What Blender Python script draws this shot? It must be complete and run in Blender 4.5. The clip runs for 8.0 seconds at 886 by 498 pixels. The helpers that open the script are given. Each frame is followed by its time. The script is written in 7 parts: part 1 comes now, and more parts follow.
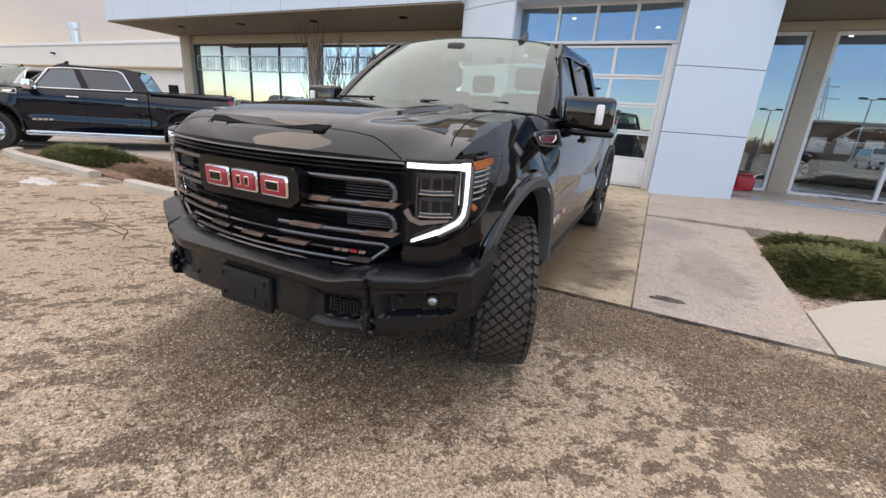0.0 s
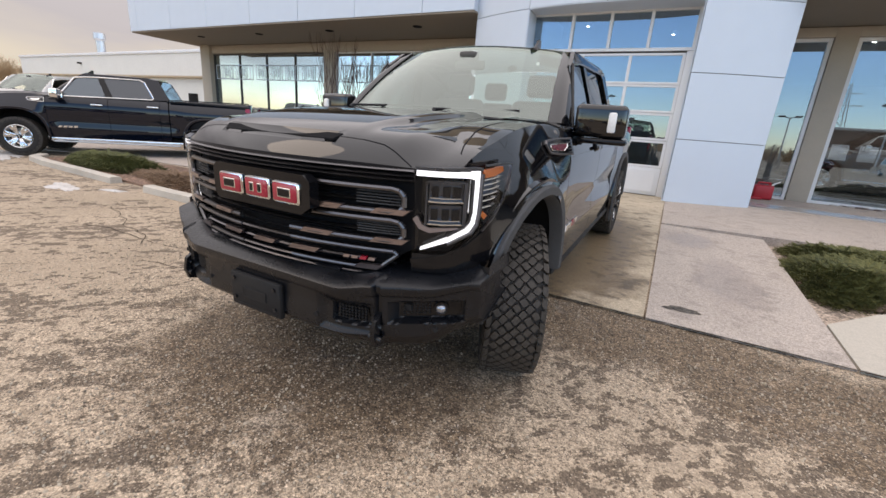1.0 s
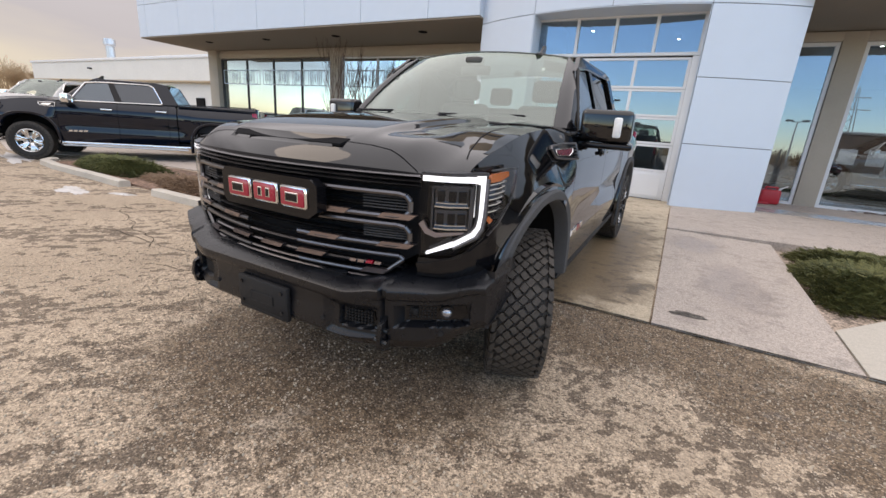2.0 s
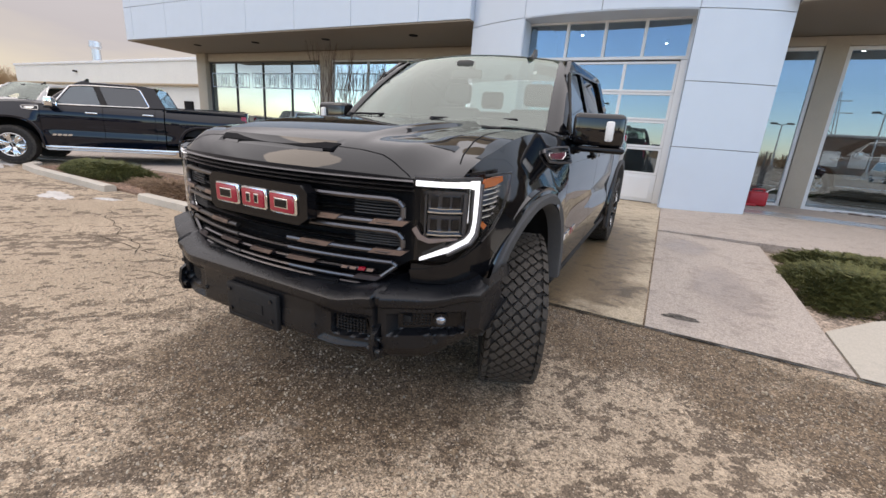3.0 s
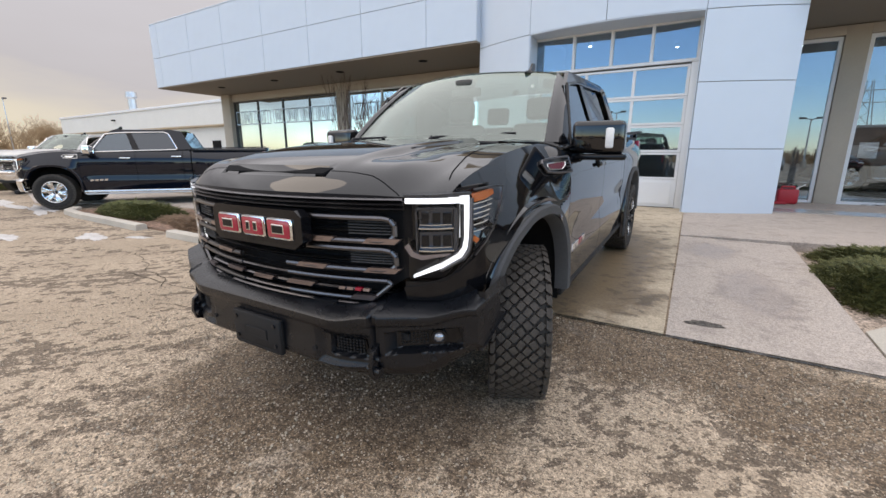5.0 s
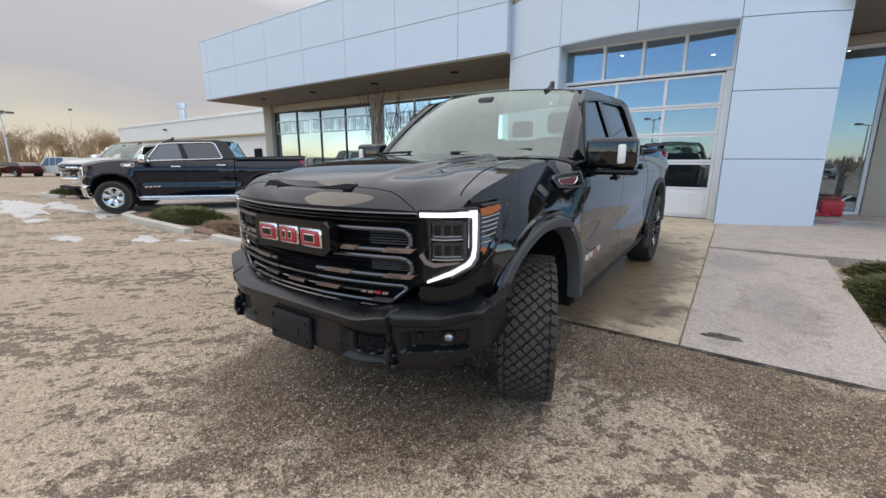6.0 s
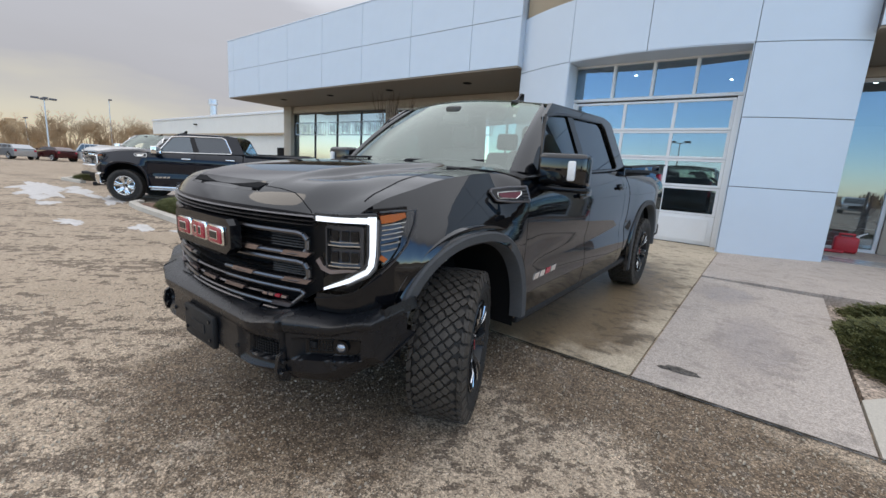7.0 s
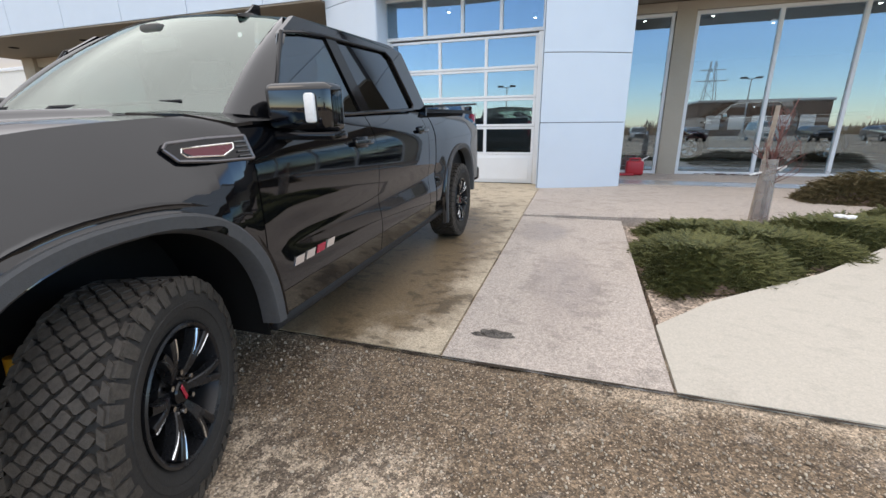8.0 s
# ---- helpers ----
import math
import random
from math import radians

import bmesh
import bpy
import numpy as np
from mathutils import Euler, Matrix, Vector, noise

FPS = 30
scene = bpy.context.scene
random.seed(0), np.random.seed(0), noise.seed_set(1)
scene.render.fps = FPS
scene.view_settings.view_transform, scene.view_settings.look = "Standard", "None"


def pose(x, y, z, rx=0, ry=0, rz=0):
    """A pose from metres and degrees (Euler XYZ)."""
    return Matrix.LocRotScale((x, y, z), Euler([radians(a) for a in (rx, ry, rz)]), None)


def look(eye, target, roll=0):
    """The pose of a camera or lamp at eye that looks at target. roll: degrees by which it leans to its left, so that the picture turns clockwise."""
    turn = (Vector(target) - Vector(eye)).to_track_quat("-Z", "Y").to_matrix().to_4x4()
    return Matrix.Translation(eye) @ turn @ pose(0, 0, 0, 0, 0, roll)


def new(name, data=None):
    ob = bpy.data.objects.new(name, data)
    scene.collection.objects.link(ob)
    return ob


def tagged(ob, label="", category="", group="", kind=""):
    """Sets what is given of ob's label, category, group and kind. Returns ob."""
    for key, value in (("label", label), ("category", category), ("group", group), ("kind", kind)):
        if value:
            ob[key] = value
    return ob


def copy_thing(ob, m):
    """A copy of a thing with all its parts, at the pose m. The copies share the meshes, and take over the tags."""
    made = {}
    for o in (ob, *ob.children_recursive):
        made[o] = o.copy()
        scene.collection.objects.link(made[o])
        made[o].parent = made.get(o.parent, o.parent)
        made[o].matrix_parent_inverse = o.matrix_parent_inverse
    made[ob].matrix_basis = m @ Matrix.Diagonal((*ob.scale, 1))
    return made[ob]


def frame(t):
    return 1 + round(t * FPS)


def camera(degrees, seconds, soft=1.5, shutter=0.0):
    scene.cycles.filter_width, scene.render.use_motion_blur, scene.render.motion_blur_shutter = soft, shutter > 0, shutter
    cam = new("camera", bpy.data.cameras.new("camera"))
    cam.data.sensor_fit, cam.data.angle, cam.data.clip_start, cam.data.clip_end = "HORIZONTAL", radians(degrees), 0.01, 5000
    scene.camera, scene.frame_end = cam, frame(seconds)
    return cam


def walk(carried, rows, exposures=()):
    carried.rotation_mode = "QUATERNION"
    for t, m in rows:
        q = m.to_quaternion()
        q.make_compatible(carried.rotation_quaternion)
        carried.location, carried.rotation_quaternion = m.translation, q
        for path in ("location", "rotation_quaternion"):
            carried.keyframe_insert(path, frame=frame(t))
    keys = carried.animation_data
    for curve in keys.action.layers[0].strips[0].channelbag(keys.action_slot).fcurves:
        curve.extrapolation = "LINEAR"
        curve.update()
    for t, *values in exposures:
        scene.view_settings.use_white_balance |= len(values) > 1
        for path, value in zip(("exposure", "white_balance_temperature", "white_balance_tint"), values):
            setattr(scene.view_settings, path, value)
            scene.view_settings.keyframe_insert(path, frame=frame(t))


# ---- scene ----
import collections

cam = camera(94.1, 8.0)
PATH = [
    (0, (0.016, -0.035, 1.349), (-0.806, 1.689, 0.755), 4.4),
    (0.5, (0.02, -0.015, 1.343), (-0.823, 1.702, 0.758), 4.5),
    (1, (0.026, -0.028, 1.353), (-0.854, 1.676, 0.786), 4.4),
    (1.5, (0.03, -0.046, 1.356), (-0.878, 1.647, 0.801), 4.3),
    (3, (0.004, -0.015, 1.362), (-0.867, 1.705, 0.827), 4.3),
    (3.5, (-0.001, -0.028, 1.365), (-0.856, 1.703, 0.842), 3.9),
    (4, (0.006, -0.01, 1.373), (-0.867, 1.714, 0.858), 3.2),
    (4.5, (0.055, 0.057, 1.351), (-0.871, 1.761, 0.863), 1.7),
    (5.8, (0.236, -0.042, 1.382), (-0.851, 1.588, 0.977), -0.4),
    (6, (0.278, -0.062, 1.404), (-0.841, 1.543, 0.987), 0.2),
    (6.5, (0.422, 0.024, 1.409), (-0.758, 1.585, 0.994), 0.1),
    (7, (0.637, 0.297, 1.407), (-0.556, 1.858, 1.032), 3.8),
    (7.2, (0.676, 0.457, 1.385), (-0.35, 2.113, 0.93), 2.4),
    (7.4, (0.688, 0.664, 1.367), (-0.157, 2.383, 0.794), 3.4),
    (7.5, (0.672, 0.756, 1.384), (-0.124, 2.483, 0.761), 2.6),
    (8, (0.771, 1.216, 1.36), (0.182, 3.044, 0.802), -0.5),
]
TONE = [(0, -0.54, 6400, 17), (4.5, -0.54, 6300, 16), (5.8, -0.66, 6000, 12), (6.5, -0.76, 5960, 12), (7, -0.74, 5850, 11), (7.5, -0.54, 5950, 11), (8, -0.36, 6200, 13)]
walk(cam, [(t, look(eye, target, roll)) for t, eye, target, roll in PATH], TONE)

# ---- light ----
world = bpy.data.worlds.new("world")
scene.world = world
world.use_nodes = True
wn, wl = world.node_tree.nodes, world.node_tree.links
wn.clear()
w_out = wn.new("ShaderNodeOutputWorld")
w_bg = wn.new("ShaderNodeBackground")
sky = wn.new("ShaderNodeTexSky")
sky.sky_type = "NISHITA"
sky.sun_disc = False
sky.sun_elevation = radians(24)
sky.sun_rotation = radians(-100)
sky.air_density, sky.dust_density, sky.ozone_density = 1.0, 0.15, 2.5
w_co = wn.new("ShaderNodeTexCoord")
w_xyz = wn.new("ShaderNodeSeparateXYZ")
wl.new(w_co.outputs["Generated"], w_xyz.inputs[0])
# a cloud deck that lies over the building's side of the sky and thins out behind
w_noise = wn.new("ShaderNodeTexNoise")
w_noise.inputs["Scale"].default_value = 2.2
w_noise.inputs["Detail"].default_value = 5
w_map = wn.new("ShaderNodeMapping")
w_map.inputs["Scale"].default_value = (0.7, 0.7, 3.0)
wl.new(w_co.outputs["Generated"], w_map.inputs[0])
wl.new(w_map.outputs[0], w_noise.inputs["Vector"])


def w_math(op, a, b=None, c=None):
    n = wn.new("ShaderNodeMath")
    n.operation = op
    for i, v in enumerate((a, b, c)):
        if v is None:
            continue
        if isinstance(v, (int, float)):
            n.inputs[i].default_value = v
        else:
            wl.new(v, n.inputs[i])
    return n.outputs[0]


side = w_math("ADD", w_math("MULTIPLY", w_xyz.outputs[0], -0.78), w_math("MULTIPLY", w_xyz.outputs[1], 0.66))
cover = w_math("ADD", w_math("ADD", w_math("MULTIPLY", side, 1.1), w_math("MULTIPLY", w_math("MAXIMUM", w_math("SUBTRACT", w_xyz.outputs[2], 0.27), 0.0), 7.0)), w_math("MULTIPLY", w_noise.outputs["Fac"], 0.9))
w_cov = wn.new("ShaderNodeMapRange")
w_cov.interpolation_type = "SMOOTHSTEP"
w_cov.inputs["From Min"].default_value = 0.25
w_cov.inputs["From Max"].default_value = 0.85
wl.new(cover, w_cov.inputs["Value"])
w_ramp = wn.new("ShaderNodeValToRGB")
cr = w_ramp.color_ramp
cr.elements[0].position, cr.elements[0].color = 0.0, (1.30, 1.07, 0.69, 1)
cr.elements[1].position, cr.elements[1].color = 1.0, (2.8, 2.74, 2.66, 1)
for pos, col in ((0.045, (1.20, 1.07, 0.79, 1)), (0.12, (0.86, 0.81, 0.77, 1)), (0.28, (0.95, 0.91, 0.89, 1)), (0.46, (2.15, 2.08, 2.0, 1))):
    e = cr.elements.new(pos)
    e.color = col
w_h = w_math("ADD", w_xyz.outputs[2], w_math("MULTIPLY", w_math("SUBTRACT", w_noise.outputs["Fac"], 0.5), 0.30))
wl.new(w_h, w_ramp.inputs["Fac"])
w_scale = wn.new("ShaderNodeMix")
w_scale.data_type, w_scale.blend_type = "RGBA", "MULTIPLY"
w_scale.inputs[0].default_value = 1.0
wl.new(sky.outputs[0], w_scale.inputs[6])
w_scale.inputs[7].default_value = (0.51, 0.51, 0.51, 1)
w_mix = wn.new("ShaderNodeMix")
w_mix.data_type = "RGBA"
wl.new(w_cov.outputs[0], w_mix.inputs[0])
wl.new(w_scale.outputs[2], w_mix.inputs[6])
wl.new(w_ramp.outputs[0], w_mix.inputs[7])
wl.new(w_mix.outputs[2], w_bg.inputs["Color"])
w_bg.inputs["Strength"].default_value = 1.0
wl.new(w_bg.outputs[0], w_out.inputs["Surface"])

sun = new("sun", bpy.data.lights.new("sun", "SUN"))
sun.data.energy, sun.data.angle, sun.data.color = 0.5, radians(25), (1.0, 0.82, 0.60)
sun.matrix_world = look((-22, -14, 26), (0, 0, 0))

# ---- materials ----


def mat_new(name):
    m = bpy.data.materials.new(name)
    m.use_nodes = True
    nt = m.node_tree
    b = nt.nodes["Principled BSDF"]
    return m, nt, b


def nn(nt, kind, **kw):
    n = nt.nodes.new(kind)
    for k, v in kw.items():
        n.inputs[k].default_value = v
    return n


def plain(name, col, rough=0.5, metal=0.0, var=0.12, scale=6.0, fine=60.0, bump=0.0, bscale=80.0, coat=0.0, ior=1.5):
    """A surface with two scales of variation in colour and roughness, and fine relief."""
    m, nt, b = mat_new(name)
    lk = nt.links
    co = nn(nt, "ShaderNodeTexCoord")
    n1 = nn(nt, "ShaderNodeTexNoise", Scale=scale, Detail=6.0, Roughness=0.6)
    n2 = nn(nt, "ShaderNodeTexNoise", Scale=fine, Detail=3.0)
    lk.new(co.outputs["Object"], n1.inputs["Vector"])
    lk.new(co.outputs["Object"], n2.inputs["Vector"])
    add = nn(nt, "ShaderNodeMath")
    add.operation = "ADD"
    lk.new(n1.outputs["Fac"], add.inputs[0])
    lk.new(n2.outputs["Fac"], add.inputs[1])
    mr = nn(nt, "ShaderNodeMapRange")
    mr.inputs["From Min"].default_value, mr.inputs["From Max"].default_value = 0.6, 1.4
    mr.inputs["To Min"].default_value, mr.inputs["To Max"].default_value = 1 - var, 1 + var
    lk.new(add.outputs[0], mr.inputs["Value"])
    mx = nn(nt, "ShaderNodeMix")
    mx.data_type, mx.blend_type = "RGBA", "MULTIPLY"
    mx.inputs[0].default_value = 1.0
    mx.inputs[6].default_value = (*col, 1)
    lk.new(mr.outputs[0], mx.inputs[7])
    lk.new(mx.outputs[2], b.inputs["Base Color"])
    rr = nn(nt, "ShaderNodeMapRange")
    rr.inputs["To Min"].default_value, rr.inputs["To Max"].default_value = max(rough - 0.08, 0.02), min(rough + 0.1, 1)
    lk.new(n1.outputs["Fac"], rr.inputs["Value"])
    lk.new(rr.outputs[0], b.inputs["Roughness"])
    b.inputs["Metallic"].default_value = metal
    b.inputs["Coat Weight"].default_value = coat
    b.inputs["IOR"].default_value = ior
    if bump:
        bp = nn(nt, "ShaderNodeBump", Strength=bump, Distance=0.004)
        n3 = nn(nt, "ShaderNodeTexNoise", Scale=bscale, Detail=4.0)
        lk.new(co.outputs["Object"], n3.inputs["Vector"])
        lk.new(n3.outputs["Fac"], bp.inputs["Height"])
        lk.new(bp.outputs[0], b.inputs["Normal"])
    return m


def car_paint(name, col, dust=0.5, metal=0.0, speckle=True, coat=0.0, ior=1.5):
    """Glossy paint under a thin film of road dust with dried drops."""
    m, nt, b = mat_new(name)
    lk = nt.links
    co = nn(nt, "ShaderNodeTexCoord")
    geo = nn(nt, "ShaderNodeNewGeometry")
    sep = nn(nt, "ShaderNodeSeparateXYZ")
    lk.new(geo.outputs["Normal"], sep.inputs[0])
    n1 = nn(nt, "ShaderNodeTexNoise", Scale=5.0, Detail=8.0, Roughness=0.65)
    n2 = nn(nt, "ShaderNodeTexVoronoi", Scale=55.0)
    n4 = nn(nt, "ShaderNodeTexVoronoi", Scale=130.0)
    for n in (n1, n2, n4):
        lk.new(co.outputs["Object"], n.inputs["Vector"])
    up = nn(nt, "ShaderNodeMapRange")
    up.inputs["From Min"].default_value, up.inputs["From Max"].default_value = 0.30, 0.90
    lk.new(sep.outputs[2], up.inputs["Value"])
    d = nn(nt, "ShaderNodeMath")
    d.operation = "MULTIPLY"
    lk.new(up.outputs[0], d.inputs[0])
    dn = nn(nt, "ShaderNodeMapRange")
    dn.inputs["From Min"].default_value, dn.inputs["From Max"].default_value = 0.3, 0.7
    dn.inputs["To Min"].default_value, dn.inputs["To Max"].default_value = 0.55 * dust, dust
    lk.new(n1.outputs["Fac"], dn.inputs["Value"])
    lk.new(dn.outputs[0], d.inputs[1])
    mx = nn(nt, "ShaderNodeMix")
    mx.data_type = "RGBA"
    lk.new(d.outputs[0], mx.inputs[0])
    mx.inputs[6].default_value = (*col, 1)
    mx.inputs[7].default_value = (0.21, 0.18, 0.155, 1)
    lk.new(mx.outputs[2], b.inputs["Base Color"])
    # drops: small dark spots with a gloss of their own
    drop = nn(nt, "ShaderNodeMapRange")
    drop.inputs["From Min"].default_value, drop.inputs["From Max"].default_value = 0.10, 0.16
    lk.new(n2.outputs["Distance"], drop.inputs["Value"])
    mx2 = nn(nt, "ShaderNodeMix")
    mx2.data_type = "RGBA"
    lk.new(drop.outputs[0], mx2.inputs[0])
    mx2.inputs[6].default_value = (col[0] * 0.7, col[1] * 0.7, col[2] * 0.7, 1)
    lk.new(mx.outputs[2], mx2.inputs[7])
    if speckle:
        lk.new(mx2.outputs[2], b.inputs["Base Color"])
    rg = nn(nt, "ShaderNodeMapRange")
    rg.inputs["To Min"].default_value, rg.inputs["To Max"].default_value = 0.03, 0.40
    lk.new(d.outputs[0], rg.inputs["Value"])
    lk.new(rg.outputs[0], b.inputs["Roughness"])
    b.inputs["Metallic"].default_value = metal
    b.inputs["Coat Weight"].default_value = coat
    b.inputs["Coat Roughness"].default_value = 0.05
    b.inputs["IOR"].default_value = ior
    bp = nn(nt, "ShaderNodeBump", Strength=0.012, Distance=0.001)
    lk.new(n4.outputs["Distance"], bp.inputs["Height"])
    if speckle:
        lk.new(bp.outputs[0], b.inputs["Normal"])
    return m


def pane(name, tint, ior=1.5, rough=0.0, gloss=(1, 1, 1), haze=0.0):
    """A thin pane: tinted see-through with a mirror's gloss by angle."""
    m, nt, b = mat_new(name)
    lk = nt.links
    nt.nodes.remove(b)
    out = nt.nodes["Material Output"]
    tr = nn(nt, "ShaderNodeBsdfTransparent")
    tr.inputs["Color"].default_value = (*tint, 1)
    gl = nn(nt, "ShaderNodeBsdfGlossy")
    gl.inputs["Roughness"].default_value = rough
    gl.inputs["Color"].default_value = (*gloss, 1)
    # gloss by angle, alike on both faces of the pane
    f0 = ((ior - 1) / (ior + 1)) ** 2
    lw = nn(nt, "ShaderNodeLayerWeight", Blend=0.5)
    pw = nn(nt, "ShaderNodeMath")
    pw.operation = "POWER"
    lk.new(lw.outputs["Facing"], pw.inputs[0])
    pw.inputs[1].default_value = 5.0
    fr = nn(nt, "ShaderNodeMapRange")
    fr.inputs["To Min"].default_value, fr.inputs["To Max"].default_value = f0, 1.0
    lk.new(pw.outputs[0], fr.inputs["Value"])
    mixn = nn(nt, "ShaderNodeMixShader")
    lk.new(fr.outputs[0], mixn.inputs[0])
    base = tr.outputs[0]
    if haze:
        df = nn(nt, "ShaderNodeBsdfDiffuse")
        df.inputs["Color"].default_value = (0.55, 0.52, 0.48, 1)
        mh = nn(nt, "ShaderNodeMixShader")
        co = nn(nt, "ShaderNodeTexCoord")
        nz = nn(nt, "ShaderNodeTexNoise", Scale=6.0, Detail=6.0)
        lk.new(co.outputs["Object"], nz.inputs["Vector"])
        mr = nn(nt, "ShaderNodeMapRange")
        mr.inputs["From Min"].default_value, mr.inputs["From Max"].default_value = 0.3, 0.75
        mr.inputs["To Min"].default_value, mr.inputs["To Max"].default_value = haze * 0.6, haze * 1.3
        lk.new(nz.outputs["Fac"], mr.inputs["Value"])
        lk.new(mr.outputs[0], mh.inputs[0])
        lk.new(tr.outputs[0], mh.inputs[1])
        lk.new(df.outputs[0], mh.inputs[2])
        base = mh.outputs[0]
    lk.new(base, mixn.inputs[1])
    lk.new(gl.outputs[0], mixn.inputs[2])
    lk.new(mixn.outputs[0], out.inputs["Surface"])
    return m


def glow(name, col, strength):
    m, nt, b = mat_new(name)
    b.inputs["Base Color"].default_value = (*col, 1)
    b.inputs["Emission Color"].default_value = (*col, 1)
    b.inputs["Emission Strength"].default_value = strength
    return m


def gravelly(name, dry, wet, stone, spread, wet_at=None, grain=0.8, chips=0.0, relief=0.5):
    """Worn asphalt or concrete: aggregate, dirt in patches, and wet patches with an outline of their own."""
    m, nt, b = mat_new(name)
    lk = nt.links
    co = nn(nt, "ShaderNodeTexCoord")
    vec = co.outputs["Object"]
    big = nn(nt, "ShaderNodeTexNoise", Scale=0.55, Detail=6.0, Roughness=0.62)
    mid = nn(nt, "ShaderNodeTexNoise", Scale=3.6, Detail=8.0, Roughness=0.68)
    fine = nn(nt, "ShaderNodeTexNoise", Scale=42.0, Detail=4.0, Roughness=0.7)
    st = nn(nt, "ShaderNodeTexVoronoi", Scale=stone)
    for n in (big, mid, fine, st):
        lk.new(vec, n.inputs["Vector"])
    # dirt patches
    r1 = nn(nt, "ShaderNodeMapRange")
    r1.inputs["From Min"].default_value, r1.inputs["From Max"].default_value = 0.435, 0.462
    blot = nn(nt, "ShaderNodeTexNoise", Scale=9.0, Detail=5.0, Roughness=0.6)
    bmap = nn(nt, "ShaderNodeMapping")
    bmap.inputs["Scale"].default_value = (0.6, 1.25, 1.0)
    lk.new(vec, bmap.inputs[0])
    lk.new(bmap.outputs[0], blot.inputs["Vector"])
    bsum = nn(nt, "ShaderNodeMath")
    bsum.operation = "MULTIPLY_ADD"
    lk.new(blot.outputs["Fac"], bsum.inputs[0])
    bsum.inputs[1].default_value = 0.45
    bhalf = nn(nt, "ShaderNodeMath")
    bhalf.operation = "MULTIPLY"
    lk.new(mid.outputs["Fac"], bhalf.inputs[0])
    bhalf.inputs[1].default_value = 0.55
    lk.new(bhalf.outputs[0], bsum.inputs[2])
    lk.new(bsum.outputs[0], r1.inputs["Value"])
    c1 = nn(nt, "ShaderNodeMix")
    c1.data_type = "RGBA"
    lk.new(r1.outputs[0], c1.inputs[0])
    c1.inputs[6].default_value = (*[v * (1 - spread) for v in dry], 1)
    c1.inputs[7].default_value = (*[v * (1 + 0.35 * spread) for v in dry], 1)
    rb = nn(nt, "ShaderNodeMapRange")
    rb.inputs["From Min"].default_value, rb.inputs["From Max"].default_value = 0.33, 0.67
    rb.inputs["To Min"].default_value, rb.inputs["To Max"].default_value = 1 - 0.6 * spread, 1 + 0.4 * spread
    lk.new(big.outputs["Fac"], rb.inputs["Value"])
    c0 = nn(nt, "ShaderNodeMix")
    c0.data_type, c0.blend_type = "RGBA", "MULTIPLY"
    c0.inputs[0].default_value = 1.0
    lk.new(c1.outputs[2], c0.inputs[6])
    lk.new(rb.outputs[0], c0.inputs[7])
    c1 = c0
    # stones: each with its own shade
    sr = nn(nt, "ShaderNodeSeparateColor")
    lk.new(st.outputs["Color"], sr.inputs[0])
    r2 = nn(nt, "ShaderNodeMapRange")
    r2.inputs["To Min"].default_value, r2.inputs["To Max"].default_value = 0.20, 1.85
    lk.new(sr.outputs[0], r2.inputs["Value"])
    c2 = nn(nt, "ShaderNodeMix")
    c2.data_type, c2.blend_type = "RGBA", "MULTIPLY"
    c2.inputs[0].default_value = grain
    lk.new(c1.outputs[2], c2.inputs[6])
    lk.new(r2.outputs[0], c2.inputs[7])
    r3 = nn(nt, "ShaderNodeMapRange")
    r3.inputs["From Min"].default_value, r3.inputs["From Max"].default_value = 0.3, 0.7
    r3.inputs["To Min"].default_value, r3.inputs["To Max"].default_value = 0.62, 1.36
    lk.new(fine.outputs["Fac"], r3.inputs["Value"])
    c3 = nn(nt, "ShaderNodeMix")
    c3.data_type, c3.blend_type = "RGBA", "MULTIPLY"
    c3.inputs[0].default_value = min(1.0, grain + 0.1)
    lk.new(c2.outputs[2], c3.inputs[6])
    lk.new(r3.outputs[0], c3.inputs[7])
    col = c3.outputs[2]
    if chips:
        cm = nn(nt, "ShaderNodeMath")
        cm.operation = "LESS_THAN"
        lk.new(sr.outputs[1], cm.inputs[0])
        cm.inputs[1].default_value = chips
        c5 = nn(nt, "ShaderNodeMix")
        c5.data_type = "RGBA"
        lk.new(cm.outputs[0], c5.inputs[0])
        lk.new(col, c5.inputs[6])
        c5.inputs[7].default_value = (0.66, 0.59, 0.49, 1)
        col = c5.outputs[2]
    rough = nn(nt, "ShaderNodeMapRange")
    rough.inputs["To Min"].default_value, rough.inputs["To Max"].default_value = 0.9, 0.42
    rough.inputs["Value"].default_value = 0.0
    if wet_at:
        acc = None
        for (cx, cy, rx, ry) in wet_at:
            mp = nn(nt, "ShaderNodeMapping")
            mp.inputs["Location"].default_value = (-cx / rx, -cy / ry, 0)
            mp.inputs["Scale"].default_value = (1 / rx, 1 / ry, 0)
            lk.new(vec, mp.inputs[0])
            ln = nn(nt, "ShaderNodeVectorMath")
            ln.operation = "LENGTH"
            lk.new(mp.outputs[0], ln.inputs[0])
            if acc is None:
                acc = ln.outputs["Value"]
            else:
                mn = nn(nt, "ShaderNodeMath")
                mn.operation = "SMOOTH_MIN"
                mn.inputs[2].default_value = 0.4
                lk.new(acc, mn.inputs[0])
                lk.new(ln.outputs["Value"], mn.inputs[1])
                acc = mn.outputs[0]
        off = nn(nt, "ShaderNodeMath")
        off.operation = "MULTIPLY_ADD"
        lk.new(mid.outputs["Fac"], off.inputs[0])
        off.inputs[1].default_value = 1.5
        lk.new(acc, off.inputs[2])
        wr = nn(nt, "ShaderNodeMapRange")
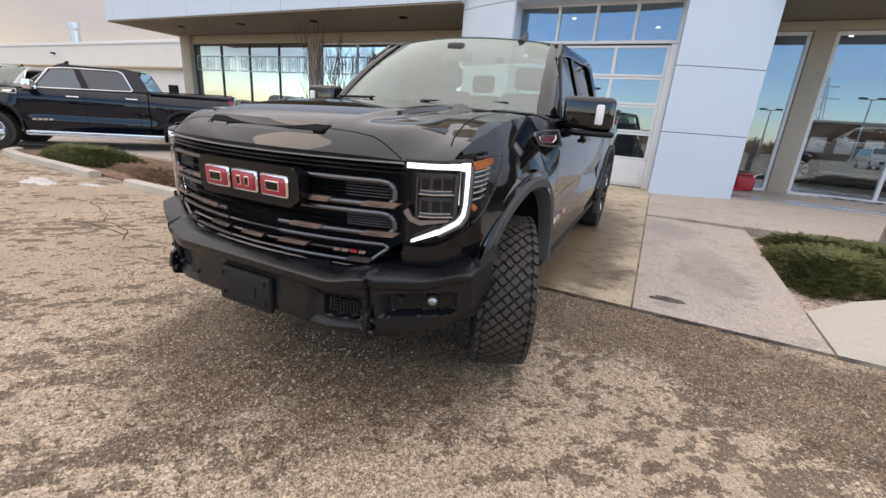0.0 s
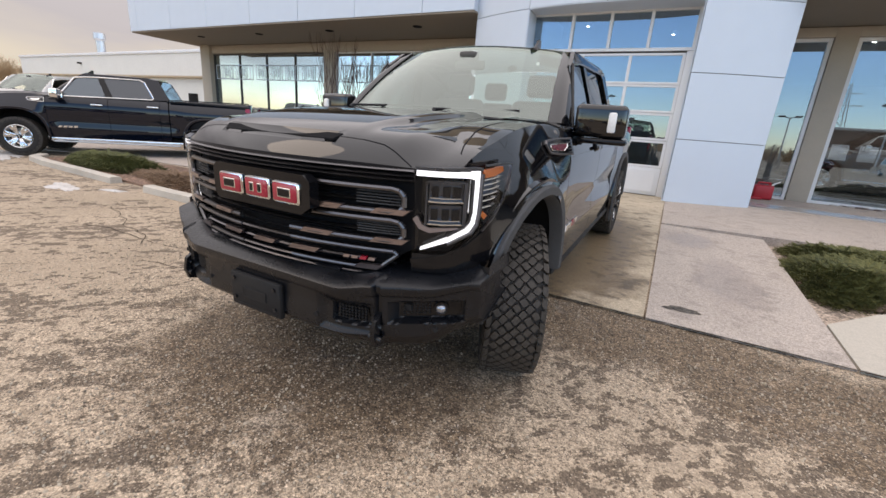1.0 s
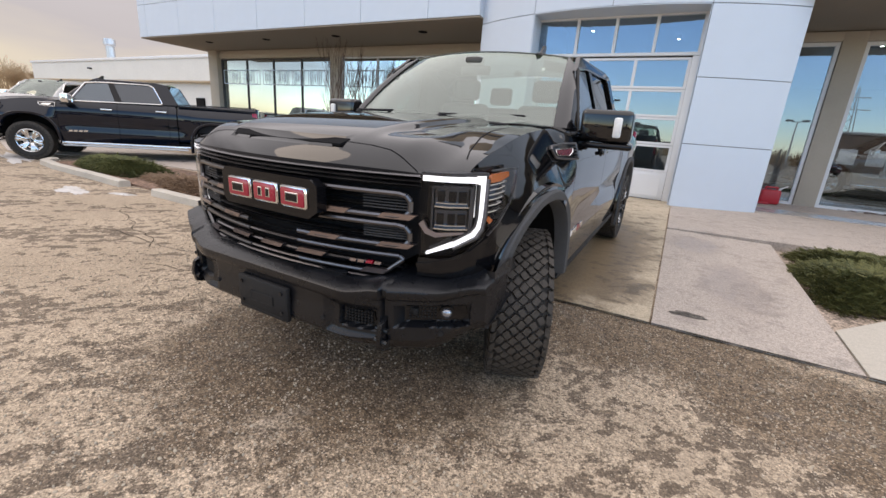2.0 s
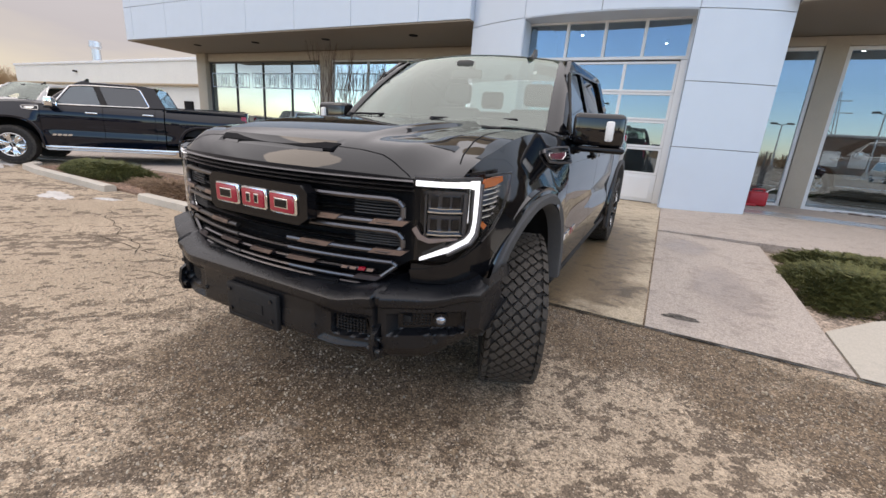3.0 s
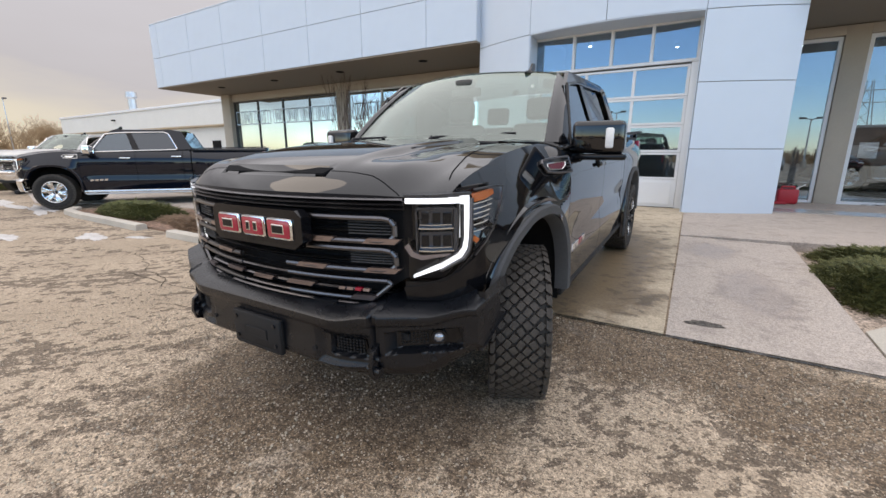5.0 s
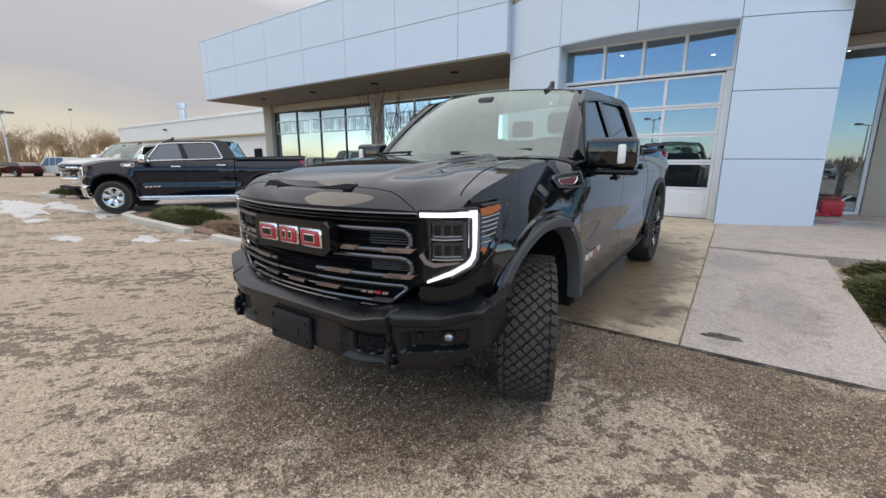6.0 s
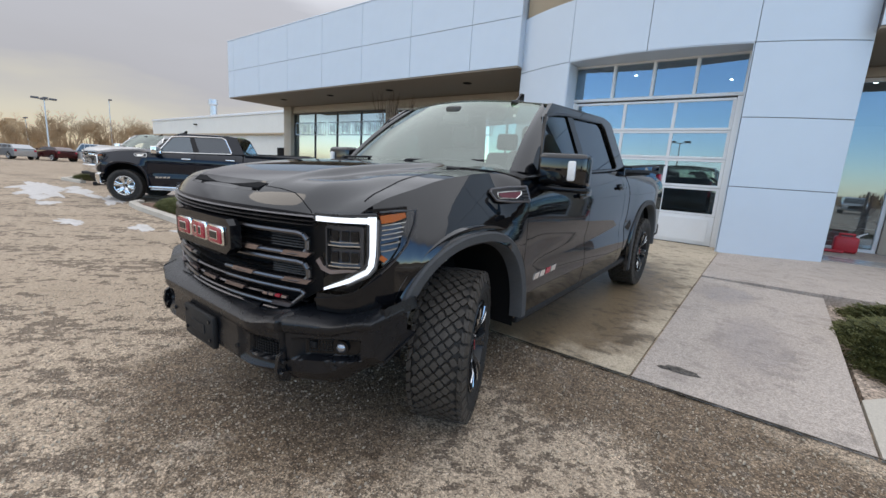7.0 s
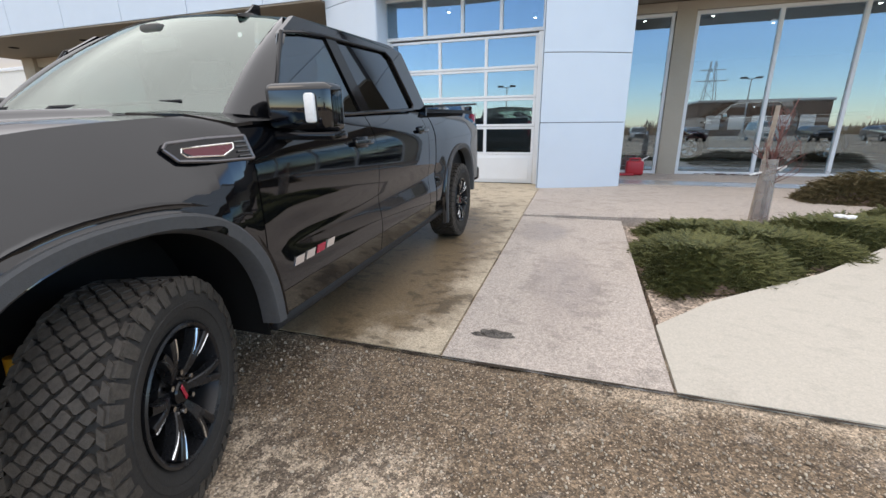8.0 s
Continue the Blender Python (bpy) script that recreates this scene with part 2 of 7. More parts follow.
        wr.interpolation_type = "SMOOTHSTEP"
        wr.inputs["From Min"].default_value, wr.inputs["From Max"].default_value = 1.95, 1.35
        lk.new(off.outputs[0], wr.inputs["Value"])
        c4 = nn(nt, "ShaderNodeMix")
        c4.data_type, c4.blend_type = "RGBA", "MULTIPLY"
        lk.new(wr.outputs[0], c4.inputs[0])
        lk.new(col, c4.inputs[6])
        c4.inputs[7].default_value = (*wet, 1)
        col = c4.outputs[2]
        lk.new(wr.outputs[0], rough.inputs["Value"])
    lk.new(col, b.inputs["Base Color"])
    lk.new(rough.outputs[0], b.inputs["Roughness"])
    bp = nn(nt, "ShaderNodeBump", Strength=relief, Distance=0.006)
    hs = nn(nt, "ShaderNodeMath")
    hs.operation = "ADD"
    lk.new(st.outputs["Distance"], hs.inputs[0])
    lk.new(fine.outputs["Fac"], hs.inputs[1])
    lk.new(hs.outputs[0], bp.inputs["Height"])
    lk.new(bp.outputs[0], b.inputs["Normal"])
    return m


def lot_asphalt(name):
    """Worn tan asphalt: fine aggregate, pale and dark chips, streaked dirt, damp patches and salt haze."""
    m, nt, b = mat_new(name)
    lk = nt.links
    vec = nn(nt, "ShaderNodeTexCoord").outputs["Object"]

    def tex(kind, scale, mapping=None, **kw):
        n = nn(nt, kind, Scale=scale, **kw)
        src = vec
        if mapping:
            turn, sc = mapping
            r = nn(nt, "ShaderNodeMapping")
            r.inputs["Rotation"].default_value = (0, 0, radians(turn))
            lk.new(vec, r.inputs[0])
            q = nn(nt, "ShaderNodeMapping")
            q.inputs["Scale"].default_value = (*sc, 1.0)
            lk.new(r.outputs[0], q.inputs[0])
            src = q.outputs[0]
        lk.new(src, n.inputs["Vector"])
        return n

    def val(v, sock):
        if isinstance(v, (int, float)):
            sock.default_value = v
        else:
            lk.new(v, sock)

    def mth(op, *args):
        n = nn(nt, "ShaderNodeMath")
        n.operation = op
        for k, v in enumerate(args):
            val(v, n.inputs[k])
        return n.outputs[0]

    def ramp(v, a, b_, c=0.0, d=1.0, soft=False):
        n = nn(nt, "ShaderNodeMapRange")
        if soft:
            n.interpolation_type = "SMOOTHSTEP"
        for k, u in zip(("Value", "From Min", "From Max", "To Min", "To Max"), (v, a, b_, c, d)):
            val(u, n.inputs[k])
        return n.outputs[0]

    def mix(f, x, y, blend="MIX"):
        n = nn(nt, "ShaderNodeMix")
        n.data_type, n.blend_type = "RGBA", blend
        val(f, n.inputs[0])
        for v, k in ((x, 6), (y, 7)):
            if isinstance(v, tuple):
                n.inputs[k].default_value = (*v, 1)
            else:
                lk.new(v, n.inputs[k])
        return n.outputs[2]

    big = tex("ShaderNodeTexNoise", 0.6, Detail=5.0, Roughness=0.6).outputs["Fac"]
    mid = tex("ShaderNodeTexNoise", 3.2, Detail=8.0, Roughness=0.66).outputs["Fac"]
    fine = tex("ShaderNodeTexNoise", 48.0, Detail=5.0, Roughness=0.75).outputs["Fac"]
    dust = tex("ShaderNodeTexNoise", 320.0, Detail=2.0).outputs["Fac"]
    streak = tex("ShaderNodeTexNoise", 6.5, (-43, (0.55, 1.2)), Detail=8.0, Roughness=0.66).outputs["Fac"]
    blot = tex("ShaderNodeTexNoise", 12.0, Detail=8.0, Roughness=0.72).outputs["Fac"]
    agg = tex("ShaderNodeTexVoronoi", 88.0)
    agg2 = tex("ShaderNodeTexVoronoi", 175.0)

    def cell(v):
        n = nn(nt, "ShaderNodeSeparateColor")
        lk.new(v.outputs["Color"], n.inputs[0])
        return n.outputs

    c1, c2 = cell(agg), cell(agg2)
    col = mix(ramp(big, 0.32, 0.68), (0.328, 0.260, 0.186), (0.432, 0.346, 0.253))
    col = mix(1.0, col, ramp(fine, 0.3, 0.7, 0.86, 1.14), "MULTIPLY")
    # dirt: streaks that run with the traffic, and blots
    dens = ramp(big, 0.40, 0.60, 0.03, -0.05)
    lot = tex("ShaderNodeTexNoise", 1.1, (-43, (0.5, 1.3)), Detail=3.0).outputs["Fac"]
    thin = ramp(lot, 0.42, 0.60, -0.035, 0.085, True)
    d1 = ramp(mth("ADD", mth("MULTIPLY_ADD", streak, 0.55, mth("MULTIPLY", blot, 0.45)), mth("MULTIPLY_ADD", thin, 0.6, dens)), 0.434, 0.446, 1.0, 0.0, True)
    d2 = ramp(mth("ADD", blot, dens), 0.392, 0.406, 0.9, 0.0, True)
    # flecks as broad as a palm, drawn out along the lane, and crumbs of dirt
    fleck = tex("ShaderNodeTexNoise", 9.0, (-43, (0.75, 1.15)), Detail=4.0, Roughness=0.52).outputs["Fac"]
    d3 = ramp(mth("ADD", fleck, thin), 0.400, 0.418, 1.0, 0.0, True)
    crumb = tex("ShaderNodeTexNoise", 46.0, (-43, (0.8, 1.2)), Detail=3.0, Roughness=0.55).outputs["Fac"]
    d4 = ramp(crumb, 0.335, 0.365, 0.75, 0.0, True)
    dirt = mth("MULTIPLY", mth("MAXIMUM", mth("MAXIMUM", d1, d2), mth("MAXIMUM", d3, d4)), ramp(fine, 0.35, 0.62, 0.78, 1.0))
    col = mix(mth("MULTIPLY", dirt, 0.80), col, (0.066, 0.047, 0.033))
    # damp patches, with the truck's shadow painted in among them
    acc = None
    for cx, cy, rx, ry, turn in DAMP_SHADE:
        r = nn(nt, "ShaderNodeMapping")
        r.vector_type = "TEXTURE"
        r.inputs["Location"].default_value = (cx, cy, 0)
        r.inputs["Rotation"].default_value = (0, 0, radians(turn))
        r.inputs["Scale"].default_value = (rx, ry, 1000.0)
        lk.new(vec, r.inputs[0])
        ln = nn(nt, "ShaderNodeVectorMath")
        ln.operation = "LENGTH"
        lk.new(r.outputs[0], ln.inputs[0])
        acc = ln.outputs["Value"] if acc is None else mth("SMOOTH_MIN", acc, ln.outputs["Value"], 0.25)
    edge = mth("MULTIPLY_ADD", mth("SUBTRACT", mid, 0.5), 1.5, mth("MULTIPLY_ADD", mth("SUBTRACT", fine, 0.5), 0.5, acc))
    wet = ramp(edge, 1.16, 0.72, 0.0, 1.0, True)
    col = mix(mth("MULTIPLY", wet, 0.92), col, mix(ramp(blot, 0.35, 0.65), (0.200, 0.146, 0.094), (0.070, 0.046, 0.026)))
    # salt haze where the damp has dried
    salt = mth("MULTIPLY", ramp(mth("ADD", mid, mth("MULTIPLY", blot, 0.6)), 0.84, 1.04, 0.0, 0.32, True), ramp(edge, 1.35, 0.5, 0.12, 1.0))
    col = mix(salt, col, (0.40, 0.36, 0.32))
    # stones, pale chips and dark chips
    bare = ramp(edge, 1.9, 0.9, 0.36, 0.9)
    col = mix(bare, col, ramp(c1[0], 0.0, 1.0, 0.42, 1.55), "MULTIPLY")
    col = mix(bare, col, ramp(c2[0], 0.0, 1.0, 0.45, 1.55), "MULTIPLY")
    col = mix(0.5, col, ramp(dust, 0.3, 0.7, 0.75, 1.25), "MULTIPLY")
    inner = mth("LESS_THAN", agg.outputs["Distance"], 0.40)
    chip = mth("MULTIPLY", mth("GREATER_THAN", c1[1], ramp(bare, 0.36, 0.9, 0.965, 0.89)), inner)
    col = mix(mth("MULTIPLY", chip, 0.9), col, mix(c1[2], (0.62, 0.54, 0.43), (0.40, 0.28, 0.18)))
    chip2 = mth("GREATER_THAN", c2[1], 0.965)
    col = mix(mth("MULTIPLY", chip2, 0.8), col, (0.46, 0.39, 0.30))
    pit = mth("GREATER_THAN", c2[2], ramp(bare, 0.36, 0.9, 0.965, 0.90))
    col = mix(mth("MULTIPLY", pit, 0.75), col, (0.07, 0.058, 0.048))
    lk.new(col, b.inputs["Base Color"])
    lk.new(ramp(wet, 0.0, 1.0, 0.95, 0.80), b.inputs["Roughness"])
    b.inputs["IOR"].default_value = 1.4
    bp = nn(nt, "ShaderNodeBump", Strength=0.45, Distance=0.006)
    lk.new(mth("ADD", mth("MULTIPLY", agg.outputs["Distance"], -0.8), mth("ADD", fine, mth("MULTIPLY", agg2.outputs["Distance"], -0.4))), bp.inputs["Height"])
    lk.new(bp.outputs[0], b.inputs["Normal"])
    return m


# damp ground: centre, half sizes and turn of each patch
# the first, under the truck's nose, also holds the truck's painted shadow
DAMP_SHADE = [(-1.62, 1.75, 1.15, 0.98, 12), (-0.1, 2.95, 1.25, 0.52, 0), (0.95, 2.42, 0.80, 0.34, -28), (2.2, 2.75, 1.6, 0.42, -6)]
M_ASPHALT = lot_asphalt("asphalt")
M_DRIVE = gravelly("driveway_concrete", (0.43, 0.36, 0.262), (0.42, 0.365, 0.29), 150.0, 0.30, [(-0.75, 5.2, 0.80, 2.3), (-0.9, 3.9, 0.95, 0.8)], 0.30, 0.0, 0.2)
M_SLAB = gravelly("grey_concrete", (0.405, 0.35, 0.302), (0.84, 0.81, 0.80), 160.0, 0.13, [(0.75, 4.6, 0.28, 0.9), (0.45, 6.2, 0.3, 0.5)], 0.36, 0.0, 0.18)
M_SLABNEW = gravelly("pale_concrete", (0.455, 0.415, 0.35), (0.8, 0.8, 0.8), 180.0, 0.05, None, 0.10, 0.0, 0.08)
M_KERB = plain("kerb_concrete", (0.45, 0.41, 0.35), 0.9, var=0.25, scale=4, fine=70, bump=0.6)
M_GRAVEL = gravelly("bed_gravel", (0.35, 0.28, 0.22), (0.8, 0.8, 0.8), 60.0, 0.35)
M_MULCH = gravelly("brown_mulch", (0.16, 0.10, 0.068), (0.8, 0.8, 0.8), 50.0, 0.45)
M_SNOW = plain("old_snow", (0.50, 0.475, 0.45), 0.8, var=0.32, scale=5, bump=0.7, bscale=25)
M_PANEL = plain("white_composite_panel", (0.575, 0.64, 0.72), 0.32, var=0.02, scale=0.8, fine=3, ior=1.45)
M_PANEL_BACK = plain("panel_joint", (0.10, 0.10, 0.11), 0.7)
M_STUCCO = plain("beige_stucco", (0.42, 0.37, 0.30), 0.9, var=0.07, scale=3, bump=0.35, bscale=120)
M_SOFFIT = plain("brown_soffit", (0.22, 0.185, 0.14), 0.8, var=0.06, scale=2)
M_TAN = plain("tan_metal", (0.42, 0.33, 0.22), 0.55, var=0.05)
M_MULLION = plain("dark_bronze_frame", (0.055, 0.052, 0.05), 0.45, var=0.1, scale=3)
M_ALU = plain("white_aluminium", (0.72, 0.73, 0.74), 0.4, var=0.04, scale=3)
M_DARKGAP = plain("dark_gap", (0.008, 0.008, 0.009), 0.8, ior=1.2)
M_INTERIOR = plain("showroom_wall", (0.32, 0.33, 0.34), 0.8, var=0.1, scale=1)
M_INFLOOR = plain("showroom_floor", (0.34, 0.33, 0.32), 0.25, var=0.1, scale=1)
M_WINDOW = pane("window_glass", (0.74, 0.79, 0.80), ior=2.7, gloss=(0.74, 0.87, 1.0))
M_WINDOWL = pane("coated_window_glass", (0.45, 0.50, 0.48), ior=6.0, gloss=(0.86, 0.97, 1.0))
M_WHITEWALL = plain("white_block_wall", (0.68, 0.67, 0.63), 0.85, var=0.06, scale=0.8, fine=6, bump=0.2, bscale=20)
M_GALV = plain("galvanised_steel", (0.55, 0.56, 0.57), 0.4, metal=0.8, var=0.15)

M_PAINT = car_paint("black_car_paint", (0.0018, 0.0022, 0.0034), 0.014, ior=1.62)
M_PAINT2 = car_paint("deep_blue_black_paint", (0.003, 0.005, 0.011), 0.03, speckle=False)
M_PAINT3 = car_paint("pearl_white_paint", (0.55, 0.53, 0.50), 0.3, speckle=False)
M_PAINT4 = car_paint("grey_metal_paint", (0.27, 0.285, 0.30), 0.1, metal=0.4, speckle=False)
M_GLOSSBLACK = plain("gloss_black_plastic", (0.005, 0.005, 0.006), 0.10, var=0.1, ior=1.4)
M_SATIN = plain("satin_black_powder_coat", (0.004, 0.0048, 0.0068), 0.27, var=0.25, scale=9, bump=0.22, bscale=260, ior=1.44)
M_PLASTIC = plain("black_plastic", (0.013, 0.013, 0.014), 0.55, var=0.15, scale=8, bump=0.3, bscale=300, ior=1.32)
M_LINER = plain("wheel_liner", (0.008, 0.008, 0.008), 0.85, ior=1.2)
M_SMOKE = plain("smoked_chrome", (0.15, 0.145, 0.15), 0.34, metal=1.0, var=0.15)
M_DARKCHROME = plain("dark_chrome", (0.40, 0.345, 0.35), 0.34, metal=1.0, var=0.1)
M_CHROME = plain("chrome", (0.80, 0.80, 0.80), 0.09, metal=1.0, var=0.04)
M_RED = plain("red_enamel", (0.30, 0.008, 0.028), 0.25, var=0.1, coat=0.5)
M_REDDARK = plain("dark_red_enamel", (0.09, 0.006, 0.014), 0.25, var=0.1)
M_AMBER = plain("amber_lens", (0.50, 0.12, 0.02), 0.2, var=0.1, coat=0.5)
M_FOGLENS = plain("fog_lens_glass", (0.30, 0.31, 0.34), 0.16, metal=0.8, var=0.4, scale=60)
M_LENS = pane("lamp_lens", (0.86, 0.88, 0.9), ior=1.25)
M_LAMPDARK = plain("lamp_housing", (0.10, 0.10, 0.11), 0.28, metal=0.9)
M_LED = glow("white_led", (1.0, 0.97, 0.92), 1.6)
M_GLASS = pane("tinted_glass", (0.20, 0.24, 0.25), ior=2.3, gloss=(0.8, 0.9, 1.0))
M_GLASSD = pane("privacy_glass", (0.05, 0.055, 0.06), ior=2.0, gloss=(0.85, 0.92, 1.0))
M_SHIELD = pane("windscreen_glass", (0.80, 0.88, 0.82), ior=2.45, gloss=(0.92, 1.0, 0.93))
M_REARGLASS = pane("rear_glass", (0.62, 0.70, 0.68), ior=1.5)
M_TREAD = plain("dusty_tread_rubber", (0.050, 0.043, 0.036), 0.55, var=0.45, scale=9, fine=70, bump=0.5, bscale=140, ior=1.35)
M_FLARE = plain("matt_grey_arch_plastic", (0.054, 0.054, 0.055), 0.6, var=0.15, scale=8, bump=0.3, bscale=300, ior=1.4)
M_RUBBER = plain("tyre_rubber", (0.024, 0.022, 0.020), 0.7, var=0.3, scale=10, bump=0.4, bscale=150, ior=1.35)
M_RIMBLACK = plain("gloss_black_alloy", (0.010, 0.010, 0.011), 0.26, ior=1.45)
M_RIMBRIGHT = plain("machined_alloy", (0.70, 0.71, 0.72), 0.2, metal=1.0, var=0.06)
M_SEAT = plain("dark_leather", (0.05, 0.047, 0.042), 0.5, var=0.15, bump=0.2)
M_BLUE = plain("blue_plastic", (0.01, 0.05, 0.35), 0.4)
M_YELLOW = plain("yellow_shock_body", (0.62, 0.33, 0.02), 0.4)
M_WOOD = plain("weathered_stake", (0.30, 0.25, 0.20), 0.85, var=0.3, scale=12, bump=0.5)
M_TWIG = plain("bare_twig", (0.12, 0.08, 0.06), 0.85, var=0.3, scale=10)
M_TWIGRED = plain("red_brown_twig", (0.15, 0.065, 0.055), 0.8, var=0.3, scale=10)
M_CANRED = plain("red_plastic", (0.42, 0.02, 0.03), 0.4, var=0.1)
M_TAPE = plain("white_cloth", (0.75, 0.74, 0.72), 0.9)
M_FILM = plain("blue_white_window_film", (0.60, 0.70, 0.80), 0.6)
M_WINLAMP = glow("ceiling_lamp_glow", (1.0, 0.95, 0.85), 30.0)
M_FARBROWN = plain("far_wood", (0.40, 0.285, 0.165), 1.0, var=0.3, scale=0.3, fine=2)


def foliage(name, dark, light):
    m, nt, b = mat_new(name)
    lk = nt.links
    geo = nn(nt, "ShaderNodeNewGeometry")
    co = nn(nt, "ShaderNodeTexCoord")
    nz = nn(nt, "ShaderNodeTexNoise", Scale=3.0, Detail=4.0)
    lk.new(co.outputs["Object"], nz.inputs["Vector"])
    ad = nn(nt, "ShaderNodeMath")
    ad.operation = "MULTIPLY_ADD"
    lk.new(geo.outputs["Random Per Island"], ad.inputs[0])
    ad.inputs[1].default_value = 0.6
    lk.new(nz.outputs["Fac"], ad.inputs[2])
    rp = nn(nt, "ShaderNodeValToRGB")
    rp.color_ramp.elements[0].position, rp.color_ramp.elements[0].color = 0.35, (*dark, 1)
    rp.color_ramp.elements[1].position, rp.color_ramp.elements[1].color = 1.0, (*light, 1)
    lk.new(ad.outputs[0], rp.inputs["Fac"])
    lk.new(rp.outputs[0], b.inputs["Base Color"])
    b.inputs["Roughness"].default_value = 0.75
    return m


M_JUNIPER = foliage("juniper_foliage", (0.018, 0.026, 0.007), (0.155, 0.155, 0.05))
M_DRYLEAF = foliage("dry_litter", (0.09, 0.05, 0.03), (0.30, 0.20, 0.12))

# ---- building helpers ----


def mesh_of(name, bm, mat, smooth=35):
    me = bpy.data.meshes.new(name)
    bmesh.ops.recalc_face_normals(bm, faces=bm.faces)
    bm.to_mesh(me)
    bm.free()
    mats = mat if isinstance(mat, (list, tuple)) else [mat]
    for k in mats:
        me.materials.append(k)
    if smooth:
        me.polygons.foreach_set("use_smooth", [True] * len(me.polygons))
        me.set_sharp_from_angle(angle=radians(smooth))
    return me


def part(name, bm, mat, parent=None, label="", smooth=35):
    ob = new(name, mesh_of(name, bm, mat, smooth))
    if parent is not None:
        ob.parent = parent
    if label:
        ob["label"] = label
    return ob


def piece(name, me, parent, m=None):
    ob = new(name, me)
    ob.parent = parent
    if m is not None:
        ob.matrix_basis = m
    return ob


def thing(name, m, label, category, group="", kind=""):
    ob = new(name)
    ob.empty_display_size = 0.2
    ob.matrix_basis = m
    return tagged(ob, label, category, group, kind)


def bx(bm, x0, x1, y0, y1, z0, z1, bev=0.0, seg=2, m=None):
    g = bmesh.ops.create_cube(bm, size=1.0)
    vs = g["verts"]
    mt = Matrix.Translation(((x0 + x1) / 2, (y0 + y1) / 2, (z0 + z1) / 2)) @ Matrix.Diagonal((x1 - x0, y1 - y0, z1 - z0, 1))
    bmesh.ops.transform(bm, matrix=mt, verts=vs)
    if bev:
        es = list({e for v in vs for e in v.link_edges})
        r = bmesh.ops.bevel(bm, geom=es, offset=bev, segments=seg, affect="EDGES", profile=0.5)
        vs = list({v for f in r["faces"] for v in f.verts} | {v for v in vs if v.is_valid})
        seen = set(vs)
        todo = list(vs)
        while todo:
            v = todo.pop()
            for e in v.link_edges:
                o = e.other_vert(v)
                if o not in seen:
                    seen.add(o)
                    todo.append(o)
        vs = list(seen)
    if m is not None:
        bmesh.ops.transform(bm, matrix=m, verts=vs)
    return vs


def rod(bm, p0, p1, r0, r1=None, seg=10, cap=True):
    p0, p1 = Vector(p0), Vector(p1)
    r1 = r0 if r1 is None else r1
    d = p1 - p0
    g = bmesh.ops.create_cone(bm, cap_ends=cap, segments=seg, radius1=r0, radius2=max(r1, 1e-4), depth=d.length)
    q = d.to_track_quat("Z", "Y").to_matrix().to_4x4()
    bmesh.ops.transform(bm, matrix=Matrix.Translation((p0 + p1) / 2) @ q, verts=g["verts"])
    return g["verts"]


def grid(bm, rows, close=False):
    vs = [[bm.verts.new(p) for p in r] for r in rows]
    n = len(vs[0])
    for a, b in zip(vs, vs[1:]):
        for i in range(n - (0 if close else 1)):
            j = (i + 1) % n
            bm.faces.new((a[i], a[j], b[j], b[i]))
    return vs


def prism(bm, poly, d, closed=True):
    """Extrudes a polygon of 3D points by the vector d."""
    d = Vector(d)
    a = [bm.verts.new(p) for p in poly]
    b = [bm.verts.new(Vector(p) + d) for p in poly]
    bm.faces.new(a)
    bm.faces.new(b[::-1])
    for i in range(len(a)):
        j = (i + 1) % len(a)
        bm.faces.new((a[i], b[i], b[j], a[j]))


def lathe(bm, prof, seg=32, axis="x"):
    """Turns a profile of (radius, along) round an axis through the origin."""
    rows = []
    for r, s in prof:
        row = []
        for k in range(seg):
            a = 2 * math.pi * k / seg
            row.append((s, r * math.cos(a), r * math.sin(a)) if axis == "x" else (r * math.cos(a), r * math.sin(a), s))
        rows.append(row)
    return grid(bm, rows, close=True)


def sweep(bm, path, section, close_section=True, cap=True, up=(0, 0, 1)):
    """Carries a section of (out, up) along a path; out is to the right of the way."""
    path = [Vector(p) for p in path]
    up = Vector(up)
    rows = []
    for i, p in enumerate(path):
        t = (path[min(i + 1, len(path) - 1)] - path[max(i - 1, 0)]).normalized()
        o = t.cross(up).normalized()
        rows.append([p + o * a + up * b for a, b in section])
    vs = grid(bm, rows, close=close_section)
    if cap and close_section:
        bm.faces.new(vs[0][::-1])
        bm.faces.new(vs[-1])
    return vs


def smooth01(v):
    v = min(max(v, 0.0), 1.0)
    return v * v * (3 - 2 * v)


def gz(x, y):
    """Height of the lot: it falls gently away from the building and to the far side."""
    near = 0.027 * min(max(y, -4.0), 10.0) - 0.02
    f = smooth01((-20 - x) / 40)
    return near * (1 - f) - 0.30 * f


# ---- ground ----
def spaced(a, b, fine_a, fine_b, fine, coarse):
    out, v = [], a
    while v < b - 1e-6:
        out.append(v)
        inside = fine_a <= v < fine_b
        far = max(fine_a - v, v - fine_b, 0)
        v += fine if inside else max(min(coarse, far * 0.35), fine)
    return out + [b]


bm = bmesh.new()
xs, ys = spaced(-1500, 1500, -30, 12, 0.75, 300), spaced(-1500, 1500, -6, 12, 0.5, 300)
grid(bm, [[(x, y, gz(x, y) + 0.012 * noise.noise((x * 0.35, y * 0.35, 0)) * (1 if y < 3.0 else 0) - (0.006 if y >= 3.0 else 0) - (0.12 if 3.9 < y < 9.0 and 0.3 < x < 8.5 else 0)) for x in xs] for y in ys])
ground = tagged(part("ground", bm, M_ASPHALT), "worn sandy-brown asphalt lot with wet patches and loose grit", "ground", kind="structure")


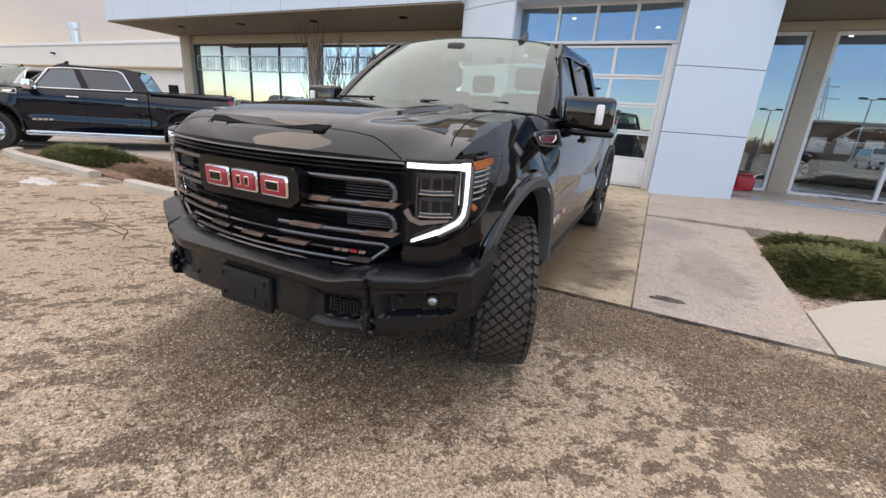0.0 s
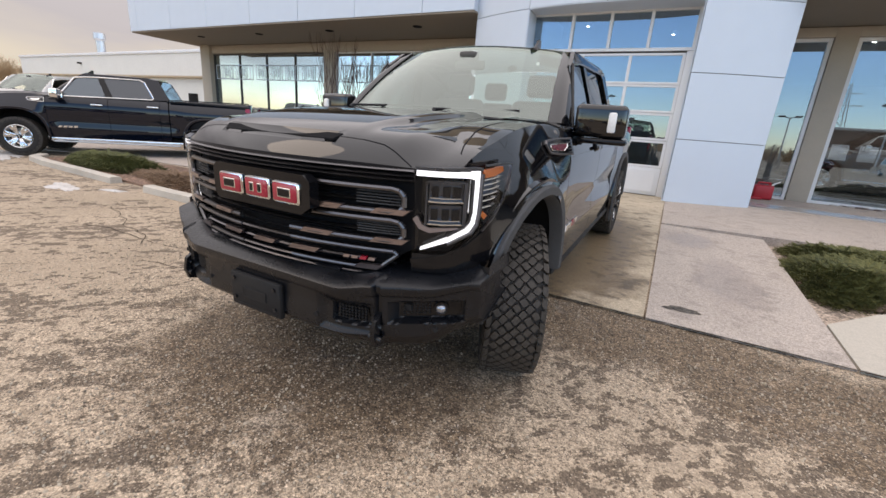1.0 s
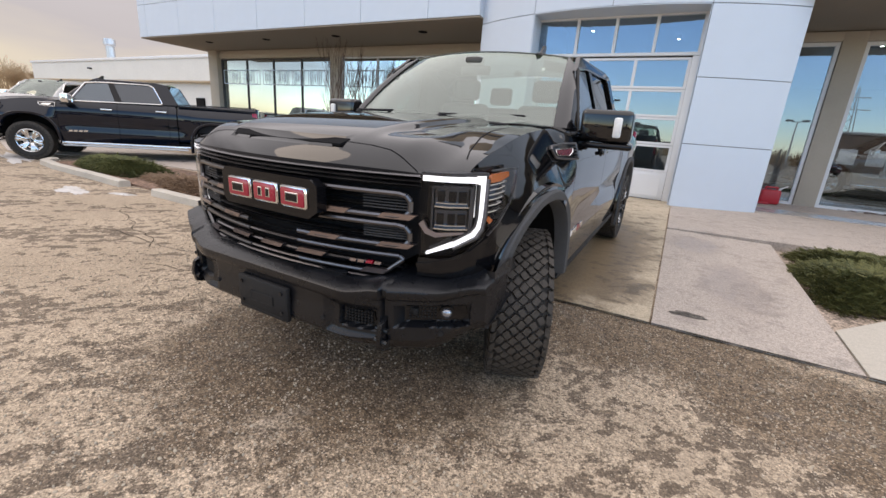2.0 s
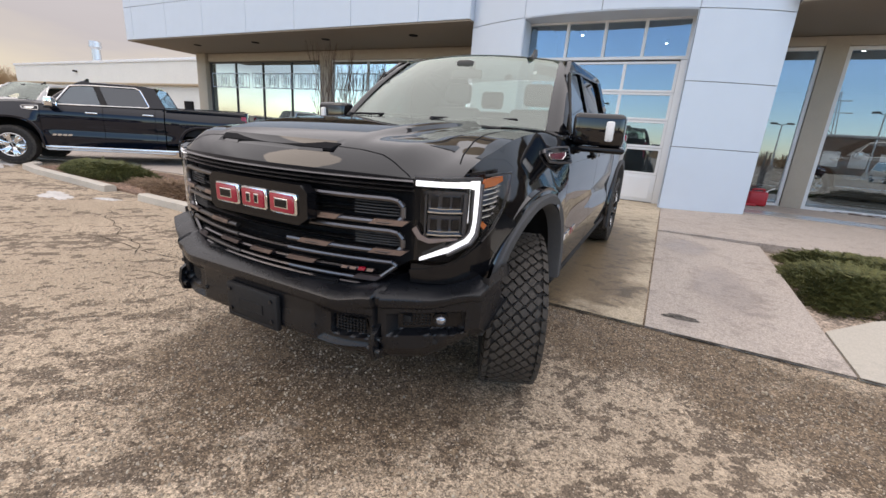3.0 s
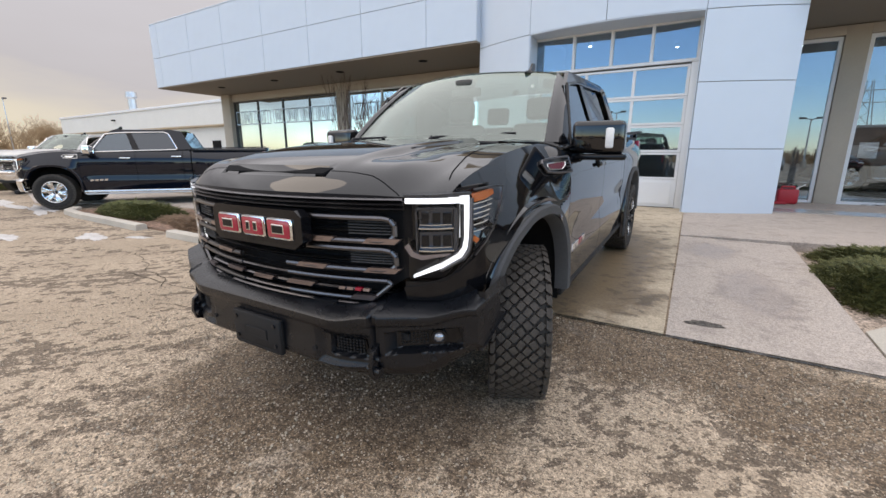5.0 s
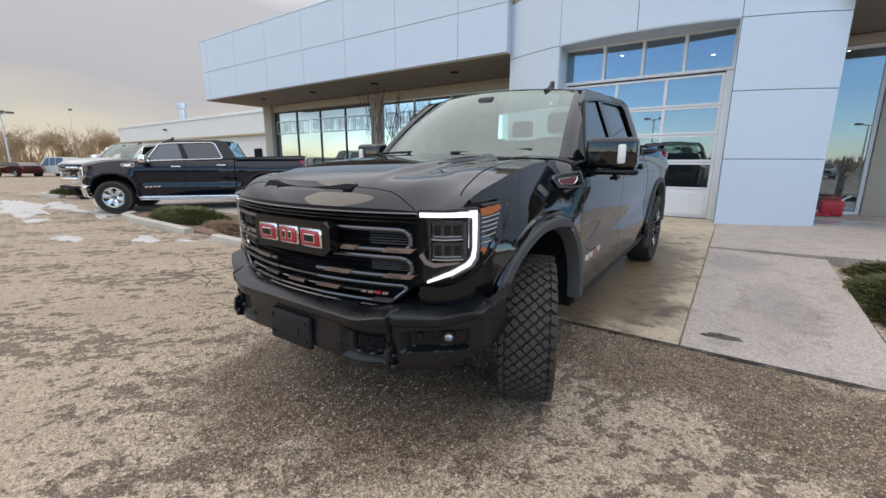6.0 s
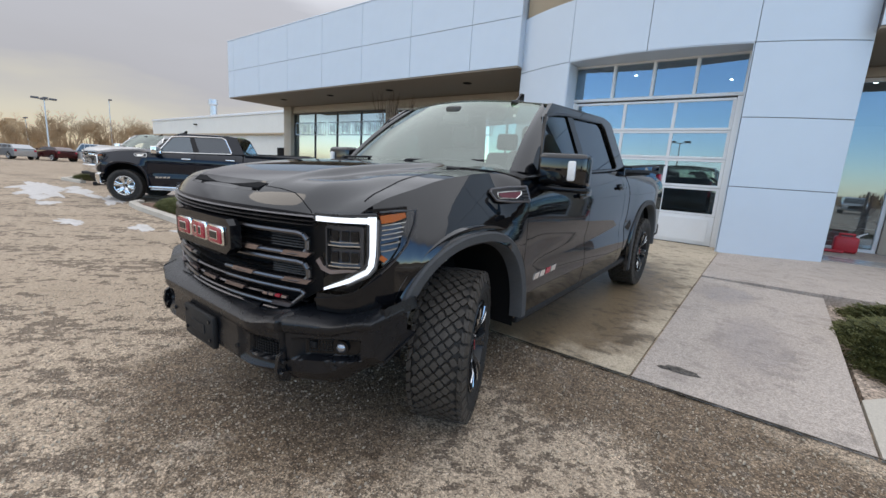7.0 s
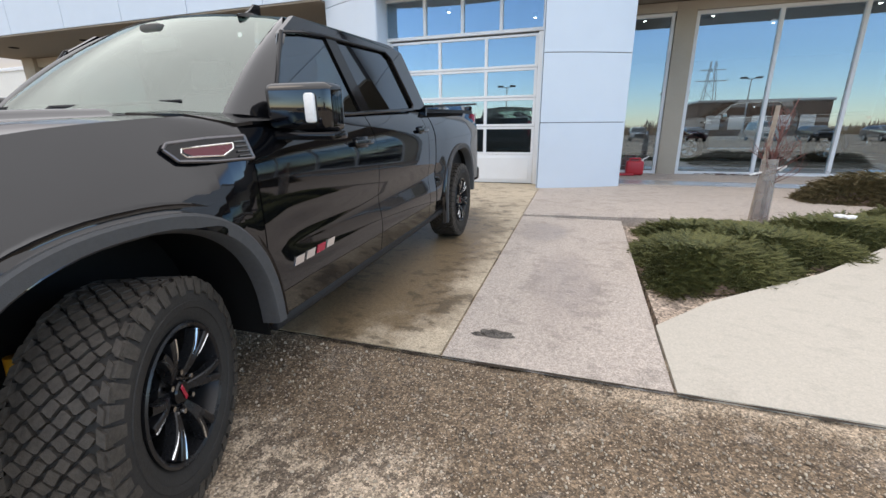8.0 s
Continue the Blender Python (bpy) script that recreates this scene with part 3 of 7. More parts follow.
def slab(name, poly, mat, label, thick=0.012, sub=1):
    """A concrete slab with a rounded edge that follows the lot's slope."""
    bm = bmesh.new()
    a = [bm.verts.new((x, y, gz(x, y) + thick)) for x, y in poly]
    f = bm.faces.new(a)
    r = bmesh.ops.extrude_face_region(bm, geom=[f])
    low = [v for v in r["geom"] if isinstance(v, bmesh.types.BMVert)]
    for v in low:
        v.co.z -= 0.16
    return tagged(part(name, bm, mat, smooth=20), label, "pavement", kind="structure")


GAP = 0.008
slab("driveway_slab", [(-4.2, 3.27), (0.09 - GAP, 3.27), (0.09 - GAP, 6.80), (-4.2, 6.80)], M_DRIVE, "stained damp tan concrete driveway slab before the garage door")
slab("driveway_slab", [(-4.2, 6.815), (0.09 - GAP, 6.815), (0.09 - GAP, 10.4), (-4.2, 10.4)], M_DRIVE, "tan concrete driveway slab at the garage door")
slab("walk_slab", [(0.09 + GAP, 3.27), (1.33 - GAP, 3.27), (1.385 - GAP, 6.99), (0.09 + GAP, 6.99)], M_SLAB, "grey broom-finished concrete walk slab with a dark stain")
slab("walk_slab", [(0.09 + GAP, 7.005), (9.0, 7.9), (14.0, 8.3), (14.0, 12.6), (0.09 + GAP, 12.6)], M_SLAB, "grey concrete walk along the showroom front", thick=0.03)
slab("pale_slab", [(1.33 + GAP, 3.27), (9.0, 3.27), (9.0, 9.6), (3.83, 6.43), (2.83, 5.38), (1.80, 4.52), (1.34 + GAP, 4.0)], M_SLABNEW, "newer pale concrete slab beside the planting bed", thick=0.016)
# soil of the bed lies a hand's width under the walk
bm = bmesh.new()
bedpoly = [(1.40, 4.03), (1.80, 4.54), (2.83, 5.40), (3.83, 6.46), (9.0, 9.55), (9.0, 7.88), (1.40, 6.975)]
prism(bm, [(x, y, gz(x, y) - 0.06) for x, y in bedpoly], (0, 0, -0.1))
tagged(part("planting_bed", bm, M_GRAVEL), "planting bed of tan gravel between concrete slabs", "gravel bed", kind="structure")

# ---- dealership ----
TY, RY, DY_FRONT = 9.64, 12.6, 9.97          # the portal, the line of the recessed glass, the garage door


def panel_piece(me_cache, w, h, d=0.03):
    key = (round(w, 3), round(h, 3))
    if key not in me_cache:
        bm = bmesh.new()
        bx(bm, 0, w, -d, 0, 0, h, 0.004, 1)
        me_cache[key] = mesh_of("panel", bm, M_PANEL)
    return me_cache[key]


PANELS = {}


def panel_wall(parent, xs, zs, y, skip=()):
    g = 0.012
    for i, (x0, x1) in enumerate(zip(xs, xs[1:])):
        for j, (z0, z1) in enumerate(zip(zs, zs[1:])):
            if (i, j) in skip:
                continue
            piece("panel", panel_piece(PANELS, x1 - x0 - g, z1 - z0 - g), parent, pose(x0 + g / 2, y, z0 + g / 2))


# entrance portal: two piers and a lintel clad with white panels on a shallow bow
BOW_X, BOW_Y, BOW_R = -1.60, 9.31, 6.5


def bow(x, out=0.0):
    """Point of the bowed front in plan, set forward by out."""
    dx = x - BOW_X
    r = math.sqrt(BOW_R ** 2 - dx ** 2)
    return (x + out * dx / BOW_R, BOW_Y + BOW_R - r - out * r / BOW_R)


def bow_panel(parent, x0, x1, z0, z1, d=0.03, g=0.006):
    bm = bmesh.new()
    n = max(3, int((x1 - x0) / 0.15))
    rows = []
    for k in range(n + 1):
        x = x0 + g + (x1 - x0 - 2 * g) * k / n
        f, b_ = bow(x, d), bow(x, 0.0)
        rows.append([(*b_, z0 + g), (f[0], f[1] + 0.004, z0 + g), (*f, z0 + g + 0.004), (*f, z1 - g - 0.004), (f[0], f[1] + 0.004, z1 - g), (*b_, z1 - g)])
    vs = grid(bm, rows, close=True)
    bm.faces.new(vs[0][::-1])
    bm.faces.new(vs[-1])
    return part("panel", bm, M_PANEL, parent, smooth=25)


portal = thing("wall_portal", pose(0, 0, 0), "bowed garage portal clad in white composite panels with dark joints", "wall", kind="structure")
bm = bmesh.new()
for x0, x1, z0, z1, back in ((-4.72, -3.26, 0.0, 5.17, TY + 2.9), (0.045, 1.545, 0.0, 8.0, TY + 2.9), (-3.26, 0.045, 3.93, 8.0, TY + 0.36)):
    front = [bow(x0 + (x1 - x0) * k / 10, -0.004) for k in range(11)]
    prism(bm, [(x, y, z0) for x, y in front] + [(x1, back, z0), (x0, back, z0)], (0, 0, z1 - z0))
part("backing", bm, M_PANEL_BACK, portal)
ZJ = [0.215, 1.46, 2.67, 3.905, 5.17, 6.42, 7.7]
for z0, z1 in zip(ZJ, ZJ[1:]):
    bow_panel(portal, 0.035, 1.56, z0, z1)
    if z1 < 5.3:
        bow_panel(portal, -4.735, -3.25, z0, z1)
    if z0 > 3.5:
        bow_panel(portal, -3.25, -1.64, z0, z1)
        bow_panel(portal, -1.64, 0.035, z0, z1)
bm = bmesh.new()
bx(bm, -3.258, -3.242, bow(-3.25)[1] - 0.022, DY_FRONT + 0.03, 0.1, 3.905, 0.003, 1)
bx(bm, 0.022, 0.034, bow(0.03)[1] - 0.022, DY_FRONT + 0.03, 0.1, 3.905, 0.003, 1)
bx(bm, 1.562, 1.575, bow(1.56)[1] - 0.022, TY + 2.9, 0.1, 7.7, 0.003, 1)
under = [bow(-3.24 + 3.26 * k / 10, 0.024) for k in range(11)]
prism(bm, [(x, y, 3.893) for x, y in under] + [(0.02, DY_FRONT + 0.03, 3.893), (-3.24, DY_FRONT + 0.03, 3.893)], (0, 0, 0.014))
part("reveal", bm, M_PANEL, portal, "white metal reveal")
bm = bmesh.new()
bx(bm, -4.70, -3.28, TY + 0.45, TY + 0.9, 5.20, 7.5, 0.01)
part("upper_band", bm, M_TAN, portal, "tan metal band above the pier")

# fascia left of the portal and right of it
FY = 9.90
fascia = thing("fascia", pose(0, 0, 0), "long fascia of white composite panels over the glazing", "fascia", kind="structure")
panel_wall(fascia, [-19.70, -19.20, -17.03, -14.90, -12.69, -10.55, -8.39, -6.20, -4.745], [4.055, 5.19, 6.46], FY)
bm = bmesh.new()
bx(bm, -19.69, -4.745, FY + 0.002, FY + 0.2, 4.065, 6.44)
bx(bm, -19.69, -19.49, FY + 0.2, 16, 4.065, 6.44)
part("backing", bm, M_PANEL_BACK, fascia)
bm = bmesh.new()
bx(bm, -19.73, -4.745, FY - 0.04, FY + 0.24, 6.46, 6.50, 0.008)
bx(bm, -19.73, -19.45, FY + 0.24, 16, 6.46, 6.50, 0.008)
bx(bm, -19.715, -19.692, FY - 0.03, 16, 4.065, 6.455, 0.003)
bx(bm, -4.744, -4.737, FY - 0.03, FY + 0.3, 4.055, 6.455)
part("coping", bm, M_PANEL, fascia)
fascia_r = thing("fascia", pose(0, 0, 0), "white panelled fascia over the showroom glass", "fascia", kind="structure")
panel_wall(fascia_r, [1.58, 3.7, 5.9, 8.1, 10.3, 12.5], [4.055, 5.19, 6.46], FY)
bm = bmesh.new()
bx(bm, 1.58, 12.5, FY + 0.002, FY + 0.2, 4.065, 6.44)
part("backing", bm, M_PANEL_BACK, fascia_r)

soffit = thing("soffit", pose(0, 0, 0), "brown metal soffit with recessed downlights", "soffit", kind="structure")
bm = bmesh.new()
bx(bm, -19.68, -4.74, FY - 0.02, RY + 0.6, 4.015, 4.052)
bx(bm, 1.58, 12.5, FY - 0.02, RY + 0.6, 4.015, 4.052)
part("boards", bm, M_SOFFIT, soffit)
for lx in (-16.9, -13.6, -10.3, -7.0, 3.6, 6.8):
    bm = bmesh.new()
    lathe(bm, [(0.0, 0.0), (0.09, 0.0), (0.10, -0.012), (0.13, -0.014), (0.135, 0.0)], 20, "z")
    ob = part("downlight", bm, M_DARKGAP, soffit, "unlit round downlight")
    ob.location = (lx, TY + 1.3, 4.013)

# roof slab and rear walls close the building
bm = bmesh.new()
bx(bm, -19.0, 12.5, TY + 0.3, 24, 6.1, 6.35)
tagged(part("roof", bm, M_PANEL_BACK), "flat roof of the dealership", "roof", kind="structure")
bm = bmesh.new()
bx(bm, -18.9, 12.5, 23.8, 24, 0, 6.1)
bx(bm, -18.95, -18.75, RY + 0.3, 23.8, 0, 6.1)
bx(bm, 12.3, 12.5, TY, 23.8, 0, 6.1)
bx(bm, -4.6, -4.45, RY, 23.8, 0, 4.0)
tagged(part("wall_rear", bm, M_INTERIOR), "plain inner walls of the showroom", "wall", kind="structure")
bm = bmesh.new()
bx(bm, -18.9, 12.4, 10.42, 23.8, 0.15, 0.262)
tagged(part("floor", bm, M_INFLOOR), "polished grey showroom floor", "floor", kind="structure")
bm = bmesh.new()
bx(bm, -18.9, 12.4, RY + 0.1, 23.8, 4.2, 4.3)
bx(bm, -3.31, 0.03, TY + 0.9, RY + 0.1, 4.2, 4.3)
tagged(part("ceiling", bm, M_INTERIOR), "dark showroom ceiling", "ceiling", kind="structure")


def glazing(name, label, x0, x1, z0, z1, y, mullions, transoms=(), fw=0.055, fd=0.12, mat=M_ALU, glass=M_WINDOW):
    """A glazed front: frame, mullions, transoms and panes, each a part."""
    w = thing(name, pose(0, y, 0), label, "window", kind="structure")
    bm = bmesh.new()
    bx(bm, x0, x0 + fw, -fd / 2, fd / 2, z0, z1, 0.004, 1)
    bx(bm, x1 - fw, x1, -fd / 2, fd / 2, z0, z1, 0.004, 1)
    bx(bm, x0 + fw, x1 - fw, -fd / 2, fd / 2, z1 - fw, z1, 0.004, 1)
    bx(bm, x0 + fw, x1 - fw, -fd / 2, fd / 2, z0, z0 + fw, 0.004, 1)
    part("window_frame", bm, mat, w)
    xs = [x0 + fw / 2, *mullions, x1 - fw / 2]
    zs = [z0 + fw / 2, *transoms, z1 - fw / 2]
    for mx in mullions:
        bm = bmesh.new()
        bx(bm, mx - fw / 2, mx + fw / 2, -fd / 2 + 0.003, fd / 2 - 0.003, z0 + fw, z1 - fw, 0.004, 1)
        part("mullion", bm, mat, w)
    for tz in transoms:
        for a, b in zip(xs, xs[1:]):
            bm = bmesh.new()
            bx(bm, a + fw / 2, b - fw / 2, -fd / 2 + 0.006, fd / 2 - 0.006, tz - fw / 2, tz + fw / 2, 0.004, 1)
            part("transom", bm, mat, w)
    for a, b in zip(xs, xs[1:]):
        for c, d in zip(zs, zs[1:]):
            bm = bmesh.new()
            bx(bm, a + fw / 2 - 0.004, b - fw / 2 + 0.004, -0.006, 0.006, c + fw / 2 - 0.004, d - fw / 2 + 0.004)
            ob = part("pane", bm, glass, w)
            ob.visible_shadow = False
    return w


# recessed showroom front, left part: stucco piers, sill wall and glass
glazing("window_1", "showroom glazing with outlined sign letters, reflecting the sky", -18.62, -12.05, 0.30, 3.66, RY, [-16.92, -15.25, -13.62], mat=M_MULLION, fw=0.034, glass=M_WINDOWL)
glazing("window_2", "showroom glazing behind bare shrubs, reflecting the sky", -11.50, -4.6, 0.30, 3.68, RY, [-9.86, -8.20, -6.45], mat=M_ALU, fw=0.045, glass=M_WINDOWL)
bm = bmesh.new()
bx(bm, -19.25, -18.63, RY - 0.25, RY + 0.3, 0.0, 4.014, 0.006)
bx(bm, -12.04, -11.51, RY - 0.12, RY + 0.2, 0.0, 4.0, 0.006)
bx(bm, -18.63, -12.04, RY - 0.12, RY + 0.2, 3.69, 4.0, 0.006)
bx(bm, -11.51, -4.54, RY - 0.12, RY + 0.2, 3.69, 4.0, 0.006)
bx(bm, -18.63, -12.04, RY - 0.08, RY + 0.15, 0.0, 0.29, 0.006)
bx(bm, -11.51, -4.54, RY - 0.08, RY + 0.15, 0.0, 0.29, 0.006)
tagged(part("wall_front", bm, M_STUCCO), "beige stucco piers and beam round the glazing", "wall", kind="structure")
# right part
glazing("window_3", "narrow showroom pane beside the portal", 1.60, 2.60, 0.27, 3.80, RY, [], fw=0.07)
glazing("window_4", "tall showroom glazing reflecting blue sky, a grey pickup behind it", 3.02, 9.4, 0.27, 3.80, RY, [4.62, 6.05, 7.6], fw=0.07)
bm = bmesh.new()
bx(bm, 2.61, 3.01, RY - 0.12, RY + 0.2, 0.0, 4.0, 0.006)
bx(bm, 1.53, 2.61, RY - 0.12, RY + 0.2, 3.81, 4.0, 0.006)
bx(bm, 3.01, 12.4, RY - 0.12, RY + 0.2, 3.81, 4.0, 0.006)
bx(bm, 9.41, 12.4, RY - 0.12, RY + 0.2, 0.0, 3.81, 0.006)
bx(bm, 1.53, 2.61, RY - 0.1, RY + 0.15, 0.0, 0.26, 0.006)
bx(bm, 3.01, 9.41, RY - 0.1, RY + 0.15, 0.0, 0.26, 0.006)
tagged(part("wall_right", bm, M_STUCCO), "beige stucco piers and beam at the showroom", "wall", kind="structure")

# garage front: transom lights above a sectional glass door
DY = 10.02
glazing("window_5", "row of four transom lights over the garage door", -3.31, 0.02, 3.13, 3.92, DY, [-2.40, -1.61, -0.835], fw=0.06)
door = thing("garage_door", pose(0, DY, 0), "closed white sectional garage door with glass panes", "garage door", kind="structure")
bm = bmesh.new()
for a, b in ((-3.31, -3.19), (-0.105, 0.02)):
    bx(bm, a, b, -0.05, 0.06, 0.2, 3.125, 0.006)
part("jamb", bm, M_ALU, door)
zrows = [0.84, 1.40, 1.95, 2.50, 3.10]
xc = [-3.18, -2.09, -1.12, -0.115]
bm = bmesh.new()
bx(bm, -3.185, -0.11, -0.03, 0.03, 0.262, 0.84, 0.006)
bx(bm, -3.10, -0.2, -0.036, -0.028, 0.33, 0.78, 0.004, 1)
part("bottom_panel", bm, M_ALU, door)
for z0, z1 in zip(zrows, zrows[1:]):
    bm = bmesh.new()
    bx(bm, -3.185, -0.11, -0.03, 0.03, z0 + 0.004, z0 + 0.05, 0.004, 1)
    bx(bm, -3.185, -0.11, -0.03, 0.03, z1 - 0.05, z1 - 0.004, 0.004, 1)
    for k, c in enumerate(xc):
        w = 0.05 if k in (0, 3) else 0.03
        a, b = max(c - w, -3.185), min(c + w, -0.11)
        bx(bm, a, b, -0.028, 0.028, z0 + 0.05, z1 - 0.05)
    sec = part("door_section", bm, M_ALU, door)
    for a, b in zip(xc, xc[1:]):
        bm = bmesh.new()
        bx(bm, a + 0.02, b - 0.02, -0.005, 0.005, z0 + 0.045, z1 - 0.045)
        ob = part("pane", bm, M_WINDOW, sec)
        ob.visible_shadow = False
bm = bmesh.new()
bx(bm, -3.19, -0.1, -0.04, 0.04, 0.25, 0.262)
part("seal", bm, M_DARKGAP, door)

# ---- far white block building ----
far = thing("block_building", pose(-0.5, -1.24, 0, 0, 0, -1.43), "long low white block building with a metal ledge", "building", kind="structure")
bm = bmesh.new()
bx(bm, -73, -17, 23, 45, -0.5, 5.7)
part("wall", bm, M_WHITEWALL, far)
bm = bmesh.new()
bx(bm, -73.1, -17, 22.9, 45, 5.7, 5.95, 0.02)
part("parapet", bm, M_ALU, far, "pale metal parapet cap")
bm = bmesh.new()
bx(bm, -73.3, -17, 22.6, 23, 3.70, 3.86, 0.03)
part("ledge", bm, M_TAN, far, "thin tan metal ledge")
bm = bmesh.new()
bx(bm, -37.4, -36.2, 22.88, 22.99, 0.2, 2.5, 0.01)
part("door", bm, M_DARKGAP, far, "dark side door")
bm = bmesh.new()
bx(bm, -57, -56.6, 22.7, 23, 4.9, 5.05, 0.02)
part("wall_lamp", bm, M_DARKGAP, far)
bm = bmesh.new()
bx(bm, -60.5, -52.2, 28.5, 34, 5.95, 7.0, 0.1)
prism(bm, [(-60.6, 28.4, 7.0), (-60.6, 34.1, 7.0), (-56.4, 31.2, 7.75)], (0.05, 0, 0))
prism(bm, [(-60.6, 28.4, 7.0), (-52.1, 28.4, 7.0), (-56.4, 31.2, 7.75)], (0, 0.05, 0))
part("roof_house", bm, M_GALV, far)
vent = thing("roof_vent", pose(-60.7, 27, 0), "galvanised vent stack on the roof", "vent")
bm = bmesh.new()
rod(bm, (0, 0, 5.9), (0, 0, 7.9), 0.45, seg=16)
rod(bm, (0, 0, 7.9), (0, 0, 8.15), 0.45, 0.62, seg=16)
rod(bm, (0, 0, 8.15), (0, 0, 8.75), 0.62, 0.58, seg=16)
part("duct", bm, M_GALV, vent)

# ---- pickup trucks ----
# In a truck's own space x runs across, y runs back from the front axle, z up from the road.
WB, TR, ROADR = 3.745, 0.885, 0.42


def nose_y(x):
    a = abs(x)
    return -0.905 + 0.26 * a * a + 1.6 * max(0.0, a - 0.75) ** 2


def hood_z(x, y):
    a = abs(x)
    d = max(y - nose_y(x), 0.0)
    inner = 1.19 + 0.092 * (1 - math.exp(-d / 0.066)) + 0.137 * (1 - math.exp(-d / 0.52))
    outer = 1.19 + 0.226 * (1 - math.exp(-d / 0.40))
    z = inner + (outer - inner) * smooth01((a - 0.60) / 0.16)
    z -= 0.032 * smooth01((a - 0.39) / 0.075) * smooth01((d - 0.06) / 0.35)
    z += 0.014 * smooth01((a - 0.52) / 0.22) * smooth01((d - 0.1) / 0.5)
    return z - 0.02 * (a / 0.85) ** 4


def body_w(y):
    w = 0.985 + 0.015 * smooth01((y - 0.2) / 0.6)
    w -= 0.35 * max(0.0, -0.15 - y) ** 2
    return w - 0.05 * max(0.0, y - 4.1) ** 2


def side_x(y, z):
    x = body_w(y)
    x -= 0.024 * smooth01((0.62 - z) / 0.20)
    x -= 0.022 * math.exp(-((z - 0.82) / 0.09) ** 2) * smooth01((y - 0.5) / 0.3) * (1 - smooth01((y - 2.9) / 0.3))
    x -= 0.080 * (max(0.0, z - 1.13) / 0.23) ** 2
    for yc in (0.0, WB):
        x += 0.016 * math.exp(-((y - yc) / 0.62) ** 4) * smooth01((z - 0.6) / 0.3) * (1 - smooth01((z - 1.1) / 0.2))
    return x


AY, AZ, AN = 0.535, 0.59, 2.5      # wheel opening: half length, height over the hub, squareness


def arch(theta, grow=0.0):
    c, s = math.cos(theta), math.sin(theta)
    return (math.copysign(abs(c) ** (2 / AN), c) * (AY + grow), math.copysign(abs(s) ** (2 / AN), s) * (AZ + grow))


def arch_z(dy):
    if abs(dy) >= AY:
        return None
    return ROADR + AZ * (1 - (abs(dy) / AY) ** AN) ** (1 / AN)


def low_z(y, sill):
    for yc in (0.0, WB):
        z = arch_z(y - yc)
        if z is not None:
            return max(z, sill)
    return sill


def columns(y0, y1, n):
    ys = {y0 + (y1 - y0) * k / n for k in range(n + 1)}
    for yc in (0.0, WB):
        for k in range(0, 33):
            v = yc + AY * math.cos(math.pi * k / 32)
            if y0 < v < y1:
                ys.add(v)
        for v in (yc - AY - 0.002, yc + AY + 0.002):
            if y0 < v < y1:
                ys.add(v)
    return sorted(ys)


def belt_z(y):
    return 1.325 + 0.034 * y


def pane_x(z):
    return 0.922 - 0.140 * (z - 1.36) / 0.46


def solid(ob, t, offset=-1.0):
    """Gives an outer skin its thickness towards the inside."""
    me = ob.data
    mid_y = sum(v.co.y for v in me.vertices) / len(me.vertices)
    core = Vector((0, min(max(mid_y, 0.0), 4.0), 0.75))
    if sum((p.center - core).dot(p.normal) * p.area for p in me.polygons) < 0:
        me.flip_normals()
    md = ob.modifiers.new("thickness", "SOLIDIFY")
    md.thickness, md.offset = t, offset
    # the rim of the skin stays a crisp edge
    used = collections.Counter(k for p in me.polygons for k in p.edge_keys)
    for e in me.edges:
        if used[e.key] == 1:
            e.use_edge_sharp = True
    return ob


def side_panel(bm, sx, y0, y1, sill, n=12, m=14, top=None):
    rows = []
    for y in columns(y0, y1, n):
        zb = low_z(y, sill(y) if callable(sill) else sill)
        zt = (top or belt_z)(y)
        rows.append([(sx * side_x(y, zb + (zt - zb) * k / m), y, zb + (zt - zb) * k / m) for k in range(m + 1)])
    grid(bm, rows)


def fender_x(y, z):
    """Outer surface of the front fender: a slanted flank that rolls over to the hood and stands up towards the door."""
    zt = hood_z(0.85, y) + 0.004
    s0 = min(max((z - 1.10) / (zt - 1.10), 0.0), 1.0)
    upright = side_x(y, min(z, 1.10)) if z <= 1.10 else 0.853 + (side_x(y, 1.10) - 0.853) * (1 - s0 ** 2.1) ** (1 / 2.1)
    s1 = min(max((z - 0.96) / (zt - 0.96), 0.0), 1.0)
    wide = side_x(y, min(z, 0.96)) + 0.022 * smooth01((y + 0.5) / 0.3) * smooth01((z - 0.80) / 0.16)
    slant = 0.853 + (wide - 0.853) * (1 - s1 ** 1.25)
    f = 1 - smooth01((y - 0.28) / 0.30)
    return upright + (slant - upright) * f


def fender(bm, sx):
    rows = []
    for y in columns(-0.60, 0.555, 20):
        zb = low_z(y, 0.70 if y < 0 else 0.43)
        zt = hood_z(0.85, y) + 0.004
        row = []
        for k in range(25):
            z = zb + (zt - zb) * (1 - (1 - k / 24) ** 1.5)
            row.append((sx * fender_x(y, z), y, z))
        rows.append(row)
    grid(bm, rows)


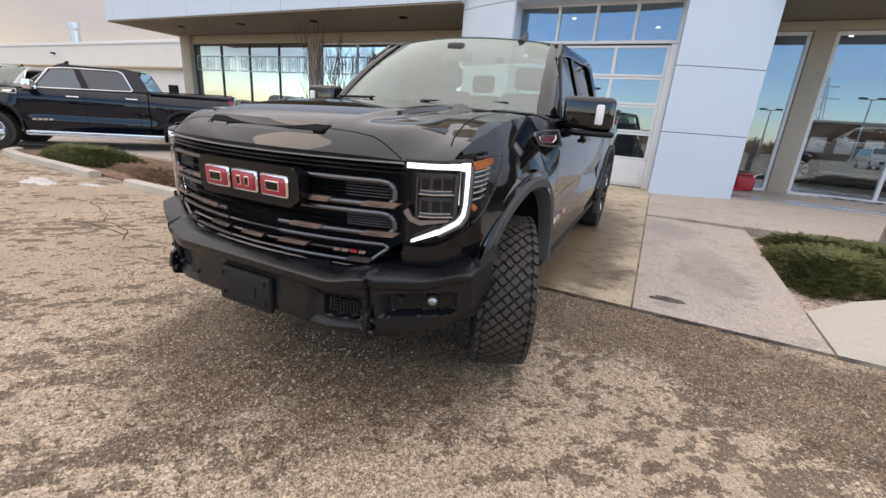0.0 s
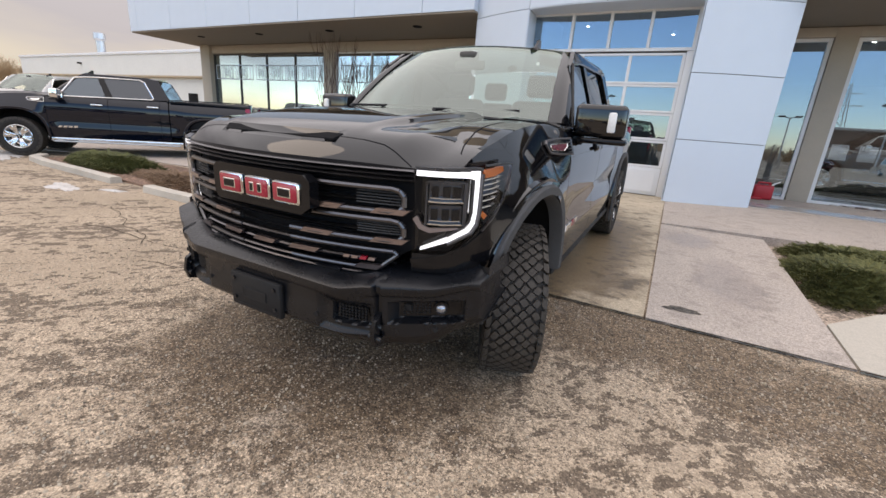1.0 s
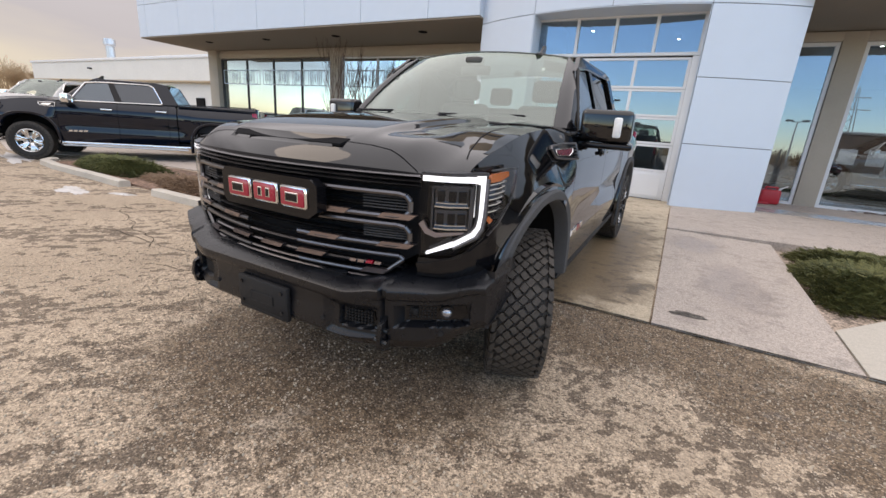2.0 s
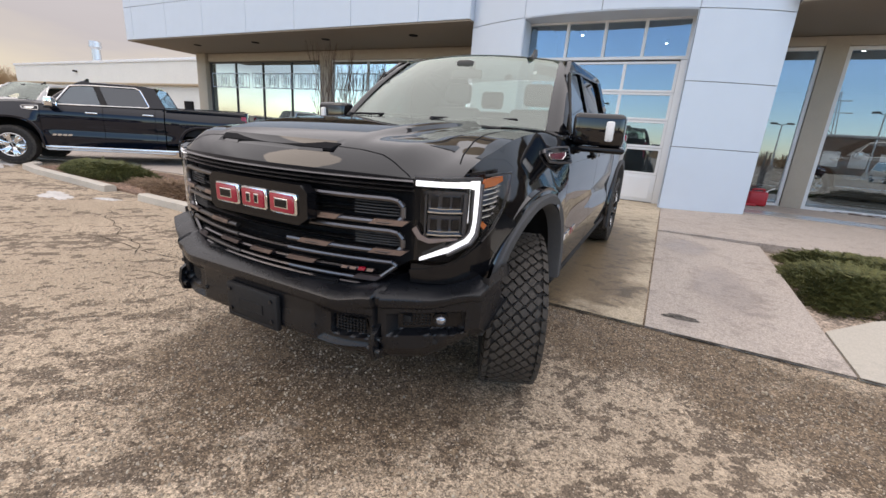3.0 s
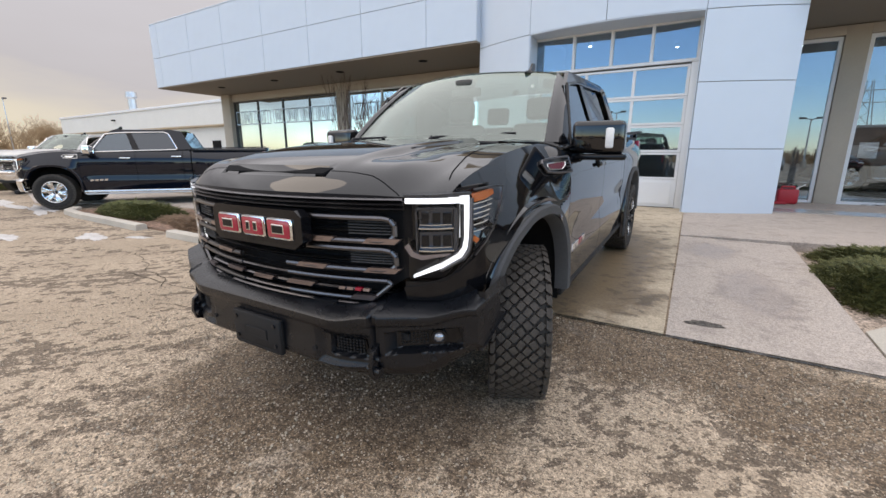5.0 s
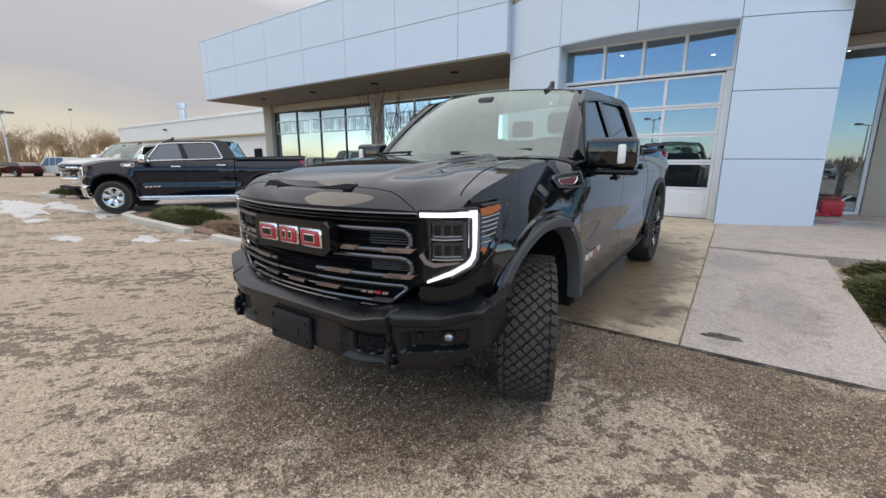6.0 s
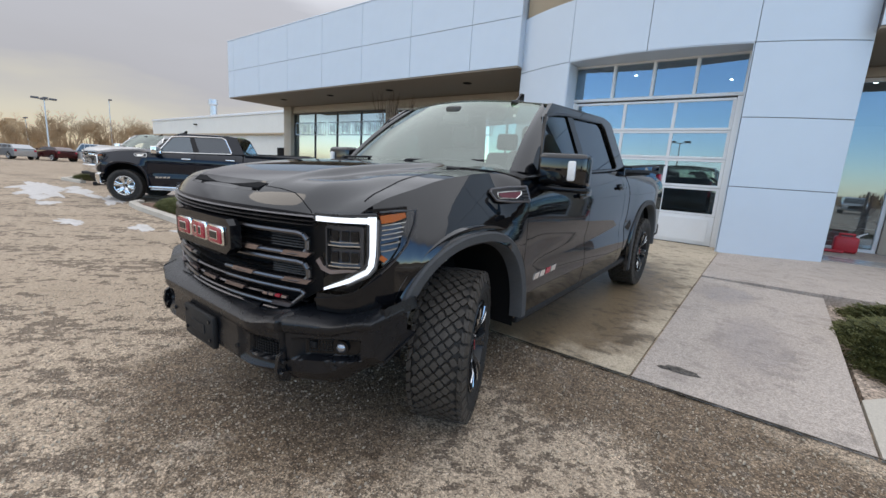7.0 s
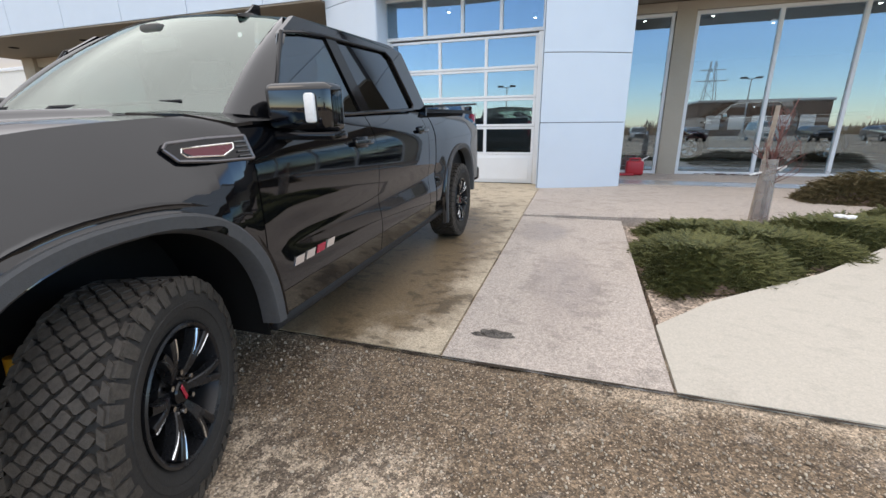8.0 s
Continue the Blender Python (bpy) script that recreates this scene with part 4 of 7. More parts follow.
def wheel_meshes(bright):
    """Rim, tyre and small parts, turned about x with the outer face to +x."""
    out = {}
    bm = bmesh.new()
    prof = [(0.238, -0.115), (0.275, -0.137), (0.33, -0.146), (0.375, -0.142), (0.398, -0.128), (0.404, -0.10), (0.404, 0.10), (0.398, 0.128), (0.375, 0.142), (0.33, 0.146), (0.275, 0.137), (0.238, 0.115)]
    lathe(bm, prof, 64)
    for sgn in (1, -1):
        lathe(bm, [(0.30, sgn * 0.142), (0.303, sgn * 0.146), (0.325, sgn * 0.149), (0.328, sgn * 0.146)], 48)
    out["tyre"] = mesh_of("tyre", bm, M_RUBBER, 30)
    bm = bmesh.new()

    def block(x0, x1, a0, a1, skew, r0, r1):
        p = []
        for r, inset in ((r0, 0.0), (r1, 0.0025)):
            for x, a in ((x0, a0), (x1, a0), (x1, a1), (x0, a1)):
                xx = x + (inset if x == x0 else -inset)
                aa = a + (inset / 0.4 if a == a0 else -inset / 0.4) + skew * (x - (x0 + x1) / 2)
                p.append(bm.verts.new((xx, r * math.cos(aa), r * math.sin(aa))))
        for q in ((4, 5, 6, 7), (0, 1, 5, 4), (1, 2, 6, 5), (2, 3, 7, 6), (3, 0, 4, 7)):
            bm.faces.new([p[i] for i in q])

    # a lattice of diamond blocks between crossing grooves
    n, dx = 44, 0.0305
    step = 2 * math.pi / n
    rt = random.Random(5)
    for i in range(-3, 4):
        for k in range(n):
            ca = (k + (0.5 if i % 2 else 0.0)) * step
            cx = i * dx
            gx_, ga = dx * (0.74 + 0.10 * rt.random()), step * (0.35 + 0.06 * rt.random())
            twist = 0.25 * ga * (1 if (i + k) % 3 else -1)
            top = 0.4205 - 0.0016 * abs(i) / 2 - 0.001 * rt.random()
            corners = [(cx - gx_, ca + twist), (cx - gx_ * 0.15, ca - ga), (cx + gx_ * 0.15, ca - ga), (cx + gx_, ca - twist), (cx + gx_ * 0.15, ca + ga), (cx - gx_ * 0.15, ca + ga)]
            lo = [bm.verts.new((x, 0.398 * math.cos(q), 0.398 * math.sin(q))) for x, q in corners]
            hi = [bm.verts.new((cx + (x - cx) * 0.93, top * math.cos(ca + (q - ca) * 0.93), top * math.sin(ca + (q - ca) * 0.93))) for x, q in corners]
            bm.faces.new(hi)
            for j in range(6):
                bm.faces.new((lo[j], lo[(j + 1) % 6], hi[(j + 1) % 6], hi[j]))
    n = 44
    step = 2 * math.pi / n
    for k in range(n):
        a = k * step
        block(0.112, 0.140 if k % 2 else 0.133, a + step * 0.08, a + step * 0.84, 1.6, 0.392, 0.4175)
        block(-0.140 if k % 2 else -0.133, -0.112, a - step * 0.1, a + step * 0.64, -1.6, 0.392, 0.4175)
        # shoulder lugs on both flanks
        for sgn in (1, -1):
            r1 = 0.352 if k % 2 else 0.366
            q = []
            for xx in (0.130, 0.1500):
                for r, da in ((r1, 0.12), (r1, 0.80), (0.410, 0.86), (0.410, 0.06)):
                    ang = a + step * da
                    xo = xx if r < 0.4 else xx - 0.010
                    q.append(bm.verts.new((sgn * xo, r * math.cos(ang), r * math.sin(ang))))
            for f in ((4, 5, 6, 7), (0, 1, 5, 4), (1, 2, 6, 5), (2, 3, 7, 6), (3, 0, 4, 7)):
                bm.faces.new([q[i] for i in f])
    out["tread"] = mesh_of("tread", bm, M_TREAD, 30)

    face = M_RIMBRIGHT if bright else M_RIMBLACK
    bm = bmesh.new()
    lathe(bm, [(0.250, 0.118), (0.254, 0.136), (0.246, 0.141), (0.234, 0.134), (0.224, 0.10), (0.212, 0.04), (0.208, -0.05), (0.225, -0.105), (0.245, -0.112)], 48)
    lathe(bm, [(0.0, 0.086), (0.060, 0.088), (0.095, 0.081), (0.10, 0.02), (0.0, 0.01)], 32)
    out["wheel"] = mesh_of("wheel", bm, face, 35)
    # one spoke with a forked outer end
    bm = bmesh.new()
    for off in (-0.115, 0.115):
        rows = []
        for k in range(7):
            t = k / 6
            r = 0.055 + 0.172 * t
            a = off * (0.35 + 0.95 * t)
            w = (0.026 + 0.010 * t) if bright else (0.0125 + 0.003 * t)
            cx = 0.058 + 0.042 * t + 0.012 * math.sin(math.pi * t)
            cy, cz = r * math.sin(a), r * math.cos(a)
            ty, tz = math.cos(a), -math.sin(a)
            rows.append([(cx - 0.04, cy - ty * w, cz - tz * w), (cx - 0.004, cy - ty * w, cz - tz * w), (cx, cy - ty * w * 0.65, cz - tz * w * 0.65), (cx, cy + ty * w * 0.65, cz + tz * w * 0.65), (cx - 0.004, cy + ty * w, cz + tz * w), (cx - 0.04, cy + ty * w, cz + tz * w)])
        grid(bm, rows, close=True)
    out["spoke"] = mesh_of("spoke", bm, face, 30)
    bm = bmesh.new()
    for off in (-0.115, 0.115):
        rows = []
        for k in range(7):
            t = k / 6
            r = 0.075 + 0.150 * t
            a = off * (0.35 + 0.95 * t) + (0.052 if off > 0 else -0.052)
            cx = 0.061 + 0.041 * t + 0.012 * math.sin(math.pi * t)
            w = 0.0021
            cy, cz = r * math.sin(a), r * math.cos(a)
            rows.append([(cx - 0.004, cy - w, cz), (cx + 0.001, cy, cz), (cx - 0.004, cy + w, cz)])
        grid(bm, rows, close=True)
    out["edge"] = mesh_of("machined_edge", bm, M_RIMBRIGHT, 30)
    bm = bmesh.new()
    lathe(bm, [(0.0, 0.072), (0.036, 0.070), (0.042, 0.064), (0.043, 0.045)], 24)
    out["cap"] = mesh_of("center_cap", bm, M_GLOSSBLACK)
    bm = bmesh.new()
    bx(bm, 0.0725, 0.076, -0.008, 0.008, -0.032, 0.032, 0.002, 1)
    out["cap_bar"] = mesh_of("cap_bar", bm, M_RED if not bright else M_CHROME)
    bm = bmesh.new()
    rod(bm, (0.045, 0, 0), (0.072, 0, 0), 0.012, 0.010, 6)
    out["nut"] = mesh_of("lug_nut", bm, M_CHROME)
    bm = bmesh.new()
    lathe(bm, [(0.0, -0.03), (0.17, -0.03), (0.175, -0.035), (0.175, -0.06), (0.0, -0.06)], 36)
    out["disc"] = mesh_of("brake_disc", bm, M_GALV)
    return out


WHEELS, OUT = {}, 0.044       # the spoked face stands near the outer flank


def put_wheel(parent, x, y, steer, bright):
    if bright not in WHEELS:
        WHEELS[bright] = wheel_meshes(bright)
    W = WHEELS[bright]
    ang = steer + (180 if x < 0 else 0)
    wob = 17 if x > 0 else -31
    w = piece("wheel", W["wheel"], parent, pose(x, y, ROADR, 0, 0, ang) @ pose(0, 0, 0, wob))
    if not bright:
        w["label"] = "gloss black alloy wheel with thin machined edges"
    else:
        w["label"] = "bright polished alloy wheel"
    t = piece("tyre", W["tyre"], w)
    t["label"] = "black all-terrain tyre with blocky tread"
    tr = piece("tread", W["tread"], w)
    tr["kind"] = "stuff"
    piece("brake_disc", W["disc"], w)
    for k in range(6):
        piece("spoke", W["spoke"], w, pose(OUT, 0, 0, 60 * k))
        if not bright:
            piece("machined_edge", W["edge"], w, pose(OUT, 0, 0, 60 * k))
        a = radians(60 * k + 30)
        piece("lug_nut", W["nut"], w, pose(OUT, 0.072 * math.sin(a), 0.072 * math.cos(a)))
    piece("center_cap", W["cap"], w, pose(OUT, 0, 0))
    piece("cap_bar", W["cap_bar"], w, pose(OUT, 0, 0))
    return w


def on_nose(x, z, out=0.0):
    return Vector((x, nose_y(x) - out + 0.10 * max(0.0, 1.02 - z) * 0.3, z))


def lamp_curve(s):
    """Plan line of the headlamp: s 0 at the grille, 1 at the corner, 1.6 at the rear tip."""
    if s <= 1:
        x = 0.700 + 0.205 * s
        return Vector((x, nose_y(x) + 0.002, 0))
    u = (s - 1) / 0.6
    return Vector((0.905 + 0.052 * math.sin(u * math.pi / 2), -0.641 + 0.20 * u ** 1.3, 0))


def lamp_pt(sx, s, z, out=0.0):
    p, q = lamp_curve(s), lamp_curve(s + 0.02)
    t = (q - p).normalized()
    n = Vector((t.y, -t.x, 0))
    p = p + n * out
    return Vector((sx * p.x, p.y, z))


def lamp_band(bm, sx, pts, half, out, thick):
    """A flat band along (s, z) points on the lamp's surface."""
    rows = []
    P = [Vector((s * 0.26, z)) for s, z in pts]
    for i, (s, z) in enumerate(pts):
        d = (P[min(i + 1, len(P) - 1)] - P[max(i - 1, 0)]).normalized()
        nrm = Vector((-d.y, d.x))
        row = []
        hf = half[i] if isinstance(half, list) else half
        for side_, o in ((-hf, out - thick), (-hf, out), (hf, out), (hf, out - thick)):
            row.append(lamp_pt(sx, s + nrm.x * side_ / 0.26, z + nrm.y * side_, o))
        rows.append(row)
    vs = grid(bm, rows, close=True)
    bm.faces.new(vs[0])
    bm.faces.new(vs[-1][::-1])


def bumper_y(x):
    a = abs(x)
    return -0.962 + 0.10 * smooth01((a - 0.42) / 0.35) + 0.62 * max(0.0, a - 0.62) ** 1.35


def pickup(m, label, paint, trail=True, steer=0.0, group=""):
    T = thing("pickup_truck", m, label, "pickup truck", group)
    dark = M_GLOSSBLACK if trail else M_CHROME
    # --- body panels
    for sx in (1, -1):
        bm = bmesh.new()
        fender(bm, sx)
        solid(part("fender", bm, paint, T, smooth=40), 0.012)
        bm = bmesh.new()
        side_panel(bm, sx, 0.562, 1.698, 0.44, 14)
        d = solid(part("front_door", bm, paint, T, smooth=40), 0.03)
        bm = bmesh.new()
        side_panel(bm, sx, 1.706, 2.722, 0.44, 12)
        d2 = solid(part("rear_door", bm, paint, T, smooth=40), 0.03)
        bm = bmesh.new()
        side_panel(bm, sx, 2.729, 2.902, 0.45, 4)
        solid(part("cab_corner", bm, paint, T, smooth=40), 0.03)
        bm = bmesh.new()
        side_panel(bm, sx, 2.925, 4.70, 0.56, 26)
        solid(part("bed_side", bm, paint, T, smooth=40), 0.06)
        bm = bmesh.new()
        sweep(bm, [(sx * 0.93, 2.94, 1.432), (sx * 0.93, 3.8, 1.46), (sx * 0.925, 4.70, 1.487)], [(-0.045, 0), (-0.04, 0.022), (0.04, 0.022), (0.045, 0)])
        part("bed_rail", bm, M_PLASTIC, T)
        bm = bmesh.new()
        bx(bm, sx * 0.955 - 0.03, sx * 0.955 + 0.03, 0.56, 3.19, 0.385, 0.445, 0.02)
        part("rocker", bm, M_PLASTIC if trail else M_CHROME, T)
        if not trail:
            bm = bmesh.new()
            bx(bm, sx * 1.01 - 0.06, sx * 1.01 + 0.06, 0.62, 3.10, 0.345, 0.375, 0.012)
            part("running_board", bm, M_GALV, T, "chrome running board")
        # handles
        for hy, par in ((1.50, d), (2.59, d2)):
            hz = 1.155 + 0.034 * hy
            bm = bmesh.new()
            bx(bm, sx * (side_x(hy, hz) + 0.022) - 0.011, sx * (side_x(hy, hz) + 0.022) + 0.011, hy - 0.115, hy + 0.115, hz - 0.017, hz + 0.017, 0.010, 3)
            part("door_handle", bm, paint if trail else M_CHROME, par)
            bm = bmesh.new()
            bx(bm, sx * (side_x(hy, hz) + 0.001) - 0.010, sx * (side_x(hy, hz) + 0.001) + 0.010, hy - 0.075, hy + 0.075, hz - 0.034, hz + 0.034, 0.008, 2)
            part("handle_cup", bm, M_GLOSSBLACK, par)
        # greenhouse on a leaning plane
        def P(y, z, o=0.0):
            return Vector((sx * (pane_x(z) + o), y, z))

        def plate(name, poly, mat, o=0.0, t=0.03, lab=""):
            bm = bmesh.new()
            prism(bm, [P(y, z, o) for y, z in poly], (-sx * t, 0, 0))
            return part(name, bm, mat, T, lab, smooth=25)

        plate("roof_rail", [(1.09, 1.765), (1.30, 1.795), (1.53, 1.812), (1.64, 1.817), (2.34, 1.832), (2.42, 1.80), (2.72, 1.87), (2.5, 1.905), (1.27, 1.88)], paint)
        plate("pillar", [(1.53, 1.812), (1.64, 1.817), (1.80, belt_z(1.8) - 0.01), (1.67, belt_z(1.66) - 0.01)], M_GLOSSBLACK, 0.002, lab="black centre pillar")
        plate("pillar", [(2.42, 1.80), (2.72, 1.87), (2.94, 1.425), (2.61, 1.41)], paint)
        g1 = plate("side_window", [(0.79, belt_z(0.79) + 0.004), (1.09, 1.765), (1.30, 1.795), (1.53, 1.812), (1.67, belt_z(1.66) + 0.004)], M_GLASS, -0.012, 0.006)
        g2 = plate("side_window", [(1.64, 1.817), (2.34, 1.832), (2.42, 1.80), (2.59, 1.45), (2.55, belt_z(2.56) + 0.004), (1.80, belt_z(1.80) + 0.004)], M_GLASSD, -0.012, 0.006)
        # window surround: a slim bead all round
        bm = bmesh.new()
        loop = [(0.80, belt_z(0.80)), (1.10, 1.772), (1.30, 1.803), (1.53, 1.820), (2.35, 1.840), (2.435, 1.80), (2.61, 1.44), (2.57, belt_z(2.57)), (1.7, belt_z(1.7)), (0.80, belt_z(0.80))]
        for a, b in zip(loop, loop[1:]):
            rod(bm, P(*a, 0.004), P(*b, 0.004), 0.011 if trail else 0.016, seg=8)
        part("window_trim", bm, M_GLOSSBLACK if trail else M_CHROME, T)
        # A pillar between screen and window
        bm = bmesh.new()
        rows = []
        for k in range(13):
            t = k / 12
            pin = Vector((sx * (0.805 + (0.669 - 0.805) * t), 0.618 + (1.302 - 0.618) * t, 1.368 + (1.890 - 1.368) * t))
            pin += Vector((0, -0.018, 0.022)) * math.sin(math.pi * t)
            pout = P(0.79 + (1.10 - 0.79) * t, 1.350 + (1.768 - 1.350) * t, 0.004)
            row = []
            for j in range(11):
                u = j / 10
                c = pin.lerp(pout, u) + Vector((sx * 0.036, -0.024, 0.012)) * (math.sin(math.pi * u ** 0.62) * (1 - 0.9 * t ** 3))
                row.append(c)
            rows.append(row)
        grid(bm, rows)
        solid(part("pillar", bm, paint, T, smooth=70), 0.02)
        # corner between fender, cowl and pillar
        bm = bmesh.new()
        grid(bm, [[(sx * 0.60, 0.36, 1.385), (sx * 0.853, 0.40, 1.376), (sx * 0.945, 0.545, 1.338)], [(sx * 0.62, 0.54, 1.395), (sx * 0.85, 0.62, 1.378), (sx * 0.957, 0.63, 1.345)], [(sx * 0.80, 0.63, 1.372), (sx * 0.91, 0.72, 1.362), (sx * 0.955, 0.80, 1.348)]])
        solid(part("cowl_corner", bm, M_GLOSSBLACK, T), 0.015)
        # flares
        for yc in (0.0, WB):
            bm = bmesh.new()
            rows = []
            for k in range(33):
                th = math.radians(1.5) + (math.pi + math.radians(-1.5 + (-18 if yc == 0 else 8))) * k / 32
                row = []
                for gr, xo in ((-0.02, 0.955), (-0.006, 1.020), (0.003, 1.032), (0.044, 1.036), (0.053, 1.028), (0.056, 0.985)):
                    dy, dz = arch(th, gr)
                    yy = yc + dy
                    lean = body_w(min(max(yy, -0.62), 4.5)) - 1.0
                    row.append((sx * (xo + lean), yy, ROADR + dz))
                rows.append(row)
            grid(bm, rows)
            solid(part("wheel_arch_trim", bm, M_FLARE if trail else paint, T, "matt dark grey plastic arch trim" if trail else "", smooth=30), 0.008)
            if trail:
                # body lip over the trim, hollow, so that it mirrors the ground
                bm = bmesh.new()
                rows = []
                for k in range(33):
                    th = math.radians(1.5) + (math.pi + math.radians(-1.5 + (-18 if yc == 0 else 8))) * k / 32
                    row = []
                    for gr, xo in ((0.050, 1.020), (0.060, 1.008), (0.072, 1.006), (0.084, 1.012), (0.092, 0.990)):
                        dy, dz = arch(th, gr)
                        lean = body_w(min(max(yc + dy, -0.62), 4.5)) - 1.0
                        row.append((sx * (xo + lean), yc + dy, ROADR + dz))
                    rows.append(row)
                grid(bm, rows)
                part("arch_lip", bm, paint, T, smooth=60)
            bm = bmesh.new()
            rows = []
            for k in range(25):
                th = math.radians(-2) + math.radians(174) * k / 24
                dy, dz = arch(th, 0.0)
                rows.append([(sx * xx, yc + dy, max(ROADR + dz, 0.34)) for xx in (0.50, 0.75, 0.965)])
            grid(bm, rows)
            solid(part("wheel_liner", bm, M_LINER, T), 0.006)
            bm = bmesh.new()
            bx(bm, sx * 0.50 - 0.01, sx * 0.50 + 0.01, yc - 0.56, yc + 0.56, 0.5, 1.1)
            part("wheel_liner", bm, M_LINER, T)
        # mirror
        bm = bmesh.new()
        bx(bm, -0.155, 0.155, -0.075, 0.075, -0.10, 0.105, 0.035, 4)
        for v in bm.verts:
            v.co.y += 0.10 * (v.co.x + 0.155) * 0.9
            v.co.z += -0.04 * (v.co.x - 0.1) * (1 if v.co.z < 0 else 0.2)
            if sx < 0:
                v.co.x = -v.co.x
        mirror = part("side_mirror", bm, paint if trail else M_CHROME, T, "gloss black mirror housing" if trail else "")
        mirror.location = (sx * 1.10, 0.80, 1.395)
        bm = bmesh.new()
        bx(bm, sx * 0.02 - 0.155, sx * 0.02 + 0.155, -0.06, 0.07, -0.135, -0.098, 0.015)
        rod(bm, (-sx * 0.10, 0.0, -0.11), (-sx * 0.27, 0.02, -0.10), 0.04, 0.05, 10)
        part("mirror_arm", bm, M_GLOSSBLACK, mirror)
        bm = bmesh.new()
        bx(bm, sx * 0.075 - 0.024, sx * 0.075 + 0.024, -0.079, -0.05, -0.062, 0.060, 0.012, 2)
        part("mirror_lamp", bm, M_TAPE, mirror, "white lens of the mirror lamp")
        bm = bmesh.new()
        bx(bm, -0.12, 0.12, 0.074, 0.080, -0.08, 0.08, 0.01)
        part("mirror_glass", bm, M_CHROME, mirror)
        # fender vent with a red and white badge
        bm = bmesh.new()
        loop = [(0.262, 1.213), (0.40, 1.202), (0.552, 1.201), (0.548, 1.289), (0.40, 1.285), (0.248, 1.275), (0.226, 1.256)]
        prism(bm, [Vector((sx * (fender_x(y, z) + 0.014), y, z)) for y, z in loop], (-sx * 0.03, 0, 0))
        vent_ = part("fender_vent", bm, M_GLOSSBLACK, T)
        bm = bmesh.new()
        for a, b in zip(loop, loop[1:] + loop[:1]):
            rod(bm, (sx * (fender_x(*a) + 0.013), *a), (sx * (fender_x(*b) + 0.013), *b), 0.007, seg=8)
        part("vent_trim", bm, M_SMOKE if trail else M_CHROME, vent_)
        bm = bmesh.new()
        loop2 = [(0.296, 1.225), (0.43, 1.220), (0.474, 1.242), (0.482, 1.264), (0.292, 1.255), (0.282, 1.24)]
        prism(bm, [Vector((sx * (fender_x(y, z) + 0.018), y, z)) for y, z in loop2], (-sx * 0.006, 0, 0))
        part("vent_badge", bm, M_REDDARK if trail else M_CHROME, vent_, "red badge" if trail else "")
        bm = bmesh.new()
        for a, b in zip(loop2, loop2[1:] + loop2[:1]):
            rod(bm, (sx * (fender_x(*a) + 0.018), *a), (sx * (fender_x(*b) + 0.018), *b), 0.0035, seg=6)
        part("badge_rim", bm, M_CHROME, vent_)
        for k in range(4):
            bm = bmesh.new()
            za = 1.214 + 0.018 * k
            rod(bm, (sx * (fender_x(0.49, za) + 0.015), 0.490, za), (sx * (fender_x(0.54, za) + 0.015), 0.542, za + 0.001), 0.0035, seg=6)
            part("vent_slat", bm, M_SMOKE, vent_)
        # door badge: slanted plain bars
        for k in range(4):
            bm = bmesh.new()
            ya, z0_, z1_ = 0.72 + k * 0.094, 0.664 + 0.003 * k, 0.704 + 0.003 * k
            w = 0.070
            prism(bm, [Vector((sx * (side_x(ya, 0.7) + 0.005), y, z)) for y, z in ((ya, z0_), (ya + w, z0_), (ya + w + 0.02, z1_), (ya + 0.02, z1_))], (-sx * 0.005, 0, 0))
            part("door_badge", bm, M_RED if trail and k == 2 else M_CHROME, d)
        # headlamp
        bm = bmesh.new()
        rows = []
        for k in range(15):
            s = 1.6 * k / 14
            top = 1.196 + 0.012 * s
            bot = 0.845 + (0.0 if s < 0.7 else 0.26 * (s - 0.7) ** 1.0)
            rows.append([lamp_pt(sx, s, bot + (top - bot) * j / 6, -0.055) for j in range(7)])
        grid(bm, rows)
        H = part("headlamp", bm, M_GLOSSBLACK, T, "headlamp with a lit white light guide")
        solid(H, 0.02)
        bm = bmesh.new()
        lamp_band(bm, sx, [(0.04 + 0.91 * k / 8, 1.166) for k in range(9)], 0.0100, 0.007, 0.03)
        part("light_guide", bm, M_LED, H, "lit white light bar")
        bm = bmesh.new()
        lamp_band(bm, sx, [(1.03, 1.183), (1.03, 1.10), (1.02, 1.02), (0.99, 0.975), (0.93, 0.948), (0.62, 0.905), (0.14, 0.862)], [0.0095] * 5 + [0.0085, 0.0045], -0.010, 0.02)
        part("light_guide", bm, M_LED, H, "lit white light bar")
        # light guide's grey carrier
        bm = bmesh.new()
        lamp_band(bm, sx, [(0.02, 1.183), (0.5, 1.184), (1.06, 1.190)], 0.0055, 0.008, 0.03)
        lamp_band(bm, sx, [(0.955, 1.15), (0.955, 1.02), (0.93, 0.985), (0.86, 0.962), (0.60, 0.925)], 0.005, 0.000, 0.03)
        lamp_band(bm, sx, [(1.10, 1.17), (1.10, 1.02), (1.06, 0.965), (0.98, 0.935), (0.62, 0.888)], 0.004, 0.000, 0.03)
        part("guide_carrier", bm, M_LAMPDARK, H)
